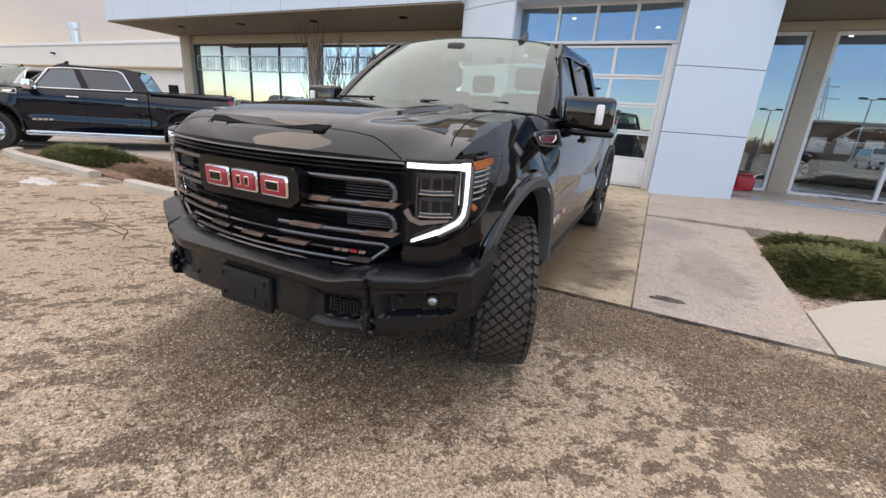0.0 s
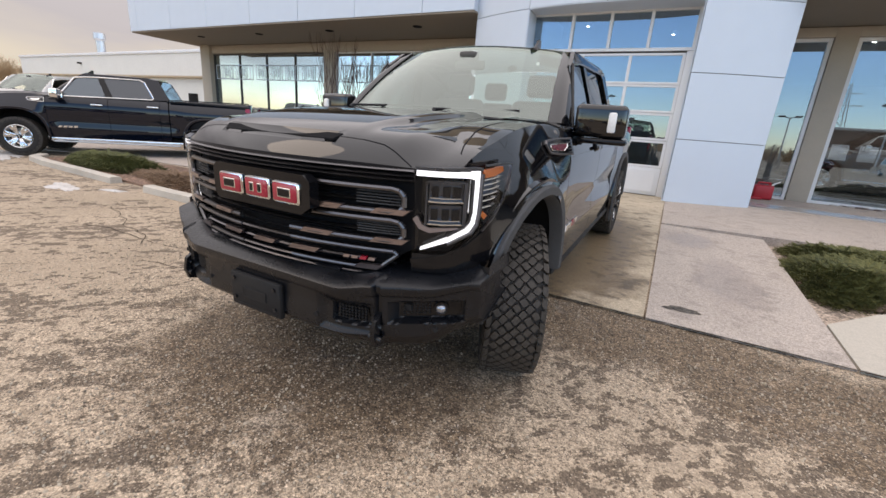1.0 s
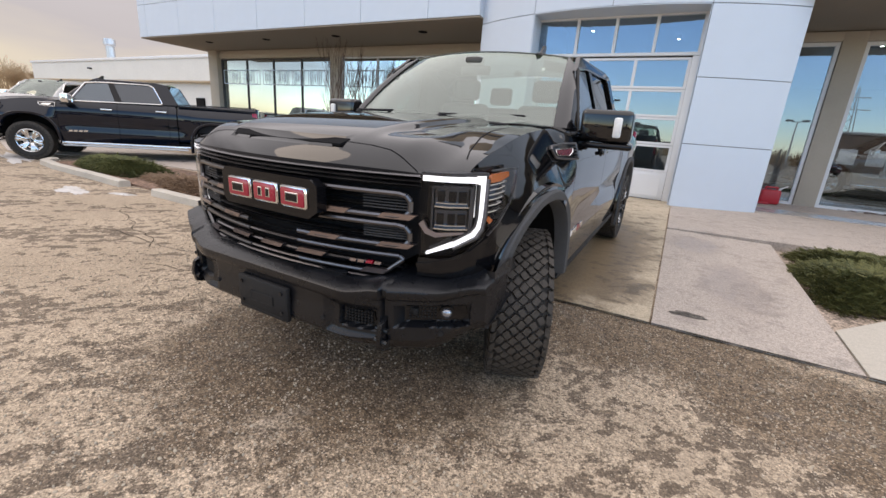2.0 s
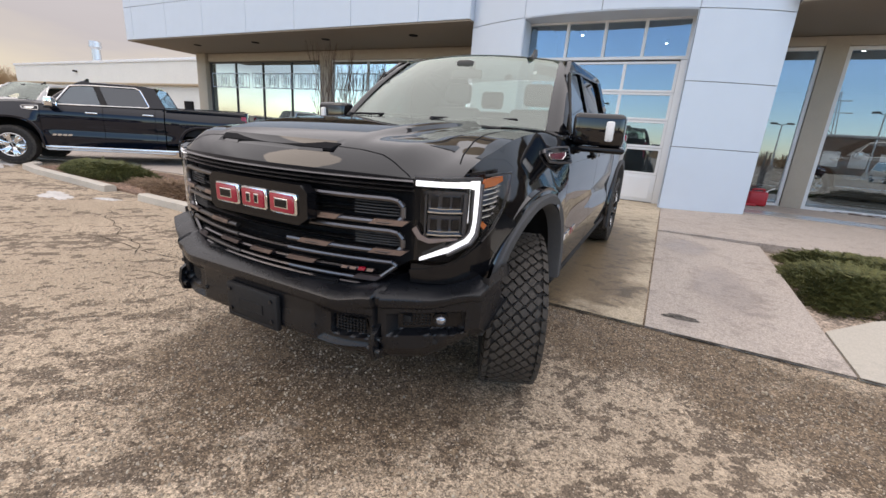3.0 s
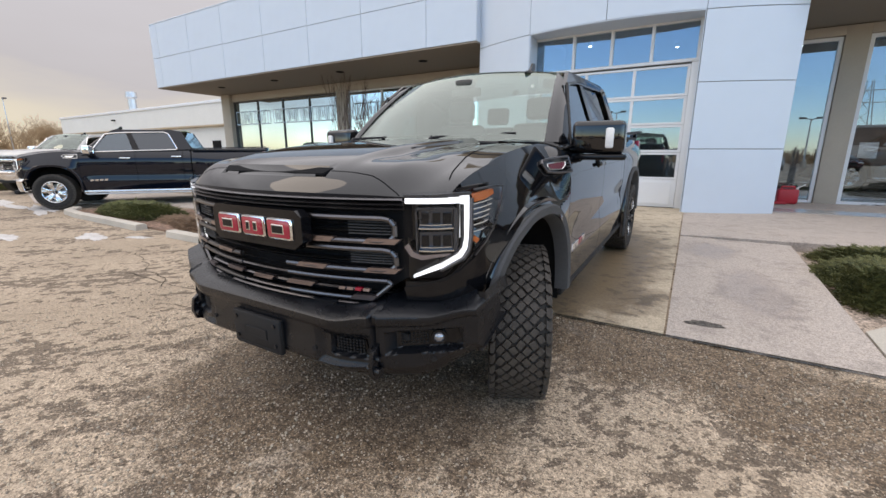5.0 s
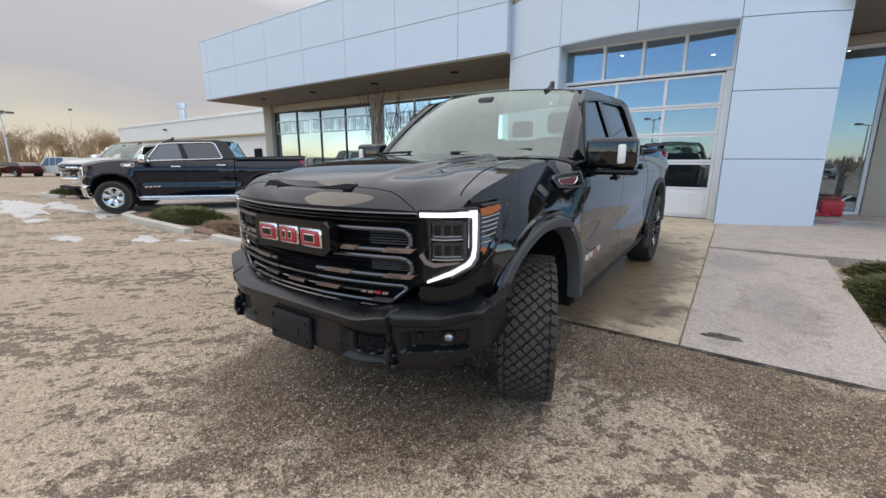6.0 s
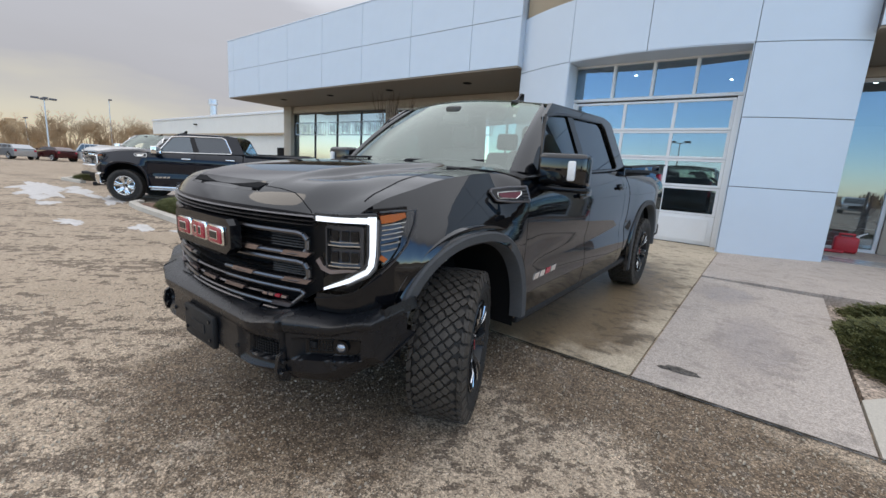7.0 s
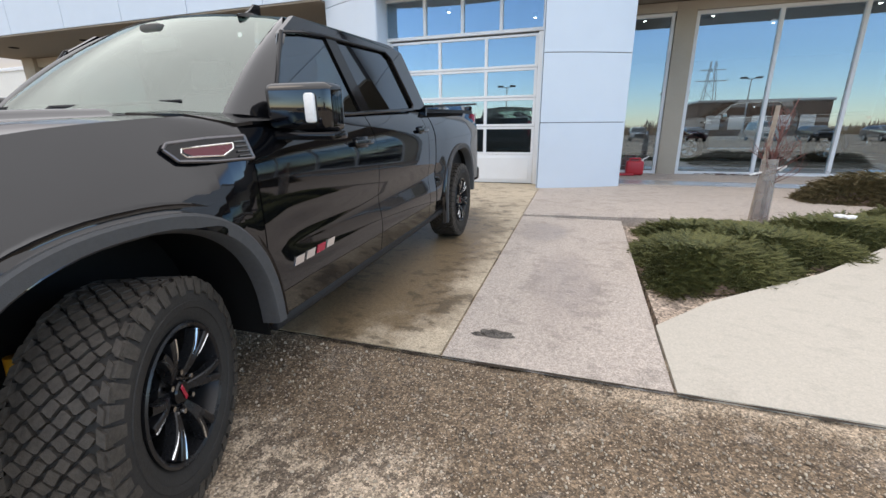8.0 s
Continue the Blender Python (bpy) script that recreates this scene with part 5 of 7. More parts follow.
        for zc in (1.092, 1.003):
            bm = bmesh.new()
            lamp_band(bm, sx, [(0.25, zc), (0.52, zc), (0.84, zc)], 0.038, -0.030, 0.02)
            pj = part("projector", bm, M_LAMPDARK, H)
            bm = bmesh.new()
            for s0 in (0.30, 0.50, 0.67):
                lamp_band(bm, sx, [(s0, zc + 0.004), (s0 + 0.13, zc + 0.004)], 0.021, -0.020, 0.012)
            part("projector_lens", bm, M_GLOSSBLACK, pj)
            bm = bmesh.new()
            lamp_band(bm, sx, [(0.25, zc - 0.034), (0.50, zc - 0.036), (0.84, zc - 0.034)], 0.0028, -0.008, 0.02)
            lamp_band(bm, sx, [(0.28, zc - 0.020), (0.50, zc - 0.022), (0.80, zc - 0.020)], 0.0018, -0.012, 0.02)
            part("projector_lip", bm, M_CHROME, pj)
        bm = bmesh.new()
        lamp_band(bm, sx, [(0.22, 1.134), (0.52, 1.136), (0.86, 1.134)], 0.0035, -0.006, 0.03)
        lamp_band(bm, sx, [(0.22, 0.960), (0.22, 1.134)], 0.004, -0.006, 0.03)
        lamp_band(bm, sx, [(0.86, 0.960), (0.86, 1.134)], 0.007, -0.006, 0.03)
        part("bezel", bm, M_LAMPDARK, H)
        bm = bmesh.new()
        lamp_band(bm, sx, [(0.03, 0.992), (0.13, 0.957), (0.30, 0.943), (0.78, 0.955)], [0.013, 0.012, 0.010, 0.004], -0.004, 0.02)
        part("bezel_wedge", bm, M_DARKCHROME, H)
        bm = bmesh.new()
        lamp_band(bm, sx, [(1.13, 1.170), (1.3, 1.176), (1.46, 1.186)], [0.016, 0.016, 0.010], -0.004, 0.012)
        part("turn_lens", bm, M_AMBER, H, "amber turn signal lens")
        bm = bmesh.new()
        lamp_band(bm, sx, [(1.14, 0.998), (1.19, 1.012)], 0.014, -0.004, 0.012)
        part("turn_lens", bm, M_AMBER, H, "amber turn signal lens")
        bm = bmesh.new()
        lamp_band(bm, sx, [(1.12, 1.095), (1.3, 1.10), (1.50, 1.115)], [0.055, 0.050, 0.030], -0.035, 0.012)
        part("reflector_bowl", bm, M_LAMPDARK, H)
        bm = bmesh.new()
        for zc in (1.145, 1.125, 1.105, 1.085, 1.062, 1.035):
            lamp_band(bm, sx, [(1.15, zc), (1.30, zc + 0.004), (1.48 - 0.9 * (1.145 - zc), zc + 0.010)], 0.0022, -0.012, 0.02)
        part("reflector", bm, M_CHROME, H)
        bm = bmesh.new()
        lamp_band(bm, sx, [(1.10, 1.204), (1.35, 1.209), (1.575, 1.205), (1.56, 1.145), (1.46, 1.06), (1.30, 0.995), (1.12, 0.945)], 0.0028, 0.012, 0.01)
        part("lens_rim", bm, M_LAMPDARK, H)
        bm = bmesh.new()
        rows = []
        for k in range(15):
            s = 1.6 * k / 14
            top = 1.196 + 0.012 * s
            bot = 0.845 + (0.0 if s < 0.7 else 0.26 * (s - 0.7))
            rows.append([lamp_pt(sx, s, bot + (top - bot) * j / 4, 0.010) for j in range(5)])
        grid(bm, rows)
        ob = part("lens", bm, M_LENS, H)
        ob.visible_shadow = False
        # black cheek under and inside the lamp
        bm = bmesh.new()
        rows = []
        for k in range(11):
            s = 1.32 * k / 10
            top = 0.843 + (0.0 if s < 0.7 else 0.26 * (s - 0.7))
            rows.append([lamp_pt(sx, s, 0.742, -0.035), lamp_pt(sx, s, 0.765, -0.004), lamp_pt(sx, s, 0.80, 0.004), lamp_pt(sx, s, top, -0.002)])
        grid(bm, rows)
        solid(part("cheek", bm, M_GLOSSBLACK if trail else paint, T), 0.02)
        bm = bmesh.new()
        lamp_band(bm, sx, [(-0.02, 0.815), (0.25, 0.822), (0.6, 0.845), (0.9, 0.878), (1.15, 0.93), (1.35, 0.99)], 0.008, 0.008, 0.012)
        part("cheek_line", bm, M_GLOSSBLACK if trail else M_CHROME, T)
        # tail lamp
        bm = bmesh.new()
        bx(bm, sx * 0.915 - 0.035, sx * 0.915 + 0.035, 4.60, 4.725, 0.98, 1.38, 0.02)
        part("tail_lamp", bm, M_RED, T)
        # wheels
        put_wheel(T, sx * TR, 0.0, steer, not trail)
        put_wheel(T, sx * TR, WB, 0.0, not trail)
        if trail:
            bm = bmesh.new()
            rod(bm, (sx * 0.600, -0.19, 0.46), (sx * 0.585, -0.17, 0.63), 0.036, seg=14)
            part("shock_absorber", bm, M_YELLOW, T, "yellow shock absorber")
            bm = bmesh.new()
            rod(bm, (sx * 0.35, 0.02, 0.40), (sx * 0.74, 0.0, 0.36), 0.03, 0.04, 10)
            rod(bm, (sx * 0.35, -0.25, 0.42), (sx * 0.74, -0.02, 0.34), 0.03, 0.035, 10)
            part("control_arm", bm, M_SATIN, T)
            bm = bmesh.new()
            rod(bm, (sx * 0.55, -0.44, 0.80), (sx * 0.80, -0.36, 0.83), 0.012, 0.010, 8)
            rod(bm, (sx * 0.55, -0.44, 0.80), (sx * 0.52, -0.20, 0.72), 0.012, seg=8)
            part("sway_bar", bm, M_GALV, T, "bare steel bar in the wheel well")
            bm = bmesh.new()
            bx(bm, sx * 0.60 - 0.02, sx * 0.60 + 0.02, -0.36, -0.32, 0.66, 0.70, 0.008)
            part("connector", bm, M_BLUE, T, "blue cable connector")
    # --- hood
    bm = bmesh.new()
    rows = []
    for i in range(97):
        x = -0.848 + 1.696 * i / 96
        row = []
        y0, y1 = nose_y(x), 0.40 + 0.10 * (x / 0.85) ** 2
        for j in range(37):
            t = (j / 36) ** 1.5
            y = y0 + (y1 - y0) * t
            z = hood_z(x, y)
            if trail and abs(x) < 0.35 and 0.062 < y - y0 < 0.092:
                z -= 0.018
            row.append((x, y, z))
        row.insert(0, (x, y0 + 0.012, 1.166))
        rows.append(row)
    grid(bm, rows)
    hood = solid(part("hood", bm, paint, T, "dusty hood with a scoop slot and raised centre" if trail else "", smooth=28), 0.012)
    # shut lines between hood and fenders
    for sx in (1, -1):
        bm = bmesh.new()
        rows = []
        sl = [(0.803, -0.60), (0.775, -0.52), (0.748, -0.41), (0.730, -0.32), (0.720, -0.22), (0.714, -0.10), (0.712, 0.02), (0.714, 0.14), (0.720, 0.26), (0.73, 0.38)]
        for (xa, ya), (xb, yb) in zip(sl, sl[1:]):
            for k in range(6):
                x, y = xa + (xb - xa) * k / 6, ya + (yb - ya) * k / 6
                rows.append([(sx * (x - 0.003), y, hood_z(x - 0.003, y) + 0.0016), (sx * (x + 0.003), y, hood_z(x + 0.003, y) + 0.0016)])
        grid(bm, rows)
        part("shut_line", bm, M_DARKGAP, hood)
    if trail:
        for sx in (1, -1):
            bm = bmesh.new()
            rows = []
            sl = [(0.35, 0.078), (0.46, 0.072), (0.55, 0.058), (0.596, 0.040), (0.640, 0.022), (0.672, 0.010), (0.690, 0.0)]
            for (xa, da), (xb, db) in zip(sl, sl[1:]):
                for k in range(6):
                    x, dd = xa + (xb - xa) * k / 6, da + (db - da) * k / 6
                    y = nose_y(x) + dd
                    rows.append([(sx * (x - 0.002), y - 0.0015, hood_z(x - 0.002, y - 0.0015) + 0.0016), (sx * (x + 0.002), y + 0.0015, hood_z(x + 0.002, y + 0.0015) + 0.0016)])
            grid(bm, rows)
            part("shut_line", bm, M_DARKGAP, hood)
        bm = bmesh.new()
        prism(bm, [(x, nose_y(x) + dd, hood_z(x, nose_y(x) + dd) + 0.003) for x, dd in ((-0.355, 0.092), (-0.33, 0.060), (0.33, 0.060), (0.355, 0.092))], (0, 0, -0.01))
        part("scoop_slot", bm, M_DARKGAP, hood, "dark scoop slot")
        for cx in (-0.245, 0.245):
            bm = bmesh.new()
            prism(bm, [(cx + dx, nose_y(cx + dx) + dd, hood_z(cx + dx, nose_y(cx + dx) + dd) + 0.0015) for dx, dd in ((-0.050, 0.058), (-0.062, 0.046), (0.062, 0.046), (0.050, 0.058))], (0, 0.004, -0.012))
            part("scoop_insert", bm, paint, hood)
    bm = bmesh.new()
    grid(bm, [[(x, 0.385 + 0.10 * (x / 0.85) ** 2, 1.382 - 0.012 * (x / 0.8) ** 2), (x, 0.44 + 0.30 * x * x, 1.388 - 0.012 * (x / 0.8) ** 2)] for x in [-0.82 + 1.64 * k / 16 for k in range(17)]])
    solid(part("cowl", bm, M_PLASTIC, T), 0.03)
    for x0, x1 in ((0.08, 0.62), (-0.62, -0.02)):
        bm = bmesh.new()
        a, b = Vector((x0, 0.43, 1.415)), Vector((x1, 0.60, 1.435))
        rod(bm, a, b, 0.009, 0.006, 8)
        rod(bm, a + Vector((0, -0.03, -0.02)), a, 0.014, seg=8)
        part("wiper", bm, M_PLASTIC, T)
    # --- screen, roof, rear window
    def roof_z(x, y):
        return 1.872 + 0.048 * (1 - (x / 0.765) ** 2) + 0.014 * math.sin(math.pi * min(max((y - 1.2) / 1.5, 0), 1))

    bm = bmesh.new()
    rows = []
    for i in range(17):
        u = -1 + 2 * i / 16
        xb, xt = 0.81 * u, 0.672 * u
        b = Vector((xb, 0.405 + 0.345 * xb * xb, 1.392 - 0.03 * xb * xb))
        yt = 1.195 + 0.27 * xt * xt
        t_ = Vector((xt, yt, roof_z(xt, yt) - 0.004))
        rows.append([b.lerp(t_, k / 8) + Vector((0, -0.018, 0.022)) * math.sin(math.pi * k / 8) for k in range(9)])
    grid(bm, rows)
    ob = part("windscreen", bm, M_SHIELD, T, "windscreen hazed by dust")
    ob.visible_shadow = False
    bm = bmesh.new()
    bx(bm, 0.54, 0.562, 1.045, 1.049, 1.765, 1.785)
    st_ = part("sticker", bm, M_TAPE, ob, "small white sticker")
    st_.location = (0.0, 0.045, 0.0)
    bm = bmesh.new()
    rows = []
    for i in range(21):
        x = -0.765 + 1.53 * i / 20
        y0, y1 = 1.19 + 0.27 * min(abs(x), 0.68) ** 2 - (0.0 if abs(x) < 0.68 else 0.02), 2.72 - 0.12 * x * x
        rows.append([(x, y0 + (y1 - y0) * j / 14, roof_z(x, y0 + (y1 - y0) * j / 14)) for j in range(15)])
    grid(bm, rows)
    roof_ = solid(part("roof", bm, paint, T, smooth=50), 0.03)
    bm = bmesh.new()
    ax, ay, az = 0.46, 1.20, 1.889
    rows = []
    for k in range(9):
        t = k / 8
        w = 0.040 * math.sqrt(max(1 - (2 * t - 1) ** 2, 0.02))
        h = 0.030 * math.sin(math.pi * (0.12 + 0.80 * t))
        rows.append([(ax - w, ay + 0.21 * t, az), (ax - w * 0.6, ay + 0.21 * t, az + h), (ax + w * 0.6, ay + 0.21 * t, az + h), (ax + w, ay + 0.21 * t, az)])
    grid(bm, rows)
    prism(bm, [(ax - 0.009, ay + 0.055, az + 0.022), (ax - 0.009, ay + 0.175, az + 0.022), (ax - 0.009, ay + 0.178, az + 0.085), (ax - 0.009, ay + 0.135, az + 0.085), (ax - 0.009, ay + 0.100, az + 0.050)], (0.018, 0, 0))
    part("antenna", bm, M_GLOSSBLACK, roof_, "black fin antenna")
    bm = bmesh.new()
    rows = [[Vector((0.68 * u, 2.70, 1.885)).lerp(Vector((0.80 * u, 2.94, 1.425)), k / 4) for k in range(5)] for u in (-1, -0.5, 0, 0.5, 1)]
    grid(bm, rows)
    ob = solid(part("rear_window", bm, M_REARGLASS, T), 0.006)
    bm = bmesh.new()
    bx(bm, -0.92, 0.92, 2.88, 2.905, 0.5, 1.425)
    part("cab_back", bm, paint, T)
    # --- bed
    bm = bmesh.new()
    bx(bm, -0.90, 0.90, 2.93, 4.68, 0.80, 0.86)
    bx(bm, -0.90, 0.90, 2.93, 2.96, 0.86, 1.42)
    bx(bm, -0.90, -0.86, 2.96, 4.68, 0.86, 1.42)
    bx(bm, 0.86, 0.90, 2.96, 4.68, 0.86, 1.42)
    part("bed_liner", bm, M_PLASTIC, T)
    bm = bmesh.new()
    bx(bm, -0.90, 0.90, 4.685, 4.745, 0.68, 1.475, 0.02)
    part("tailgate", bm, paint, T)
    bm = bmesh.new()
    bx(bm, -0.97, 0.97, 4.74, 4.90, 0.50, 0.68, 0.04, 3)
    part("rear_bumper", bm, M_PLASTIC if trail else M_CHROME, T)
    # --- chassis
    bm = bmesh.new()
    bx(bm, -0.49, 0.49, -0.70, 4.55, 0.46, 0.70, 0.02)
    bx(bm, -0.93, 0.93, 0.58, 3.15, 0.44, 0.52, 0.02)
    part("chassis", bm, M_LINER, T)
    bm = bmesh.new()
    rod(bm, (-0.75, WB, ROADR), (0.75, WB, ROADR), 0.05, seg=12)
    bmesh.ops.create_uvsphere(bm, u_segments=14, v_segments=8, radius=0.15, matrix=pose(0.1, WB, ROADR))
    part("rear_axle", bm, M_SATIN, T)
    # --- cabin
    bm = bmesh.new()
    bx(bm, -0.86, 0.86, 0.62, 0.98, 0.95, 1.345, 0.06, 3)
    bx(bm, -0.20, 0.20, 0.95, 1.75, 0.60, 1.00, 0.04)
    bx(bm, -0.90, 0.90, 0.58, 2.85, 0.53, 0.60)
    part("dashboard", bm, M_SEAT, T)
    bm = bmesh.new()
    rows = []
    for k in range(24):
        a = 2 * math.pi * k / 24
        rows.append([(0.38 + (0.185 + 0.017 * math.cos(b)) * math.cos(a), 1.07 + 0.3 * (0.185 + 0.017 * math.cos(b)) * math.sin(a) + 0.017 * math.sin(b), 1.22 + 0.95 * (0.185 + 0.017 * math.cos(b)) * math.sin(a)) for b in [2 * math.pi * j / 8 for j in range(8)]])
    rows.append(rows[0])
    grid(bm, rows, close=True)
    bx(bm, 0.30, 0.46, 1.05, 1.08, 1.18, 1.26, 0.02)
    rod(bm, (0.38, 0.95, 1.18), (0.38, 1.07, 1.22), 0.03, seg=8)
    part("steering_wheel", bm, M_SEAT, T)
    for sxx, yy in ((0.40, 1.55), (-0.40, 1.55), (0.40, 2.45), (-0.40, 2.45)):
        bm = bmesh.new()
        bx(bm, sxx - 0.26, sxx + 0.26, yy - 0.45, yy + 0.10, 0.80, 0.98, 0.06, 3)
        bx(bm, sxx - 0.25, sxx + 0.25, -0.07, 0.07, 0.0, 0.64, 0.06, 3, Matrix.Translation((0, yy + 0.08, 0.92)) @ Matrix.Rotation(radians(-14), 4, "X"))
        bx(bm, sxx - 0.13, sxx + 0.13, -0.05, 0.05, 0.0, 0.19, 0.04, 3, Matrix.Translation((0, yy + 0.22, 1.575)) @ Matrix.Rotation(radians(-8), 4, "X"))
        part("seat", bm, M_SEAT, T)
    bm = bmesh.new()
    bx(bm, -0.13, 0.13, 1.075, 1.10, 1.73, 1.80, 0.02)
    bx(bm, -0.07, 0.07, 1.03, 1.12, 1.80, 1.86, 0.02)
    part("rear_view_mirror", bm, M_SEAT, T)
    # --- grille
    def gx(z):                         # half width of the opening
        return 0.700 if z > 0.86 else 0.700 - (0.86 - z) * 1.5

    bm = bmesh.new()
    rows = []
    for j in range(9):
        z = 0.735 + (1.182 - 0.735) * j / 8
        rows.append([on_nose(gx(z) * u, z, -0.060) for u in [-1 + 2 * k / 20 for k in range(21)]])
    grid(bm, rows)
    G = solid(part("grille", bm, M_DARKGAP if trail else M_GLOSSBLACK, T, "black grille with dark chrome accents" if trail else "chrome grille"), 0.02)

    def bar(pts, a, b, mat, name, out=0.0, par=G):
        bm = bmesh.new()
        sweep(bm, [on_nose(x, z, out) for x, z in pts], [(-a, -b), (a * 0.4, -b), (a, 0), (a * 0.4, b), (-a, b)])
        return part(name, bm, mat, par)

    def line(x0, x1, z, n=14):
        return [(x0 + (x1 - x0) * k / n, z) for k in range(n + 1)]

    for z in (1.135, 1.152, 1.170):
        bar(line(-0.70, 0.70, z, 24), 0.016, 0.006, M_SMOKE if trail else dark, "bar")
    for zt, zl in ((1.098, 1.005), (0.972, 0.885)):
        for sx in (-1, 1):
            pts = [(sx * x, z) for x, z in [(0.20 + 0.42 * k / 8, zt) for k in range(9)] + [(0.650, zt - 0.006), (0.668, zt - 0.028), (0.668, zl + 0.024), (0.648, zl + 0.004), (0.61, zl)] + [(0.56 - 0.40 * k / 8, zl) for k in range(9)]]
            bm = bmesh.new()
            P3 = [on_nose(x, z, 0.004) for x, z in pts]
            for p, q in zip(P3, P3[1:]):
                rod(bm, p, q, 0.0115, seg=8)
            part("bracket", bm, M_SMOKE if trail else dark, G)
        bar(line(-0.60, 0.60, (zt + zl) / 2 - 0.01, 20), 0.012, 0.005, M_SMOKE if trail else dark, "bar", -0.02)
        if trail:
            for sx in (-1, 1):
                for k in range(5):
                    zz = zl + 0.026 + (zt - zl - 0.045) * k / 4
                    bar([(sx * x, zz) for x in (0.47, 0.54, 0.60, 0.665)], 0.004, 0.0025, M_FLARE, "mesh_line", -0.012)
    for sx in (-1, 1):
        pts = [(sx * x, z) for x, z in [(0.16 + 0.42 * k / 8, 0.842) for k in range(9)] + [(0.63, 0.842), (0.645, 0.828), (0.575, 0.768), (0.555, 0.760)] + [(0.52 - 0.36 * k / 8, 0.760) for k in range(9)]]
        bm = bmesh.new()
        P3 = [on_nose(x, z, 0.004) for x, z in pts]
        for p, q in zip(P3, P3[1:]):
            rod(bm, p, q, 0.010, seg=8)
        part("bracket", bm, M_SMOKE if trail else dark, G)
    for z in (0.842, 0.800, 0.760, 0.735):
        bar(line(-0.50, 0.50, z, 16), 0.012, 0.0055, M_SMOKE if trail else dark, "bar", 0.0)
    for z in (1.085, 1.068, 1.050, 1.032, 0.958, 0.944, 0.915, 0.90, 0.865, 0.822, 0.78):
        bar(line(-0.62, 0.62, z, 20), 0.006, 0.0022, M_PLASTIC if trail else M_CHROME, "mesh_line", -0.035)
    inserts = [(0.355, 1.008, 0.055), (0.62, 1.008, 0.060), (0.30, 0.888, 0.065), (0.615, 0.888, 0.060), (0.0, 0.842, 0.0), (0.23, 0.803, 0.065), (0.53, 0.768, 0.045), (0.0, 0.80, 0.06)]
    for x, z, w in inserts:
        for sx in ((1, -1) if x else (1,)):
            if not w:
                continue
            bm = bmesh.new()
            pts = [on_nose(sx * x - w - 0.02, z - 0.012, 0.014), on_nose(sx * x + w - 0.01, z - 0.012, 0.014), on_nose(sx * x + w + 0.02, z + 0.012, 0.021), on_nose(sx * x - w + 0.01, z + 0.012, 0.021)]
            prism(bm, pts, (0, 0.02, 0))
            part("accent", bm, M_DARKCHROME if trail else M_CHROME, G, "dark chrome accent" if trail else "")
    # badge plate with three plain red blocks rimmed in chrome
    bm = bmesh.new()
    prism(bm, [(-0.225, -0.955, 1.125), (-0.25, -0.955, 1.10), (-0.25, -0.955, 0.99), (-0.225, -0.955, 0.965), (0.285, -0.955, 0.965), (0.335, -0.955, 1.00), (0.335, -0.955, 1.10), (0.30, -0.955, 1.125)], (0, 0.05, 0))
    B = part("badge_plate", bm, M_GLOSSBLACK, G)
    for cx, slots in ((-0.122, 1), (0.045, 2), (0.212, 1)):
        bm = bmesh.new()
        bx(bm, cx - 0.074, cx + 0.074, -0.968, -0.950, 1.002, 1.090, 0.010, 2)
        part("block_rim", bm, M_CHROME, B)
        bm = bmesh.new()
        bx(bm, cx - 0.067, cx + 0.067, -0.973, -0.960, 1.009, 1.083, 0.008, 2)
        part("badge_block", bm, M_RED if trail else M_CHROME, B, "plain red block" if trail else "")
        for k in range(slots):
            sc = cx + (0.0 if slots == 1 else (-0.024, 0.024)[k])
            hw = 0.032 if slots == 1 else 0.008
            bm = bmesh.new()
            bx(bm, sc - hw - 0.005, sc + hw + 0.005, -0.9745, -0.965, 1.026, 1.066, 0.002, 1)
            part("slot_rim", bm, M_CHROME, B)
            bm = bmesh.new()
            bx(bm, sc - hw, sc + hw, -0.9765, -0.966, 1.031, 1.061, 0.001, 1)
            part("badge_slot", bm, M_GLOSSBLACK, B)
    if trail:
        for k in range(4):
            bm = bmesh.new()
            x = 0.42 + 0.036 * k
            prism(bm, [on_nose(x, 0.794, 0.014), on_nose(x + 0.027, 0.794, 0.014), on_nose(x + 0.032, 0.807, 0.014), on_nose(x + 0.005, 0.807, 0.014)], (0, 0.012, 0))
            part("small_badge", bm, M_RED if k == 2 else M_DARKCHROME, G)
    # --- bumper
    if trail:
        def recess(a, z):
            """How deep the two pockets are sunk into the face."""
            d = 0.0
            for x0, x1, z0, z1, sl, dp, ed in ((0.668, 0.925, 0.562, 0.650, 0.10, 0.048, 0.010), (0.430, 0.590, 0.538, 0.622, -0.05, 0.048, 0.009), (0.375, 0.602, 0.505, 0.640, -0.03, 0.020, 0.030)):
                zc = z - sl * (a - x0)
                u = min(a - x0, x1 - a) / ed
                v = min(zc - z0, z1 - zc) / (ed * 0.9)
                d = max(d, dp * min(max(min(u, v) + 0.5, 0.0), 1.0))
            return d

        bm = bmesh.new()
        rows = []
        nz = 44
        us = [-0.985 + 1.97 * i / 236 for i in range(237)]
        us = [-0.985 - 0.022 * k for k in range(8, 0, -1)] + us + [0.985 + 0.022 * k for k in range(1, 9)]
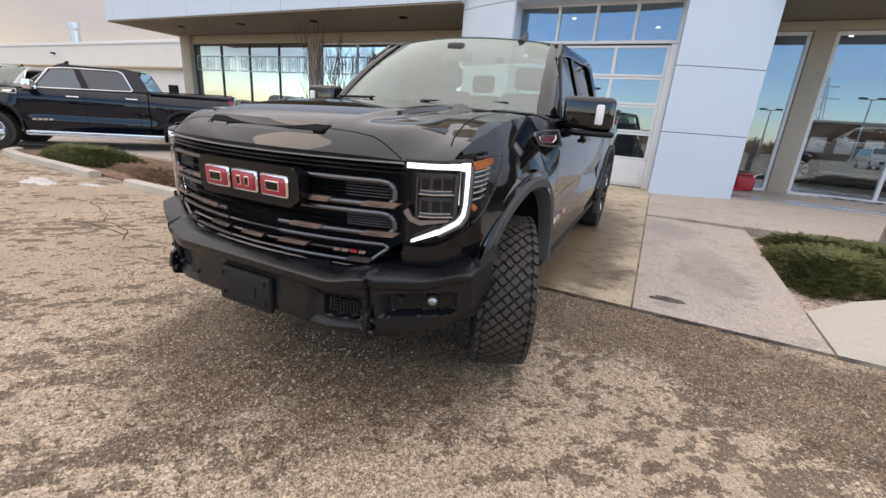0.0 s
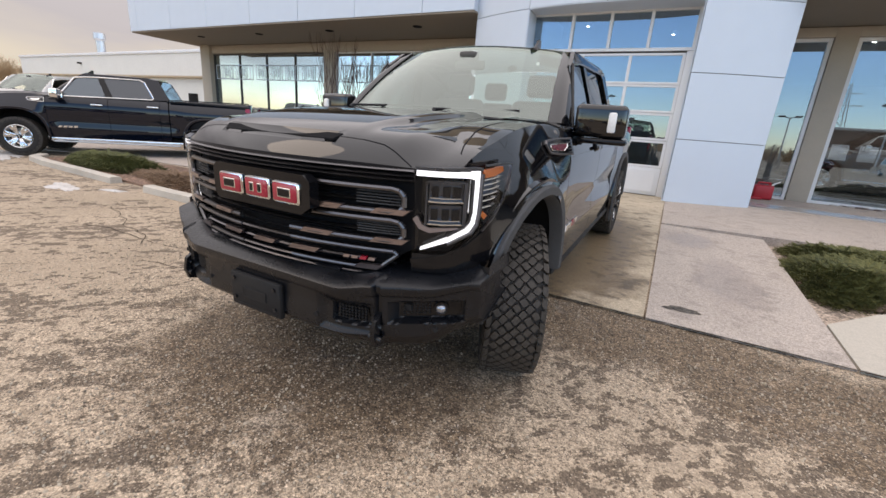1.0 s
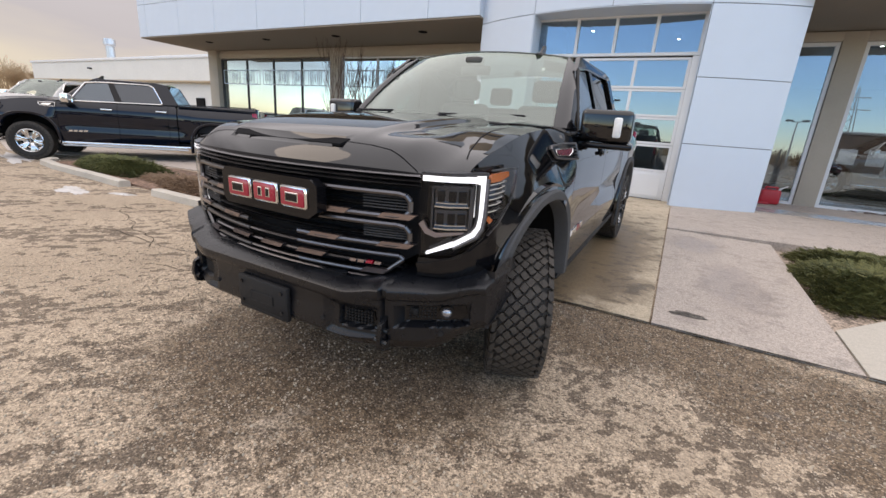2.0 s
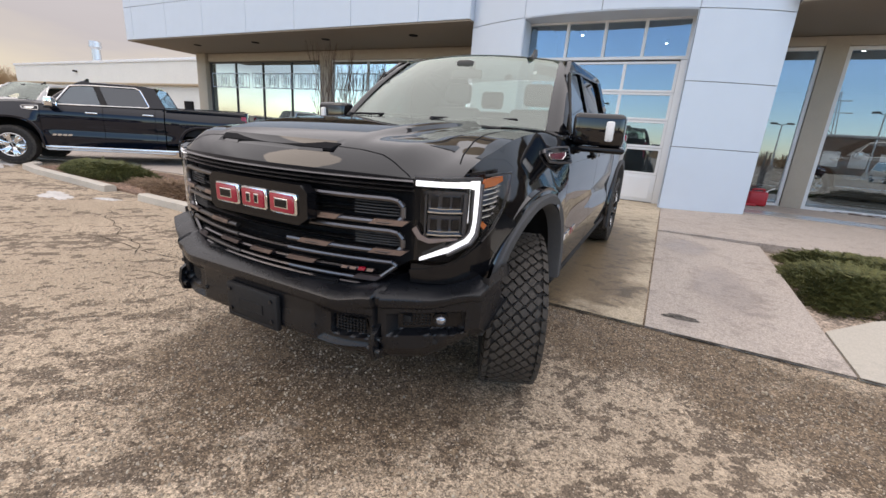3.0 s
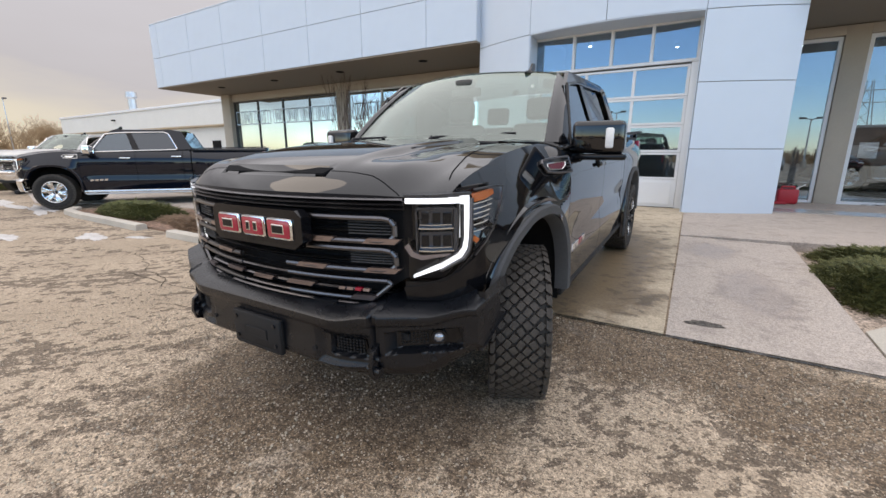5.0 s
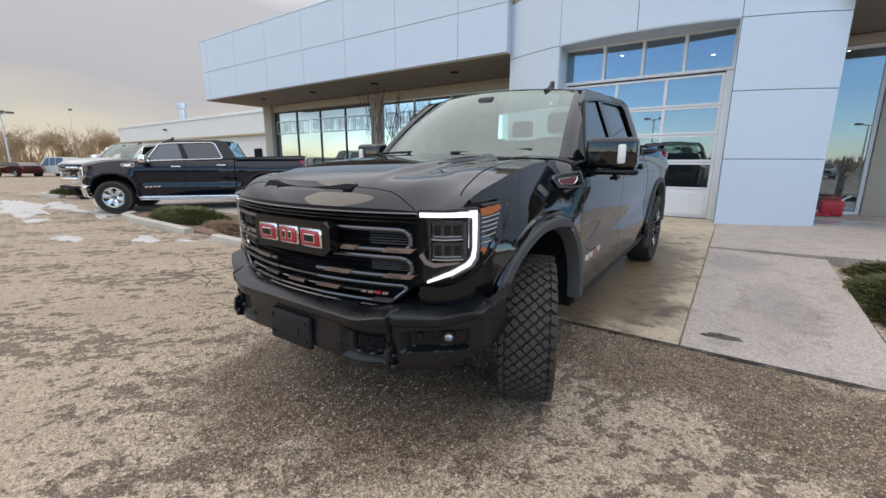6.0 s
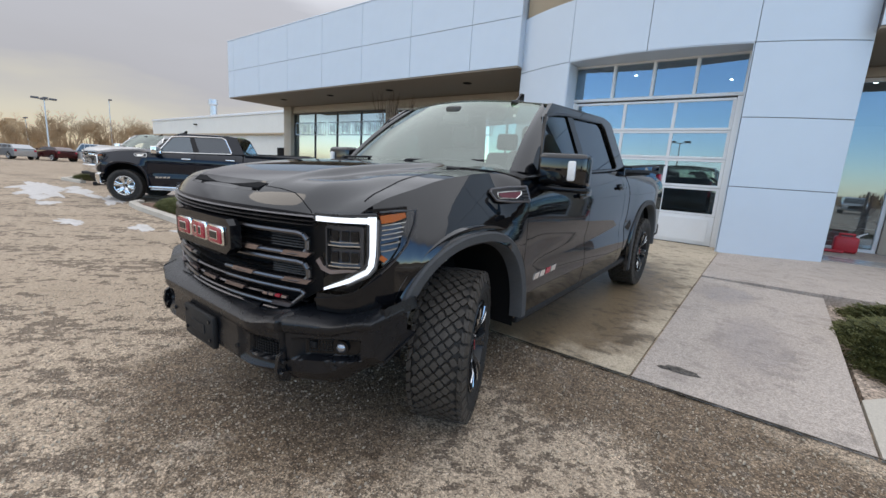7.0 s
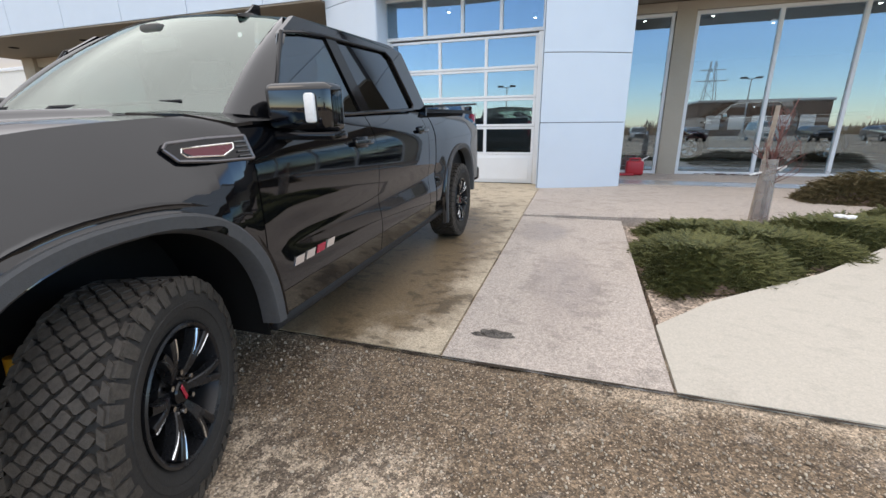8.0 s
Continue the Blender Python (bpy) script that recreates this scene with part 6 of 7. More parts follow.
        for u in us:
            x = min(max(u, -0.985), 0.985)
            back = abs(u) - abs(x)               # the ends turn back towards the wheel
            x *= 1 + 0.10 * back
            a = abs(x)
            y = bumper_y(min(a, 0.985)) + back
            lift = 0.13 * smooth01((a - 0.74) / 0.25) + 0.5 * back
            up = 0.030 * smooth01((a - 0.45) / 0.20) + 0.03 * smooth01((a - 0.80) / 0.17) + 0.12 * back
            bk = 0.22 - 0.06 * smooth01((a - 0.70) / 0.15) - 0.10 * smooth01((a - 0.90) / 0.08)
            row = [(x, y + bk, 0.45 + lift), (x, y + min(0.08, bk - 0.01), 0.428 + lift)]
            for j in range(nz + 1):
                t = j / nz
                z = 0.445 + lift + (0.715 + up - 0.445 - lift) * t
                zz = 0.445 + 0.27 * t
                o = 0.055 * max(0.0, (0.495 - zz) / 0.05)
                tube = smooth01((a - 0.56) / 0.06)
                u = (zz - 0.686) / 0.031
                o -= (0.006 + 0.014 * tube) * math.sqrt(max(0.0, 1 - u * u))
                o += 0.028 * smooth01((zz - 0.698) / 0.016) + 0.006 * (1 - tube) * math.exp(-((zz - 0.60) / 0.045) ** 2)
                if 0.615 < a < 0.642:
                    o += 0.024
                row.append((x, y + o + recess(a, z), z))
            row += [(x, y + 0.060, 0.727 + up), (x, y + 0.07 + (bk - 0.07) * 0.5, 0.738 + up), (x, y + bk - 0.005, 0.745 + up), (x, y + bk, 0.70 + up)]
            rows.append(row)
        vs = grid(bm, rows)
        bp = solid(part("front_bumper", bm, M_SATIN, T, "satin black steel off-road bumper", smooth=40), 0.008)
        # raised centre panel on the shelf
        bm = bmesh.new()
        prism(bm, [(-0.42, bumper_y(0.42) + 0.075, 0.738), (0.42, bumper_y(0.42) + 0.075, 0.738), (0.36, bumper_y(0.3) + 0.17, 0.765), (-0.36, bumper_y(0.3) + 0.17, 0.765)], (0, 0.01, -0.03))
        part("shelf_panel", bm, M_SATIN, bp)
        bm = bmesh.new()
        bx(bm, -0.42, 0.42, -0.80, -0.45, 0.40, 0.455, 0.02)
        part("skid_plate", bm, M_SATIN, bp)
        # plate holder
        bm = bmesh.new()
        bx(bm, -0.168, 0.162, -0.985, -0.955, 0.466, 0.634, 0.012, 2)
        ph = part("plate_holder", bm, M_PLASTIC, bp, "empty black number plate holder")
        bm = bmesh.new()
        bx(bm, -0.075, 0.075, -0.9885, -0.984, 0.525, 0.575, 0.004, 1)
        bx(bm, -0.145, 0.14, -0.9875, -0.984, 0.480, 0.486, 0.001, 1)
        part("plate_relief", bm, M_PLASTIC, ph)
        for px in (-0.135, 0.13):
            for pz in (0.51, 0.605):
                bm = bmesh.new()
                rod(bm, (px, -0.992, pz), (px, -0.98, pz), 0.009, seg=8)
                part("bolt", bm, M_SATIN, ph)
        for sx in (1, -1):
            # outer pocket with fog lamp
            def pocket(x0, x1, z0, z1, slope, name):
                def BP(x, z, o):
                    return Vector((sx * x, bumper_y(x) + 0.048 - o, z + slope * (x - x0)))
                bm = bmesh.new()
                prism(bm, [BP(x0 + 0.012, z0 + 0.01, 0.004), BP(x1 - 0.03, z0 + 0.01, 0.004), BP(x1 - 0.012, z0 + 0.035, 0.004), BP(x1 - 0.02, z1 - 0.01, 0.004), BP(x0 + 0.012, z1 - 0.01, 0.004)], (0, 0.012, 0))
                return part(name, bm, M_GLOSSBLACK, bp), BP
            pk, BP = pocket(0.672, 0.920, 0.566, 0.648, 0.10, "fog_pocket")
            c = BP(0.835, 0.610, 0.012)
            nrm = Vector((sx * 0.50, -0.86, 0)).normalized()
            bm = bmesh.new()
            rod(bm, c - nrm * 0.03, c + nrm * 0.008, 0.034, 0.031, 20)
            part("fog_lamp", bm, M_GLOSSBLACK, pk, "round fog lamp")
            bm = bmesh.new()
            bmesh.ops.create_uvsphere(bm, u_segments=16, v_segments=10, radius=0.025, matrix=Matrix.Translation(c - nrm * 0.004))
            part("fog_lens", bm, M_FOGLENS, pk)
            bm = bmesh.new()
            for k in range(8):
                for j in range(4):
                    p = BP(0.700 + 0.013 * k, 0.590 + 0.013 * j, 0.010)
                    bx(bm, p.x - 0.0045, p.x + 0.0045, p.y, p.y + 0.012, p.z - 0.0035, p.z + 0.0035)
            part("pocket_mesh", bm, M_PLASTIC, pk)
            p = BP(0.715, 0.618, 0.012)
            bm = bmesh.new()
            bx(bm, p.x - 0.017, p.x + 0.017, p.y - 0.006, p.y + 0.01, p.z - 0.015, p.z + 0.015, 0.004, 2)
            part("sensor_cover", bm, M_PLASTIC, pk)
            ik, BP2 = pocket(0.430, 0.585, 0.538, 0.622, -0.05, "inner_pocket")
            bm = bmesh.new()
            for k in range(9):
                for j in range(5):
                    p = BP2(0.452 + 0.0135 * k, 0.555 + 0.013 * j, 0.010)
                    bx(bm, p.x - 0.0045, p.x + 0.0045, p.y, p.y + 0.012, p.z - 0.004, p.z + 0.004)
            part("pocket_mesh", bm, M_PLASTIC, ik)
            # recovery point
            bm = bmesh.new()
            hx, hy = sx * 0.625, bumper_y(0.625)
            prism(bm, [(hx - 0.010, hy + 0.02, 0.60), (hx - 0.010, hy - 0.022, 0.575), (hx - 0.010, hy - 0.034, 0.52), (hx - 0.010, hy - 0.022, 0.462), (hx - 0.010, hy + 0.03, 0.445), (hx - 0.010, hy + 0.05, 0.60)], (0.020, 0, 0))
            rod(bm, (hx - 0.028, hy - 0.010, 0.500), (hx + 0.034, hy - 0.010, 0.496), 0.017, seg=12)
            rod(bm, (hx - 0.030, hy - 0.006, 0.553), (hx + 0.030, hy - 0.006, 0.550), 0.010, seg=8)
            part("recovery_point", bm, M_SATIN, bp)
            for x, z in ((0.35, 0.55), (0.83, 0.545)):
                bm = bmesh.new()
                y = bumper_y(x)
                rod(bm, (sx * x, y + 0.02, z), (sx * x + sx * 0.004, y - 0.004, z), 0.012, 0.011, 14)
                part("parking_sensor", bm, M_PLASTIC, bp)
        bm = bmesh.new()
        bx(bm, -0.66, 0.66, -0.78, -0.58, 0.60, 0.73, 0.02)
        part("bumper_core", bm, M_LINER, bp)
    else:
        bm = bmesh.new()
        rows = []
        for i in range(29):
            x = -0.985 + 1.97 * i / 28
            y = nose_y(min(abs(x), 0.93)) - 0.03 + max(0, abs(x) - 0.93) * 1.5
            rows.append([(x, y + 0.15, 0.42), (x, y + 0.02, 0.44), (x, y, 0.56), (x, y - 0.01, 0.68), (x, y + 0.05, 0.73), (x, y + 0.15, 0.735)])
        grid(bm, rows)
        solid(part("front_bumper", bm, M_CHROME, T), 0.01)
        bm = bmesh.new()
        bx(bm, -0.7, 0.7, -0.90, -0.80, 0.36, 0.46, 0.02)
        part("valance", bm, M_PLASTIC, T)
    return T


truck = pickup(pose(-1.51, 2.12, 0.037, 1.66), "dusty black pickup truck with off-road bumper and lit headlamps", M_PAINT, True, 23)

# ---- other vehicles ----
t2 = pickup(pose(-13.08, 4.32, gz(-13, 4.5) - 0.02, 0, 0, -39.8), "glossy blue-black pickup truck with chrome trim and polished wheels", M_PAINT2, False, 0)
t2.scale = (0.965, 0.965, 0.965)
pickup(pose(-18.3, 5.2, gz(-18, 5) - 0.02, 0, 0, 24.0), "pearl white pickup truck with a chrome grille", M_PAINT3, False, 0)


def suv(m, label, paint, length=4.7, h=1.72, group="", spokes=10):
    """A parked car: shaped body, tapered cabin, panes, lamps and four wheels; y runs back."""
    T = thing("parked_car", m, label, "car", group)
    L, w, r = length, 0.93, 0.35
    fy, ry_ = 0.90, length - 0.95
    bm = bmesh.new()
    prof = [(0.0, 0.45), (0.02, 0.75), (0.12, 0.92), (1.15, 1.05), (L - 0.35, 1.10), (L - 0.03, 0.98), (L, 0.50), (L - 0.10, 0.34)]
    for yc in (ry_, fy):
        prof += [(yc + 0.42 * math.cos(a), 0.34 + 0.42 * math.sin(a)) for a in [math.pi * k / 10 for k in range(11)]]
    prof += [(0.12, 0.32)]
    rows = []
    for u, inset, lift in ((-1, 0.08, 0.0), (-0.97, 0.02, 0.0), (-0.9, 0.0, 0.012), (0.9, 0.0, 0.012), (0.97, 0.02, 0.0), (1, 0.08, 0.0)):
        rows.append([(w * u, y + (inset if y < L / 2 else -inset) * (1 if abs(y - L / 2) > L * 0.45 else 0), z + (lift if z > 0.9 else 0)) for y, z in prof])
    vs = grid(bm, rows, close=True)
    bm.faces.new(vs[0][::-1])
    bm.faces.new(vs[-1])
    part("body", bm, paint, T, smooth=40)
    cab = [(1.05, 1.03), (1.85, h - 0.06), (2.3, h), (L - 0.75, h - 0.03), (L - 0.12, 1.08)]
    bm = bmesh.new()
    rows = []
    for u, s in ((-1, 1), (1, 1)):
        rows.append([(u * (w - 0.04 - 0.20 * (z - 1.03) / (h - 1.03)), y, z) for y, z in cab])
    vs = grid(bm, rows)
    bm.faces.new(vs[0])
    bm.faces.new(vs[1][::-1])
    part("cabin", bm, paint, T, smooth=30)
    for u in (-1, 1):
        def S(y, z):
            return (u * (w - 0.034 - 0.20 * (z - 1.03) / (h - 1.03)), y, z)
        for poly in ([(1.42, 1.10), (1.98, h - 0.12), (2.48, h - 0.09), (2.50, 1.11)], [(2.58, 1.11), (2.56, h - 0.09), (3.25, h - 0.09), (3.40, 1.13)], [(3.48, 1.13), (3.33, h - 0.09), (L - 0.85, h - 0.11), (L - 0.50, 1.16)]):
            bm = bmesh.new()
            prism(bm, [S(*p) for p in poly], (-u * 0.01, 0, 0))
            part("side_window", bm, M_CARGLASS, T)
        bm = bmesh.new()
        bx(bm, u * 0.72 - 0.16, u * 0.72 + 0.16, -0.005, 0.10, 0.72, 0.84, 0.02)
        part("headlamp", bm, M_CHROME, T)
        bm = bmesh.new()
        bx(bm, u * 0.78 - 0.10, u * 0.78 + 0.10, L - 0.06, L + 0.005, 0.80, 1.0, 0.02)
        part("tail_lamp", bm, M_RED, T)
        bm = bmesh.new()
        bx(bm, u * 1.0 - 0.09, u * 1.0 + 0.09, 1.38, 1.48, 1.08, 1.22, 0.03)
        part("side_mirror", bm, paint, T)
        for yc in (fy, ry_):
            bm = bmesh.new()
            lathe(bm, [(0.23, -0.11), (0.33, -0.11), (r, -0.08), (r, 0.08), (0.33, 0.11), (0.23, 0.11)], 28)
            t_ = part("wheel", bm, M_RUBBER, T)
            t_.matrix_basis = pose(u * 0.83, yc, r)
            bm = bmesh.new()
            for k in range(spokes):
                a = 2 * math.pi * k / spokes
                rod(bm, (u * 0.085, 0.04 * math.cos(a), 0.04 * math.sin(a)), (u * 0.10, 0.225 * math.cos(a), 0.225 * math.sin(a)), 0.016, 0.014, 6)
            lathe(bm, [(0.24, u * 0.10), (0.232, u * 0.115), (0.215, u * 0.10)], 24)
            rod(bm, (u * 0.05, 0, 0), (u * 0.10, 0, 0), 0.05, seg=12)
            part("rim", bm, M_RIMBRIGHT, t_)
    bm = bmesh.new()
    wy = [(1.10, 1.06), (1.83, h - 0.075)]
    prism(bm, [(-0.80, wy[0][0] - 0.01, wy[0][1]), (0.80, wy[0][0] - 0.01, wy[0][1]), (0.66, wy[1][0] - 0.01, wy[1][1]), (-0.66, wy[1][0] - 0.01, wy[1][1])], (0, 0.012, 0.012))
    part("windscreen", bm, M_CARGLASS, T)
    bm = bmesh.new()
    bx(bm, -0.5, 0.5, -0.012, 0.05, 0.50, 0.80, 0.02)
    part("grille", bm, M_DARKGAP, T)
    return T


M_CARGLASS = plain("dark_car_glass", (0.02, 0.025, 0.03), 0.06, var=0.05)
M_P_RED = car_paint("red_paint", (0.045, 0.007, 0.008), 0.2, speckle=False)
M_P_SILVER = car_paint("silver_paint", (0.42, 0.43, 0.44), 0.2, metal=0.5, speckle=False)
M_P_DARK = car_paint("charcoal_paint", (0.03, 0.032, 0.035), 0.2, speckle=False)

pickup(pose(4.3, 18.35, 0.262, 0, 0, -90), "grey pickup truck parked inside the showroom", M_PAINT4, False, 0)
ROWCARS = "cars parked along the far side of the lot"
protos = [suv(pose(-62, 3.2, gz(-62, 3), 0, 0, -70), "dark parked car at the far edge of the lot", M_P_DARK, 4.6, 1.5, ROWCARS),
          suv(pose(-62, 6.2, gz(-62, 6), 0, 0, -70), "silver parked car at the far edge of the lot", M_P_SILVER, 4.6, 1.5, ROWCARS),
          suv(pose(-62, 9.4, gz(-62, 9), 0, 0, -70), "red parked car at the far edge of the lot", M_P_RED, 4.5, 1.45, ROWCARS),
          suv(pose(-60.5, 12.2, gz(-60, 12), 0, 0, -70), "white parked van at the far edge of the lot", M_PAINT3, 5.2, 2.0, ROWCARS)]
rng = random.Random(5)
for k in range(9):
    copy_thing(protos[(k * 2 + 1) % 3], pose(-63 + rng.uniform(-0.4, 0.4), 0.3 - 2.9 * k, gz(-62, 0), 0, 0, -70 + rng.uniform(-3, 3)))
# unseen row of cars behind the view, added for reflections in the glass
REARCARS = "cars parked across the lot behind"
for k in range(9):
    o = copy_thing(protos[(k * 5 + 1) % 4], pose(-14 + 5.4 * k + rng.uniform(-0.6, 0.6), -27, gz(0, -9), 0, 0, 180 + rng.uniform(-3, 3)))
    tagged(o, "unseen parked car added across the lot for the glass to mirror", "car", REARCARS)

# ---- kerbs and planted island ----
bm = bmesh.new()
isl = [(-11.7, 3.62), (-4.4, 3.50), (-4.4, 5.0), (-6.5, 5.2), (-9.2, 5.05), (-11.3, 4.5)]
prism(bm, [(x, y, gz(x, y) + 0.03) for x, y in isl], (0, 0, -0.15))
tagged(part("planting_island", bm, M_MULCH), "planted island of brown mulch and dry litter", "planting bed", kind="structure")


def kerb(pts, label):
    bm = bmesh.new()
    P = []
    for (x0, y0), (x1, y1) in zip(pts, pts[1:]):
        n = max(2, int(math.hypot(x1 - x0, y1 - y0) / 0.3))
        P += [(x0 + (x1 - x0) * k / n, y0 + (y1 - y0) * k / n) for k in range(n)]
    P.append(pts[-1])
    sweep(bm, [(x, y, gz(x, y) + 0.006 * noise.noise((x * 2, y * 2, 1))) for x, y in P], [(-0.09, -0.1), (-0.09, 0.075), (-0.07, 0.095), (0.05, 0.10), (0.075, 0.085), (0.095, -0.1)])
    return tagged(part("kerb", bm, M_KERB), label, "kerb", kind="structure")


kerb([(-11.75, 3.85), (-11.45, 3.60), (-10.6, 3.50), (-9.2, 3.47), (-7.9, 3.43)], "chipped concrete kerb along the island")
kerb([(-6.9, 3.41), (-5.5, 3.40), (-4.3, 3.42), (-4.25, 4.2), (-4.3, 5.0)], "chipped concrete kerb along the island")
kerb([(-22, 4.9), (-20.8, 4.0), (-19.0, 4.2)], "low concrete kerb round a far planting bed")
bm = bmesh.new()
ap = [(-22, 5.6), (-14.5, 3.9), (-12.2, 4.9), (-9.2, 5.3), (-6.5, 5.4), (-4.3, 5.2), (-4.3, 12.6), (-22, 12.6)]
a_ = [(x, y, gz(x, y) + 0.012) for x, y in ap]
prism(bm, a_, (0, 0, -0.12))
tagged(part("display_pad", bm, M_SLAB), "pale concrete display pad under the parked pickups", "pavement", kind="structure")


def shrub_mesh(name, w, d, h, n, mat, seed, leaf=0.05, litter=False):
    """Low juniper: arching sprays that each carry many short needled leaves."""
    rg = random.Random(seed)
    V, F = [], []
    for i in range(n):
        a = rg.uniform(0, 2 * math.pi)
        rr = math.sqrt(rg.random())
        e = 0.80 + 0.28 * noise.noise((math.cos(a) * 1.3 + seed, math.sin(a) * 1.3, 0.5))
        px, py = rr * e * w / 2 * math.cos(a), rr * e * d / 2 * math.sin(a)
        hump = 0.55 + 0.45 * noise.noise((px * 1.7 + seed, py * 1.7, 2.0))
        top = h * (1 - rr ** 5) * (0.62 + 0.5 * hump)
        pz = top * rg.uniform(0.35, 1.0)
        out = Vector((math.cos(a + rg.uniform(-0.9, 0.9)), math.sin(a + rg.uniform(-0.9, 0.9)), rg.uniform(-0.15, 0.55))).normalized()
        ln = rg.uniform(0.06, 0.17)
        side_v = out.cross(Vector((0, 0, 1))).normalized()
        for k in range(6):
            t = k / 6
            c = Vector((px, py, pz)) + out * ln * t + Vector((0, 0, -0.03 * t * t))
            for sg in (-1, 1):
                tip = c + out * leaf * 0.7 + side_v * sg * leaf * (0.75 - 0.4 * t) + Vector((0, 0, rg.uniform(-0.012, 0.022)))
                b0 = c + out * leaf * 0.22
                i0 = len(V)
                V.extend([c, tip, b0 + Vector((0, 0, 0.010))])
                F.append((i0, i0 + 1, i0 + 2))
    me = bpy.data.meshes.new(name)
    me.from_pydata([tuple(v) for v in V], [], F)
    me.materials.append(mat)
    return me


def juniper(x, y, w, d, h, n, seed, label, rz=0.0, mat=None):
    T = thing("juniper_shrub", pose(x, y, gz(x, y) - (0.06 if x > 1 else 0.0), 0, 0, rz), label, "shrub")
    ob = piece("foliage", shrub_mesh("foliage", w, d, h, n, mat or M_JUNIPER, seed), T)
    ob["kind"] = "stuff"
    rg = random.Random(seed + 50)
    bm = bmesh.new()
    for k in range(16):
        a = rg.uniform(0, 6.28)
        r = rg.uniform(0.3, 0.75)
        q = (r * w / 2 * math.cos(a), r * d / 2 * math.sin(a), h * 0.45)
        rod(bm, (0.1 * math.cos(a), 0.1 * math.sin(a), 0), (q[0] * 0.5, q[1] * 0.5, h * 0.35), 0.012, 0.009, 6)
        rod(bm, (q[0] * 0.5, q[1] * 0.5, h * 0.35), q, 0.009, 0.005, 6)
    # smooth inner dome in the same twig brown fills the middle
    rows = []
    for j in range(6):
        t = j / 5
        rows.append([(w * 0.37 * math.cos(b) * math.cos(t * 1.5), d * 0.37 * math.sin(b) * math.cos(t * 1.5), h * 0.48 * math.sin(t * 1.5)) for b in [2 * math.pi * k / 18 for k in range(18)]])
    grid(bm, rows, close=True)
    part("stems_and_dome", bm, M_TWIG, T)
    return T


J1 = "spreading green juniper shrub on the gravel bed"
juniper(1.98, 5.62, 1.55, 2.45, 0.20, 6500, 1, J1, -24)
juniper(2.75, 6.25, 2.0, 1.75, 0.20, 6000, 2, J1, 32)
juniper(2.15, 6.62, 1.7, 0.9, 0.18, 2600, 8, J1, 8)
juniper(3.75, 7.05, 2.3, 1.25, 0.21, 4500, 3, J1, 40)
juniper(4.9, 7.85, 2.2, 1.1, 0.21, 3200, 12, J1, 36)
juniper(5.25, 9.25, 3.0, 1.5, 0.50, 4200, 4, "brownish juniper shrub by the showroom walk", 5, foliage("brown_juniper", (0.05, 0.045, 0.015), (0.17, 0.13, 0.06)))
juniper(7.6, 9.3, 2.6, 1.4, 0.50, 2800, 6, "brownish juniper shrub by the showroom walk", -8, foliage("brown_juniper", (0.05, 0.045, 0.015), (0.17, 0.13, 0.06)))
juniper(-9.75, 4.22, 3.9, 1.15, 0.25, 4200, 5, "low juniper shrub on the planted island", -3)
juniper(-20.6, 4.7, 1.6, 0.9, 0.25, 700, 7, "low juniper shrub in a far planting bed", 0)

lit = new("leaf_litter", shrub_mesh("leaf_litter", 4.2, 1.35, 0.13, 3000, M_DRYLEAF, 11, 0.04))
lit.matrix_basis = pose(-6.6, 4.2, gz(-6.6, 4.2) + 0.03)
tagged(lit, "dry brown leaf litter and dead stems", "leaf litter", kind="stuff")


def bare_tree(name, label, m, h, spread, depth, seed, mat, r0=0.05, forks=3, stems=1, up=0.55):
    """Bare branches: tapered trunk, limbs and twigs."""
    rg = random.Random(seed)
    T = thing(name, m, label, "tree")
    trunk, twig = bmesh.new(), bmesh.new()

    def grow(p, d, ln, r, lvl):
        q = p + d * ln
        rod(trunk if lvl < 1 else twig, p, q, r, r * 0.62, 6 if lvl < 2 else 4, cap=False)
        if lvl >= depth:
            return
        for k in range(forks):
            nd = (d + Vector((rg.uniform(-1, 1), rg.uniform(-1, 1), rg.uniform(-0.3, 0.6))) * spread + Vector((0, 0, up * 0.3))).normalized()
            grow(p.lerp(q, rg.uniform(0.45, 1.0)), nd, ln * rg.uniform(0.5, 0.82), r * 0.58, lvl + 1)

    for s in range(stems):
        d0 = Vector((rg.uniform(-0.2, 0.2), rg.uniform(-0.2, 0.2), 1)).normalized()
        grow(Vector((rg.uniform(-0.15, 0.15) * (stems > 1), rg.uniform(-0.15, 0.15) * (stems > 1), -0.05)), d0, h * 0.42, r0, 0)
    part("trunk", trunk, mat, T)
    ob = part("crown", twig, mat, T)
    ob["kind"] = "stuff"
    return T


bare_tree("bare_shrub", "tall bare shrub in front of the showroom glass", pose(-10.2, 11.0, gz(-10, 10)), 3.9, 0.30, 4, 3, M_TWIG, 0.022, 3, 4)
bare_tree("bare_shrub", "tall bare shrub in front of the showroom glass", pose(-9.2, 11.2, gz(-9, 10)), 3.6, 0.34, 4, 9, M_TWIG, 0.020, 3, 3)

# staked sapling in the bed
stake = thing("staked_sapling", pose(3.02, 7.35, gz(3, 7.3)), "young bare sapling in a plastic guard tied to a weathered stake", "sapling")
bm = bmesh.new()
rod(bm, (-0.09, 0.0, -0.05), (-0.03, 0.0, 1.42), 0.028, 0.026, 8)
part("stake", bm, M_WOOD, stake, "weathered wooden stake")
bm = bmesh.new()
lathe(bm, [(0.105, 0.0), (0.10, 0.25), (0.092, 0.55), (0.086, 0.80), (0.080, 0.80), (0.095, 0.0)], 14, "z")
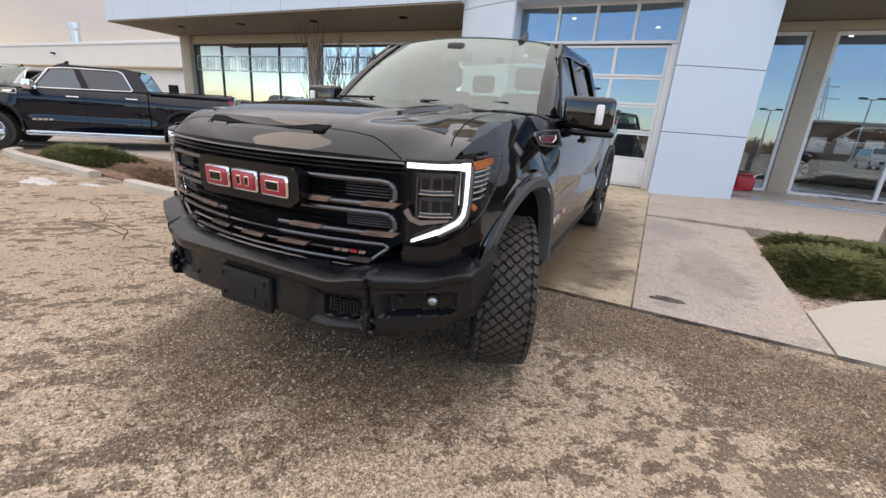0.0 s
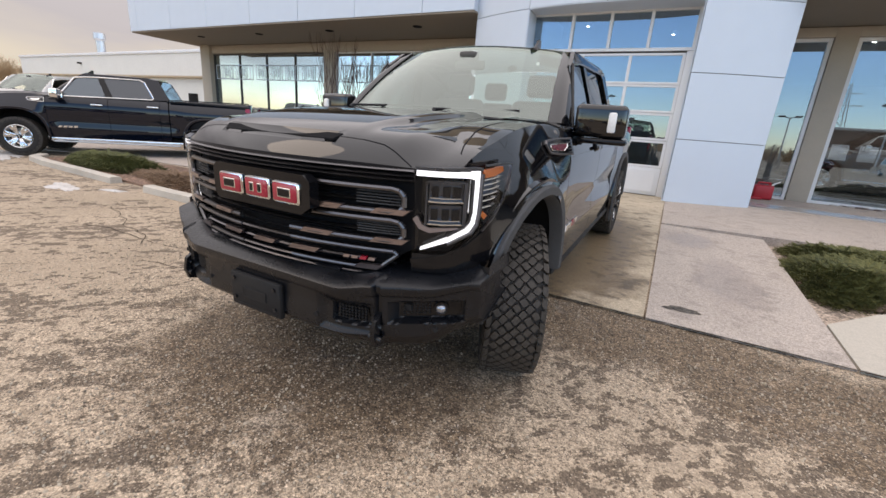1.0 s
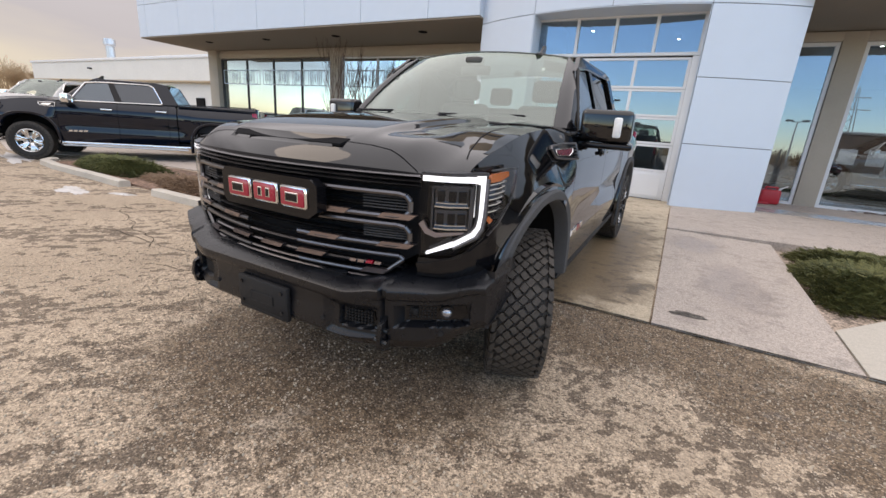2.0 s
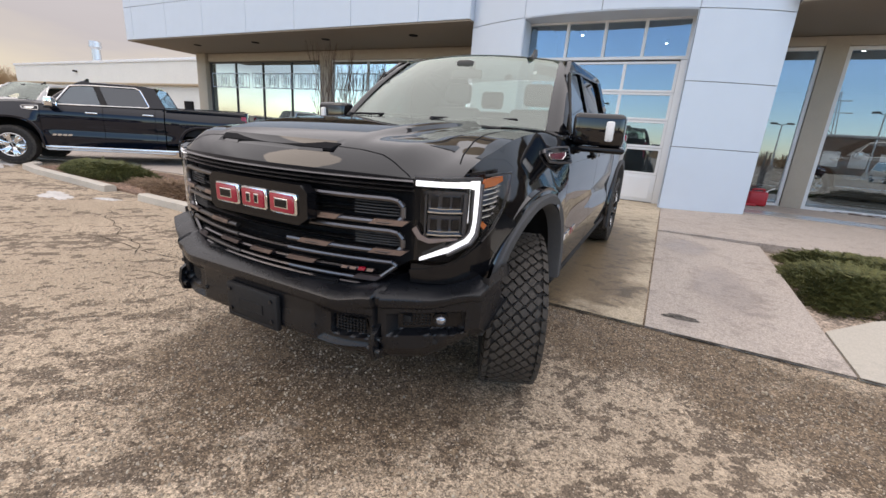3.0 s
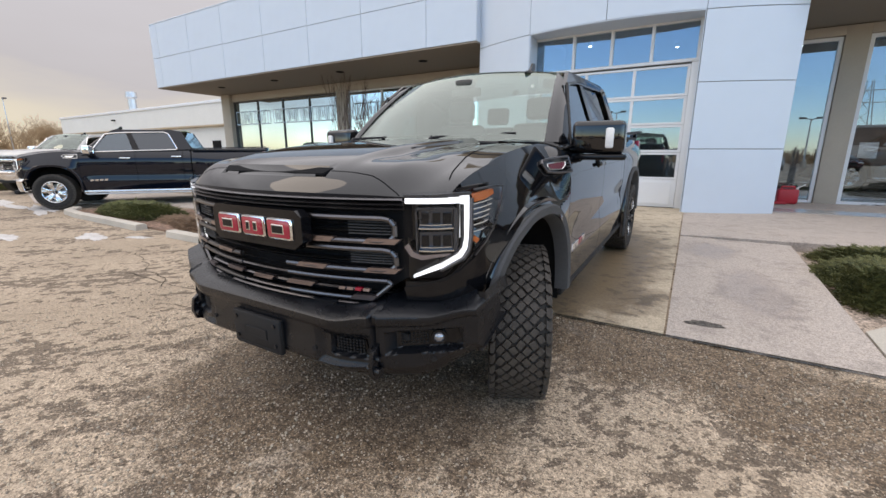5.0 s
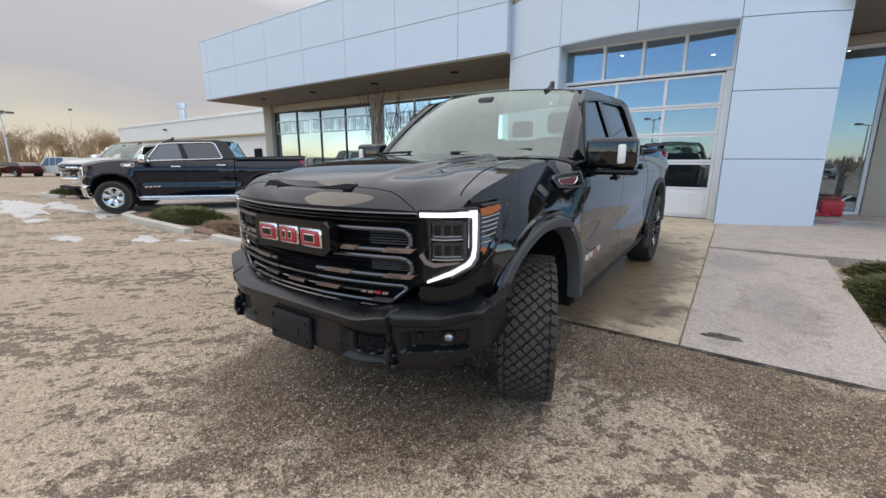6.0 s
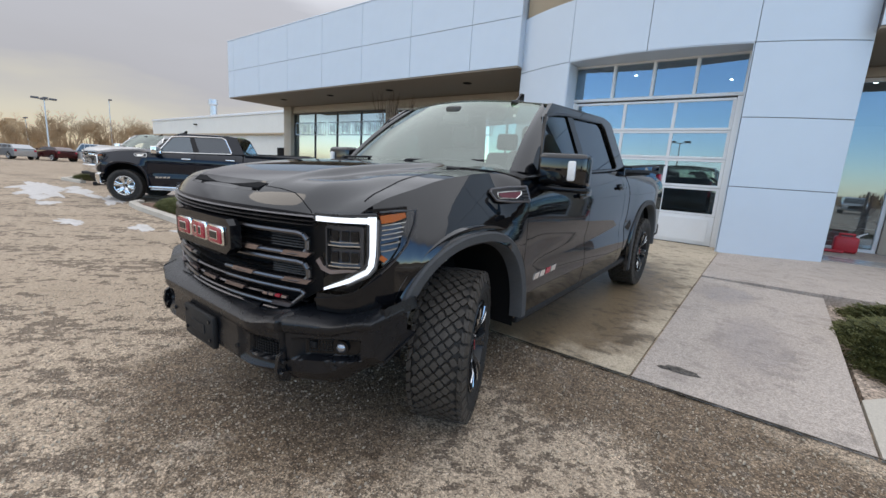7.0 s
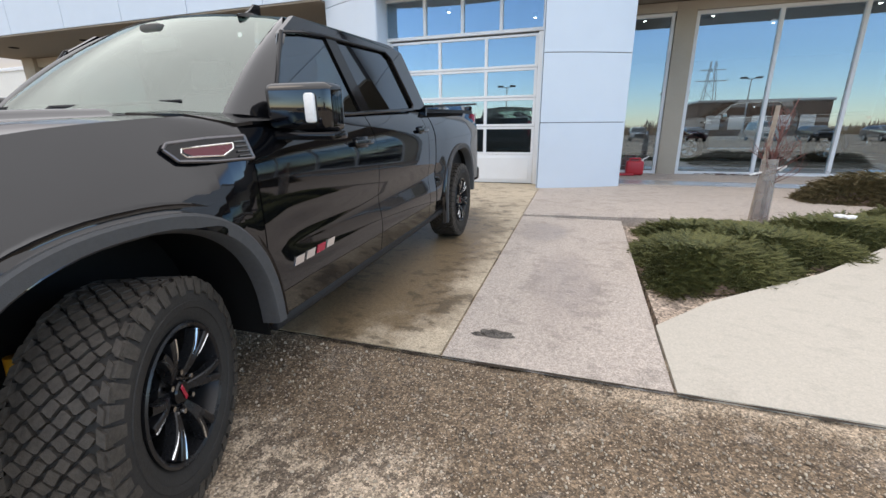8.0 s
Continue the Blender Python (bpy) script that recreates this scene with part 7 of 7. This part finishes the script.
part("trunk_guard", bm, pane("cloudy_plastic", (0.80, 0.76, 0.76), 1.4, 0.3, haze=0.30), stake, "cloudy plastic trunk guard")
bm = bmesh.new()
rg = random.Random(4)
for k in range(4):
    p = Vector((0.03 + rg.uniform(-0.03, 0.03), rg.uniform(-0.03, 0.03), 0))
    q = p + Vector((rg.uniform(-0.05, 0.10), rg.uniform(-0.05, 0.05), rg.uniform(0.9, 1.3)))
    rod(bm, p, q, 0.016, 0.008, 6)
    for j in range(7):
        s = p.lerp(q, rg.uniform(0.5, 1.0))
        e = s + Vector((rg.uniform(-0.22, 0.26), rg.uniform(-0.22, 0.22), rg.uniform(0.15, 0.42)))
        rod(bm, s, e, 0.006, 0.003, 5)
        for i in range(3):
            s2 = s.lerp(e, rg.uniform(0.3, 1))
            rod(bm, s2, s2 + Vector((rg.uniform(-0.1, 0.12), rg.uniform(-0.1, 0.1), rg.uniform(0.05, 0.2))), 0.003, 0.0015, 4)
part("sapling_wood", bm, M_TWIGRED, stake, "red-brown bare stems")["kind"] = "stuff"
bm = bmesh.new()
rod(bm, (-0.19, -0.02, 0.60), (0.16, -0.06, 0.72), 0.012, 0.009, 6)
rod(bm, (0.16, -0.06, 0.72), (0.10, -0.04, 0.66), 0.010, 0.012, 6)
part("tie", bm, M_TAPE, stake, "white cloth tie")
rag = thing("snow_scrap", pose(3.55, 6.62, gz(3.5, 6.6) + 0.27), "scrap of white litter caught on the shrub", "litter")
bm = bmesh.new()
rg = random.Random(8)
for k in range(7):
    c = Vector((rg.uniform(-0.08, 0.10), rg.uniform(-0.06, 0.06), rg.uniform(0, 0.02)))
    bmesh.ops.create_icosphere(bm, subdivisions=1, radius=rg.uniform(0.02, 0.045), matrix=Matrix.Translation(c) @ Matrix.Diagonal((1.5, 1, 0.5, 1)))
part("scrap", bm, M_TAPE, rag)

# red fuel can by the narrow window
can = thing("fuel_can", pose(2.06, 12.05, gz(2, 10) + 0.03), "red plastic fuel can with a pale spout on the walk", "fuel can")
bm = bmesh.new()
bx(bm, -0.19, 0.19, -0.13, 0.13, 0.0, 0.33, 0.05, 3)
bx(bm, -0.12, 0.12, -0.025, 0.025, 0.36, 0.40, 0.015, 2)
rod(bm, (-0.11, 0, 0.30), (-0.11, 0, 0.39), 0.018, seg=8)
rod(bm, (0.11, 0, 0.30), (0.11, 0, 0.39), 0.018, seg=8)
part("body", bm, M_CANRED, can)
bm = bmesh.new()
rod(bm, (0.15, 0, 0.31), (0.17, 0, 0.36), 0.028, 0.024, 10)
rod(bm, (0.17, 0, 0.36), (0.29, -0.01, 0.43), 0.016, 0.010, 8)
part("spout", bm, M_TAPE, can, "pale spout")
tray = thing("red_tray", pose(1.84, 11.95, gz(2, 10) + 0.03), "flat red plastic tray beside the fuel can", "tray")
bm = bmesh.new()
bx(bm, -0.2, 0.2, -0.15, 0.15, 0.0, 0.045, 0.015)
part("tray", bm, M_CANRED, tray)

# blown twigs and litter along the sill
for lx, ly, n, sd in ((3.75, 12.38, 16, 3), (4.5, 12.40, 22, 5)):
    heap = thing("twig_litter", pose(lx, ly, gz(lx, 10) + 0.034), "blown dark twigs and litter along the showroom sill", "litter")
    bm = bmesh.new()
    rg = random.Random(sd)
    for k in range(n):
        p = Vector((rg.uniform(-0.35, 0.35), rg.uniform(-0.06, 0.06), rg.uniform(0.006, 0.03)))
        a = rg.uniform(-0.6, 0.6)
        rod(bm, p, p + Vector((math.cos(a), math.sin(a) * 0.5, rg.uniform(-0.05, 0.08))) * rg.uniform(0.06, 0.22), 0.007, 0.003, 5)
    part("twigs", bm, M_TWIG, heap)["kind"] = "stuff"

# outlined sign shapes on the glass: one plain frame for each character
sign = thing("window_sign", pose(0, RY - 0.075, 0), "outlined pale sign shapes stuck on the showroom glass", "window sign")


def outline(x0, w, z0, h, k):
    bm = bmesh.new()
    t = 0.028
    sl = 0.10 * w * (1 if k % 3 == 0 else 0)
    for a, b, c, d in ((x0, x0 + w, z0, z0 + t), (x0, x0 + w, z0 + h - t, z0 + h), (x0, x0 + t, z0 + t, z0 + h - t), (x0 + w - t, x0 + w, z0 + t, z0 + h - t)):
        bx(bm, a, b, -0.002, 0.002, c, d)
    if k % 2:
        bx(bm, x0 + w * 0.32, x0 + w * 0.32 + t, -0.002, 0.002, z0 + h * 0.25, z0 + h * 0.75)
        bx(bm, x0 + w * 0.62, x0 + w * 0.62 + t, -0.002, 0.002, z0 + h * 0.25, z0 + h * 0.75)
    part("character", bm, M_FILM, sign)


for k in range(5):
    outline(-18.45 + 0.46 * k, 0.40, 2.66, 0.58, k)
for k in range(8):
    outline(-15.85 + 0.455 * k, 0.395, 2.66, 0.58, k + 1)
for k in range(7):
    outline(-11.25 + 0.62 * k, 0.50, 2.66, 0.58, k)

# showroom ceiling lamps, and an unseen area light added to brighten the room
room = new("showroom_fill", bpy.data.lights.new("showroom_fill", "AREA"))
room.data.shape, room.data.size, room.data.size_y = "RECTANGLE", 7.0, 5.0
room.data.energy, room.data.color = 190, (1.0, 0.95, 0.88)
room.matrix_world = pose(6.2, 17.0, 4.18)
for lx, ly in ((-2.5, 12.0), (-0.55, 13.2), (2.2, 14.6), (3.8, 14.6), (5.6, 16.0), (7.2, 14.6)):
    lamp = thing("ceiling_lamp", pose(lx, ly, 4.19), "small lit ceiling spotlight in the showroom", "lamp", "showroom ceiling lamps")
    bm = bmesh.new()
    rod(bm, (0, 0, -0.10), (0, 0, 0), 0.055, seg=14)
    part("can", bm, M_ALU, lamp)
    bm = bmesh.new()
    rod(bm, (0, 0, -0.106), (0, 0, -0.101), 0.036, seg=14)
    part("lens", bm, M_WINLAMP, lamp)

# ---- the lot's lamp posts ----
LP = "lamp posts of the lot"


def lamp_post(x, y, h, heads, label):
    T = thing("street_lamp", pose(x, y, gz(x, y)), label, "street lamp", LP)
    bm = bmesh.new()
    rod(bm, (0, 0, 0), (0, 0, 0.7), 0.28, 0.28, 12)
    part("base", bm, M_KERB, T)
    bm = bmesh.new()
    rod(bm, (0, 0, 0.7), (0, 0, h), 0.10, 0.06, 10)
    part("pole", bm, M_GALV, T)
    for k in range(heads):
        a = math.pi * 2 * k / heads
        bm = bmesh.new()
        rod(bm, (0, 0, h - 0.1), (0.7 * math.cos(a), 0.7 * math.sin(a), h + 0.05), 0.04, seg=8)
        bx(bm, 0.45, 1.15, -0.22, 0.22, h - 0.02, h + 0.20, 0.05, 2, Matrix.Rotation(a, 4, "Z"))
        part("lamp_head", bm, M_PANEL_BACK, T)
    return T


lamp_post(-69, 11.3, 6.9, 4, "tall lamp post with a cluster of floodlight heads")
lamp_post(-112, 15.2, 6.2, 2, "distant lamp post in the lot")
lamp_post(-95, 24, 10.0, 1, "distant lamp post in the lot")
lamp_post(11.6, -40, 5.6, 2, "lamp post across the lot")
lamp_post(20.5, -40, 7.2, 2, "lamp post across the lot")
lamp_post(-9.0, -40, 6.8, 2, "lamp post across the lot")

# ---- far trees ----
proto = bare_tree("far_tree", "bare winter tree at the edge of the lot", pose(-92, 14, -0.4), 7.6, 0.80, 5, 21, M_FARBROWN, 0.11, 4, 1, 0.35)
proto2 = bare_tree("far_tree", "bare winter tree at the edge of the lot", pose(-90, 18, -0.4), 7.0, 0.85, 5, 33, M_FARBROWN, 0.10, 4, 2, 0.35)
tagged(proto, group="bare trees along the lot")
tagged(proto2, group="bare trees along the lot")
rg = random.Random(12)
for k in range(40):
    s = rg.uniform(0.6, 1.1)
    o = copy_thing(proto if k % 2 else proto2, pose(-84 - rg.uniform(0, 18), -4 + 1.05 * k + rg.uniform(-1, 1), -0.4, 0, 0, rg.uniform(0, 360)))
    o.scale = (s, s, s)


def woods(name, a, b, h0, seed, label, depth=6.0):
    """A far band of brush and woods as many upright blades with an uneven top."""
    rg = random.Random(seed)
    a, b = Vector(a), Vector(b)
    V, F = [], []
    L = (b - a).length
    n = int(L * 22)
    across = (b - a).normalized().cross(Vector((0, 0, 1)))
    for i in range(n):
        t = rg.random()
        p = a.lerp(b, t) + across * rg.uniform(-depth, depth)
        hh = h0 * (0.55 + 0.45 * noise.noise((t * L * 0.08, seed, 0)) + 0.25 * noise.noise((t * L * 0.4, seed, 3))) * rg.uniform(0.5, 1.05)
        w = rg.uniform(0.12, 0.5)
        d = Vector((rg.uniform(-1, 1), rg.uniform(-1, 1), 0)).normalized() * w
        i0 = len(V)
        lean = Vector((rg.uniform(-0.5, 0.5), rg.uniform(-0.5, 0.5), 0))
        V.extend([p - d, p + d, p + lean + Vector((0, 0, max(hh, 0.6)))])
        F.append((i0, i0 + 1, i0 + 2))
    me = bpy.data.meshes.new(name)
    me.from_pydata([tuple(v) for v in V], [], F)
    me.materials.append(M_FARBROWN)
    return tagged(new(name, me), label, "woods", kind="stuff")


woods("far_woods", (-108, -14, -0.6), (-104, 60, -0.6), 7.5, 3, "brown leafless woods beyond the lot", 7)
# unseen woods added on the right, so the truck's doors reflect something dark
woods("side_woods", (60, -60, -0.5), (64, 40, -0.3), 6.0, 9, "unseen dark brush and woods added for the truck's side to mirror", 6)
woods("rear_woods", (-12, -75, -0.5), (110, -75, -0.5), 5.0, 4, "dark brush and woods across the road", 6)
bm = bmesh.new()
bx(bm, -232, -226, 24, 30, -1, 9, 0.3)
bx(bm, -231, -227, 25, 28, 9, 10, 0.3)
tagged(part("far_tower_block", bm, M_FARBROWN), "distant tower block beyond the trees", "building")
shed = thing("far_hall", pose(28, -62, -0.1), "low brown commercial hall across the lot", "building")
bm = bmesh.new()
bx(bm, -9, 9, -5, 5, 0, 5.2, 0.05)
part("wall", bm, M_MULCH, shed)
bm = bmesh.new()
bx(bm, -9.2, 9.2, -5.2, 5.2, 5.2, 5.6, 0.05)
part("roof", bm, M_GALV, shed)
for k in range(5):
    bm = bmesh.new()
    bx(bm, -7.6 + 3.2 * k, -5.6 + 3.2 * k, 5.0, 5.06, 1.0, 3.2, 0.02)
    part("window", bm, M_TAPE, shed)
# lattice pylon
pyl = thing("power_pylon", pose(30.5, -100, -0.3), "lattice power pylon beyond the lot", "pylon")
bm = bmesh.new()
for sx in (-1, 1):
    for sy in (-1, 1):
        rod(bm, (2.0 * sx, 2.0 * sy, 0), (0.5 * sx, 0.5 * sy, 17), 0.12, 0.08, 5)
for k in range(6):
    z0, z1 = 2.7 * k, 2.7 * (k + 1)
    w0, w1 = 2.0 - 1.5 * z0 / 17, 2.0 - 1.5 * z1 / 17
    rod(bm, (-w0, -w0, z0), (w1, -w1, z1), 0.06, seg=4)
    rod(bm, (w0, -w0, z0), (-w1, -w1, z1), 0.06, seg=4)
part("lattice", bm, M_GALV, pyl)
for z, w in ((12.5, 3.4), (15.0, 2.8)):
    bm = bmesh.new()
    rod(bm, (-w, 0, z), (w, 0, z), 0.10, seg=5)
    part("cross_arm", bm, M_GALV, pyl)

# ---- loose things on the ground ----


def snow_patch(x, y, w, d, h, seed, label, rz=0):
    bm = bmesh.new()
    rows = []
    for j in range(9):
        t = j / 8
        row = []
        for k in range(72):
            b = 2 * math.pi * k / 72
            c, q = math.cos(b), math.sin(b)
            e = 1 + 0.5 * noise.noise((c * 1.5 + seed, q * 1.5, 0.3)) + 0.45 * noise.noise((c * 5 + seed, q * 5, 1.3)) + 0.2 * noise.noise((c * 14 + seed, q * 14, 2.3))
            r = (1 - t * t) * e
            row.append((r * w / 2 * c, r * d / 2 * q, h * (1 - (1 - t * t) ** 3) * (1 + 0.5 * noise.noise((c * 2, q * 2 + t * 2, seed))) - 0.006))
        rows.append(row)
    vs = grid(bm, rows, close=True)
    ob = tagged(part("snow_patch", bm, M_SNOW), label, "snow")
    ob.matrix_basis = pose(x, y, gz(x, y), 0, 0, rz)
    return ob


snow_patch(-8.05, 2.77, 1.0, 0.32, 0.016, 1, "thin patch of old dirty snow on the asphalt", -8)
snow_patch(-9.35, 2.06, 1.0, 0.35, 0.014, 2, "thin patch of old dirty snow on the asphalt", 5)
rs = random.Random(31)
for k in range(15):
    snow_patch(-15.2 + rs.uniform(-2.6, 2.4), 2.95 + rs.uniform(-0.75, 0.7), rs.uniform(0.7, 2.4), rs.uniform(0.18, 0.55), 0.016, 40 + k, "melting streak of old snow on the asphalt by the pickups", rs.uniform(-20, 8))
snow_patch(-17.5, 2.9, 5.4, 1.0, 0.012, 4, "wide melting sheet of old snow by the pickups", -6)
snow_patch(-7.25, 3.10, 0.4, 0.10, 0.02, 5, "scrap of old snow beside the kerb", 20)
snow_patch(-19.5, 1.2, 2.4, 0.5, 0.02, 6, "thin patch of old dirty snow on the asphalt", 0)
snow_patch(-0.62, 3.62, 0.34, 0.14, 0.012, 9, "small wet ice patch on the driveway", 10)


def crack(pts, w, label, seed, wander=1.0):
    rg = random.Random(seed)
    bm = bmesh.new()
    P = []
    for (x0, y0), (x1, y1) in zip(pts, pts[1:]):
        n = max(3, int(math.hypot(x1 - x0, y1 - y0) / 0.06))
        P += [(x0 + (x1 - x0) * k / n + wander * 0.05 * noise.noise((k * 0.23, seed, 0)), y0 + (y1 - y0) * k / n + wander * 0.07 * noise.noise((k * 0.19, seed, 5))) for k in range(n)]
    rows = []
    for x, y in P:
        ww = w * rg.uniform(0.2, 1.0)
        z = gz(x, y) + 0.012 * noise.noise((x * 0.35, y * 0.35, 0)) + 0.005
        rows.append([(x - ww * 0.2, y - ww, z), (x + ww * 0.2, y + ww, z)])
    grid(bm, rows)
    return tagged(part("crack", bm, M_CRACK), label, "crack", kind="structure")


M_CRACK = plain("crack_dirt", (0.050, 0.041, 0.033), 0.95, var=0.4, scale=12, fine=90, ior=1.15)
crack([(-7.5, 0.75), (-6.6, 1.6), (-5.2, 2.1), (-4.3, 2.1), (-3.2, 2.3)], 0.006, "dirt-filled crack across the asphalt", 1)
crack([(-5.2, 0.45), (-4.5, 1.16), (-4.0, 1.75), (-3.1, 2.0)], 0.005, "dirt-filled crack across the asphalt", 2)
crack([(-6.5, 2.75), (-5.6, 2.4), (-4.8, 2.2), (-4.3, 2.05)], 0.006, "dirt-filled crack across the asphalt", 3)
crack([(-4.2, 3.258), (-1.0, 3.262), (2.0, 3.258), (6.0, 3.26)], 0.016, "dark joint where asphalt meets concrete", 4, 0.08)

# stain on the walk slab
M_STAIN = gravelly("oil_stain", (0.10, 0.088, 0.075), (0.8, 0.8, 0.8), 160.0, 0.3)
for sx_, sy_, w_, d_, sd in ((0.36, 3.60, 0.22, 0.10, 2), (0.25, 3.57, 0.09, 0.05, 5)):
    bm = bmesh.new()
    ring = [(w_ / 2 * (1 + 0.4 * noise.noise((math.cos(b) * 2 + sd, math.sin(b) * 2, 0))) * math.cos(b), d_ / 2 * (1 + 0.4 * noise.noise((math.cos(b) * 2 + sd, math.sin(b) * 2, 0))) * math.sin(b)) for b in [2 * math.pi * k / 26 for k in range(26)]]
    bm.faces.new([bm.verts.new((x, y, gz(sx_ + x, sy_ + y) - gz(sx_, sy_) + 0.0165)) for x, y in ring])
    ob = tagged(part("stain", bm, M_STAIN), "dark oil stain on the walk slab", "stain", kind="structure")
    ob.location = (sx_, sy_, gz(sx_, sy_))

# grit: loose pebbles over the near asphalt
rg = random.Random(77)
V, F = [], []
ico = bmesh.new()
bmesh.ops.create_icosphere(ico, subdivisions=1, radius=1.0)
iv = [v.co.copy() for v in ico.verts]
iF = [[v.index for v in f.verts] for f in ico.faces]
ico.free()
for k in range(30000):
    x = rg.uniform(-4.6, 4.2)
    y = rg.uniform(0.35, 3.2)
    if noise.noise((x * 0.9, y * 0.9, 7)) < rg.uniform(-0.5, 0.35):
        continue
    r = 0.0022 + 0.0062 * rg.random() ** 2.4
    m = Euler((rg.uniform(0, 6), rg.uniform(0, 6), rg.uniform(0, 6))).to_matrix() @ Matrix.Diagonal((1.25, 1.0, 0.72))
    z = gz(x, y) + 0.012 * noise.noise((x * 0.35, y * 0.35, 0)) + r * 0.25
    i0 = len(V)
    V.extend([tuple(m @ v * r + Vector((x, y, z))) for v in iv])
    F.extend([[i + i0 for i in f] for f in iF])
me = bpy.data.meshes.new("grit")
me.from_pydata(V, [], F)
M_GRIT = foliage("grit_stone", (0.09, 0.07, 0.052), (0.46, 0.39, 0.295))
me.materials.append(M_GRIT)
tagged(new("grit", me), "loose pale grit scattered over the asphalt", "gravel", kind="stuff")
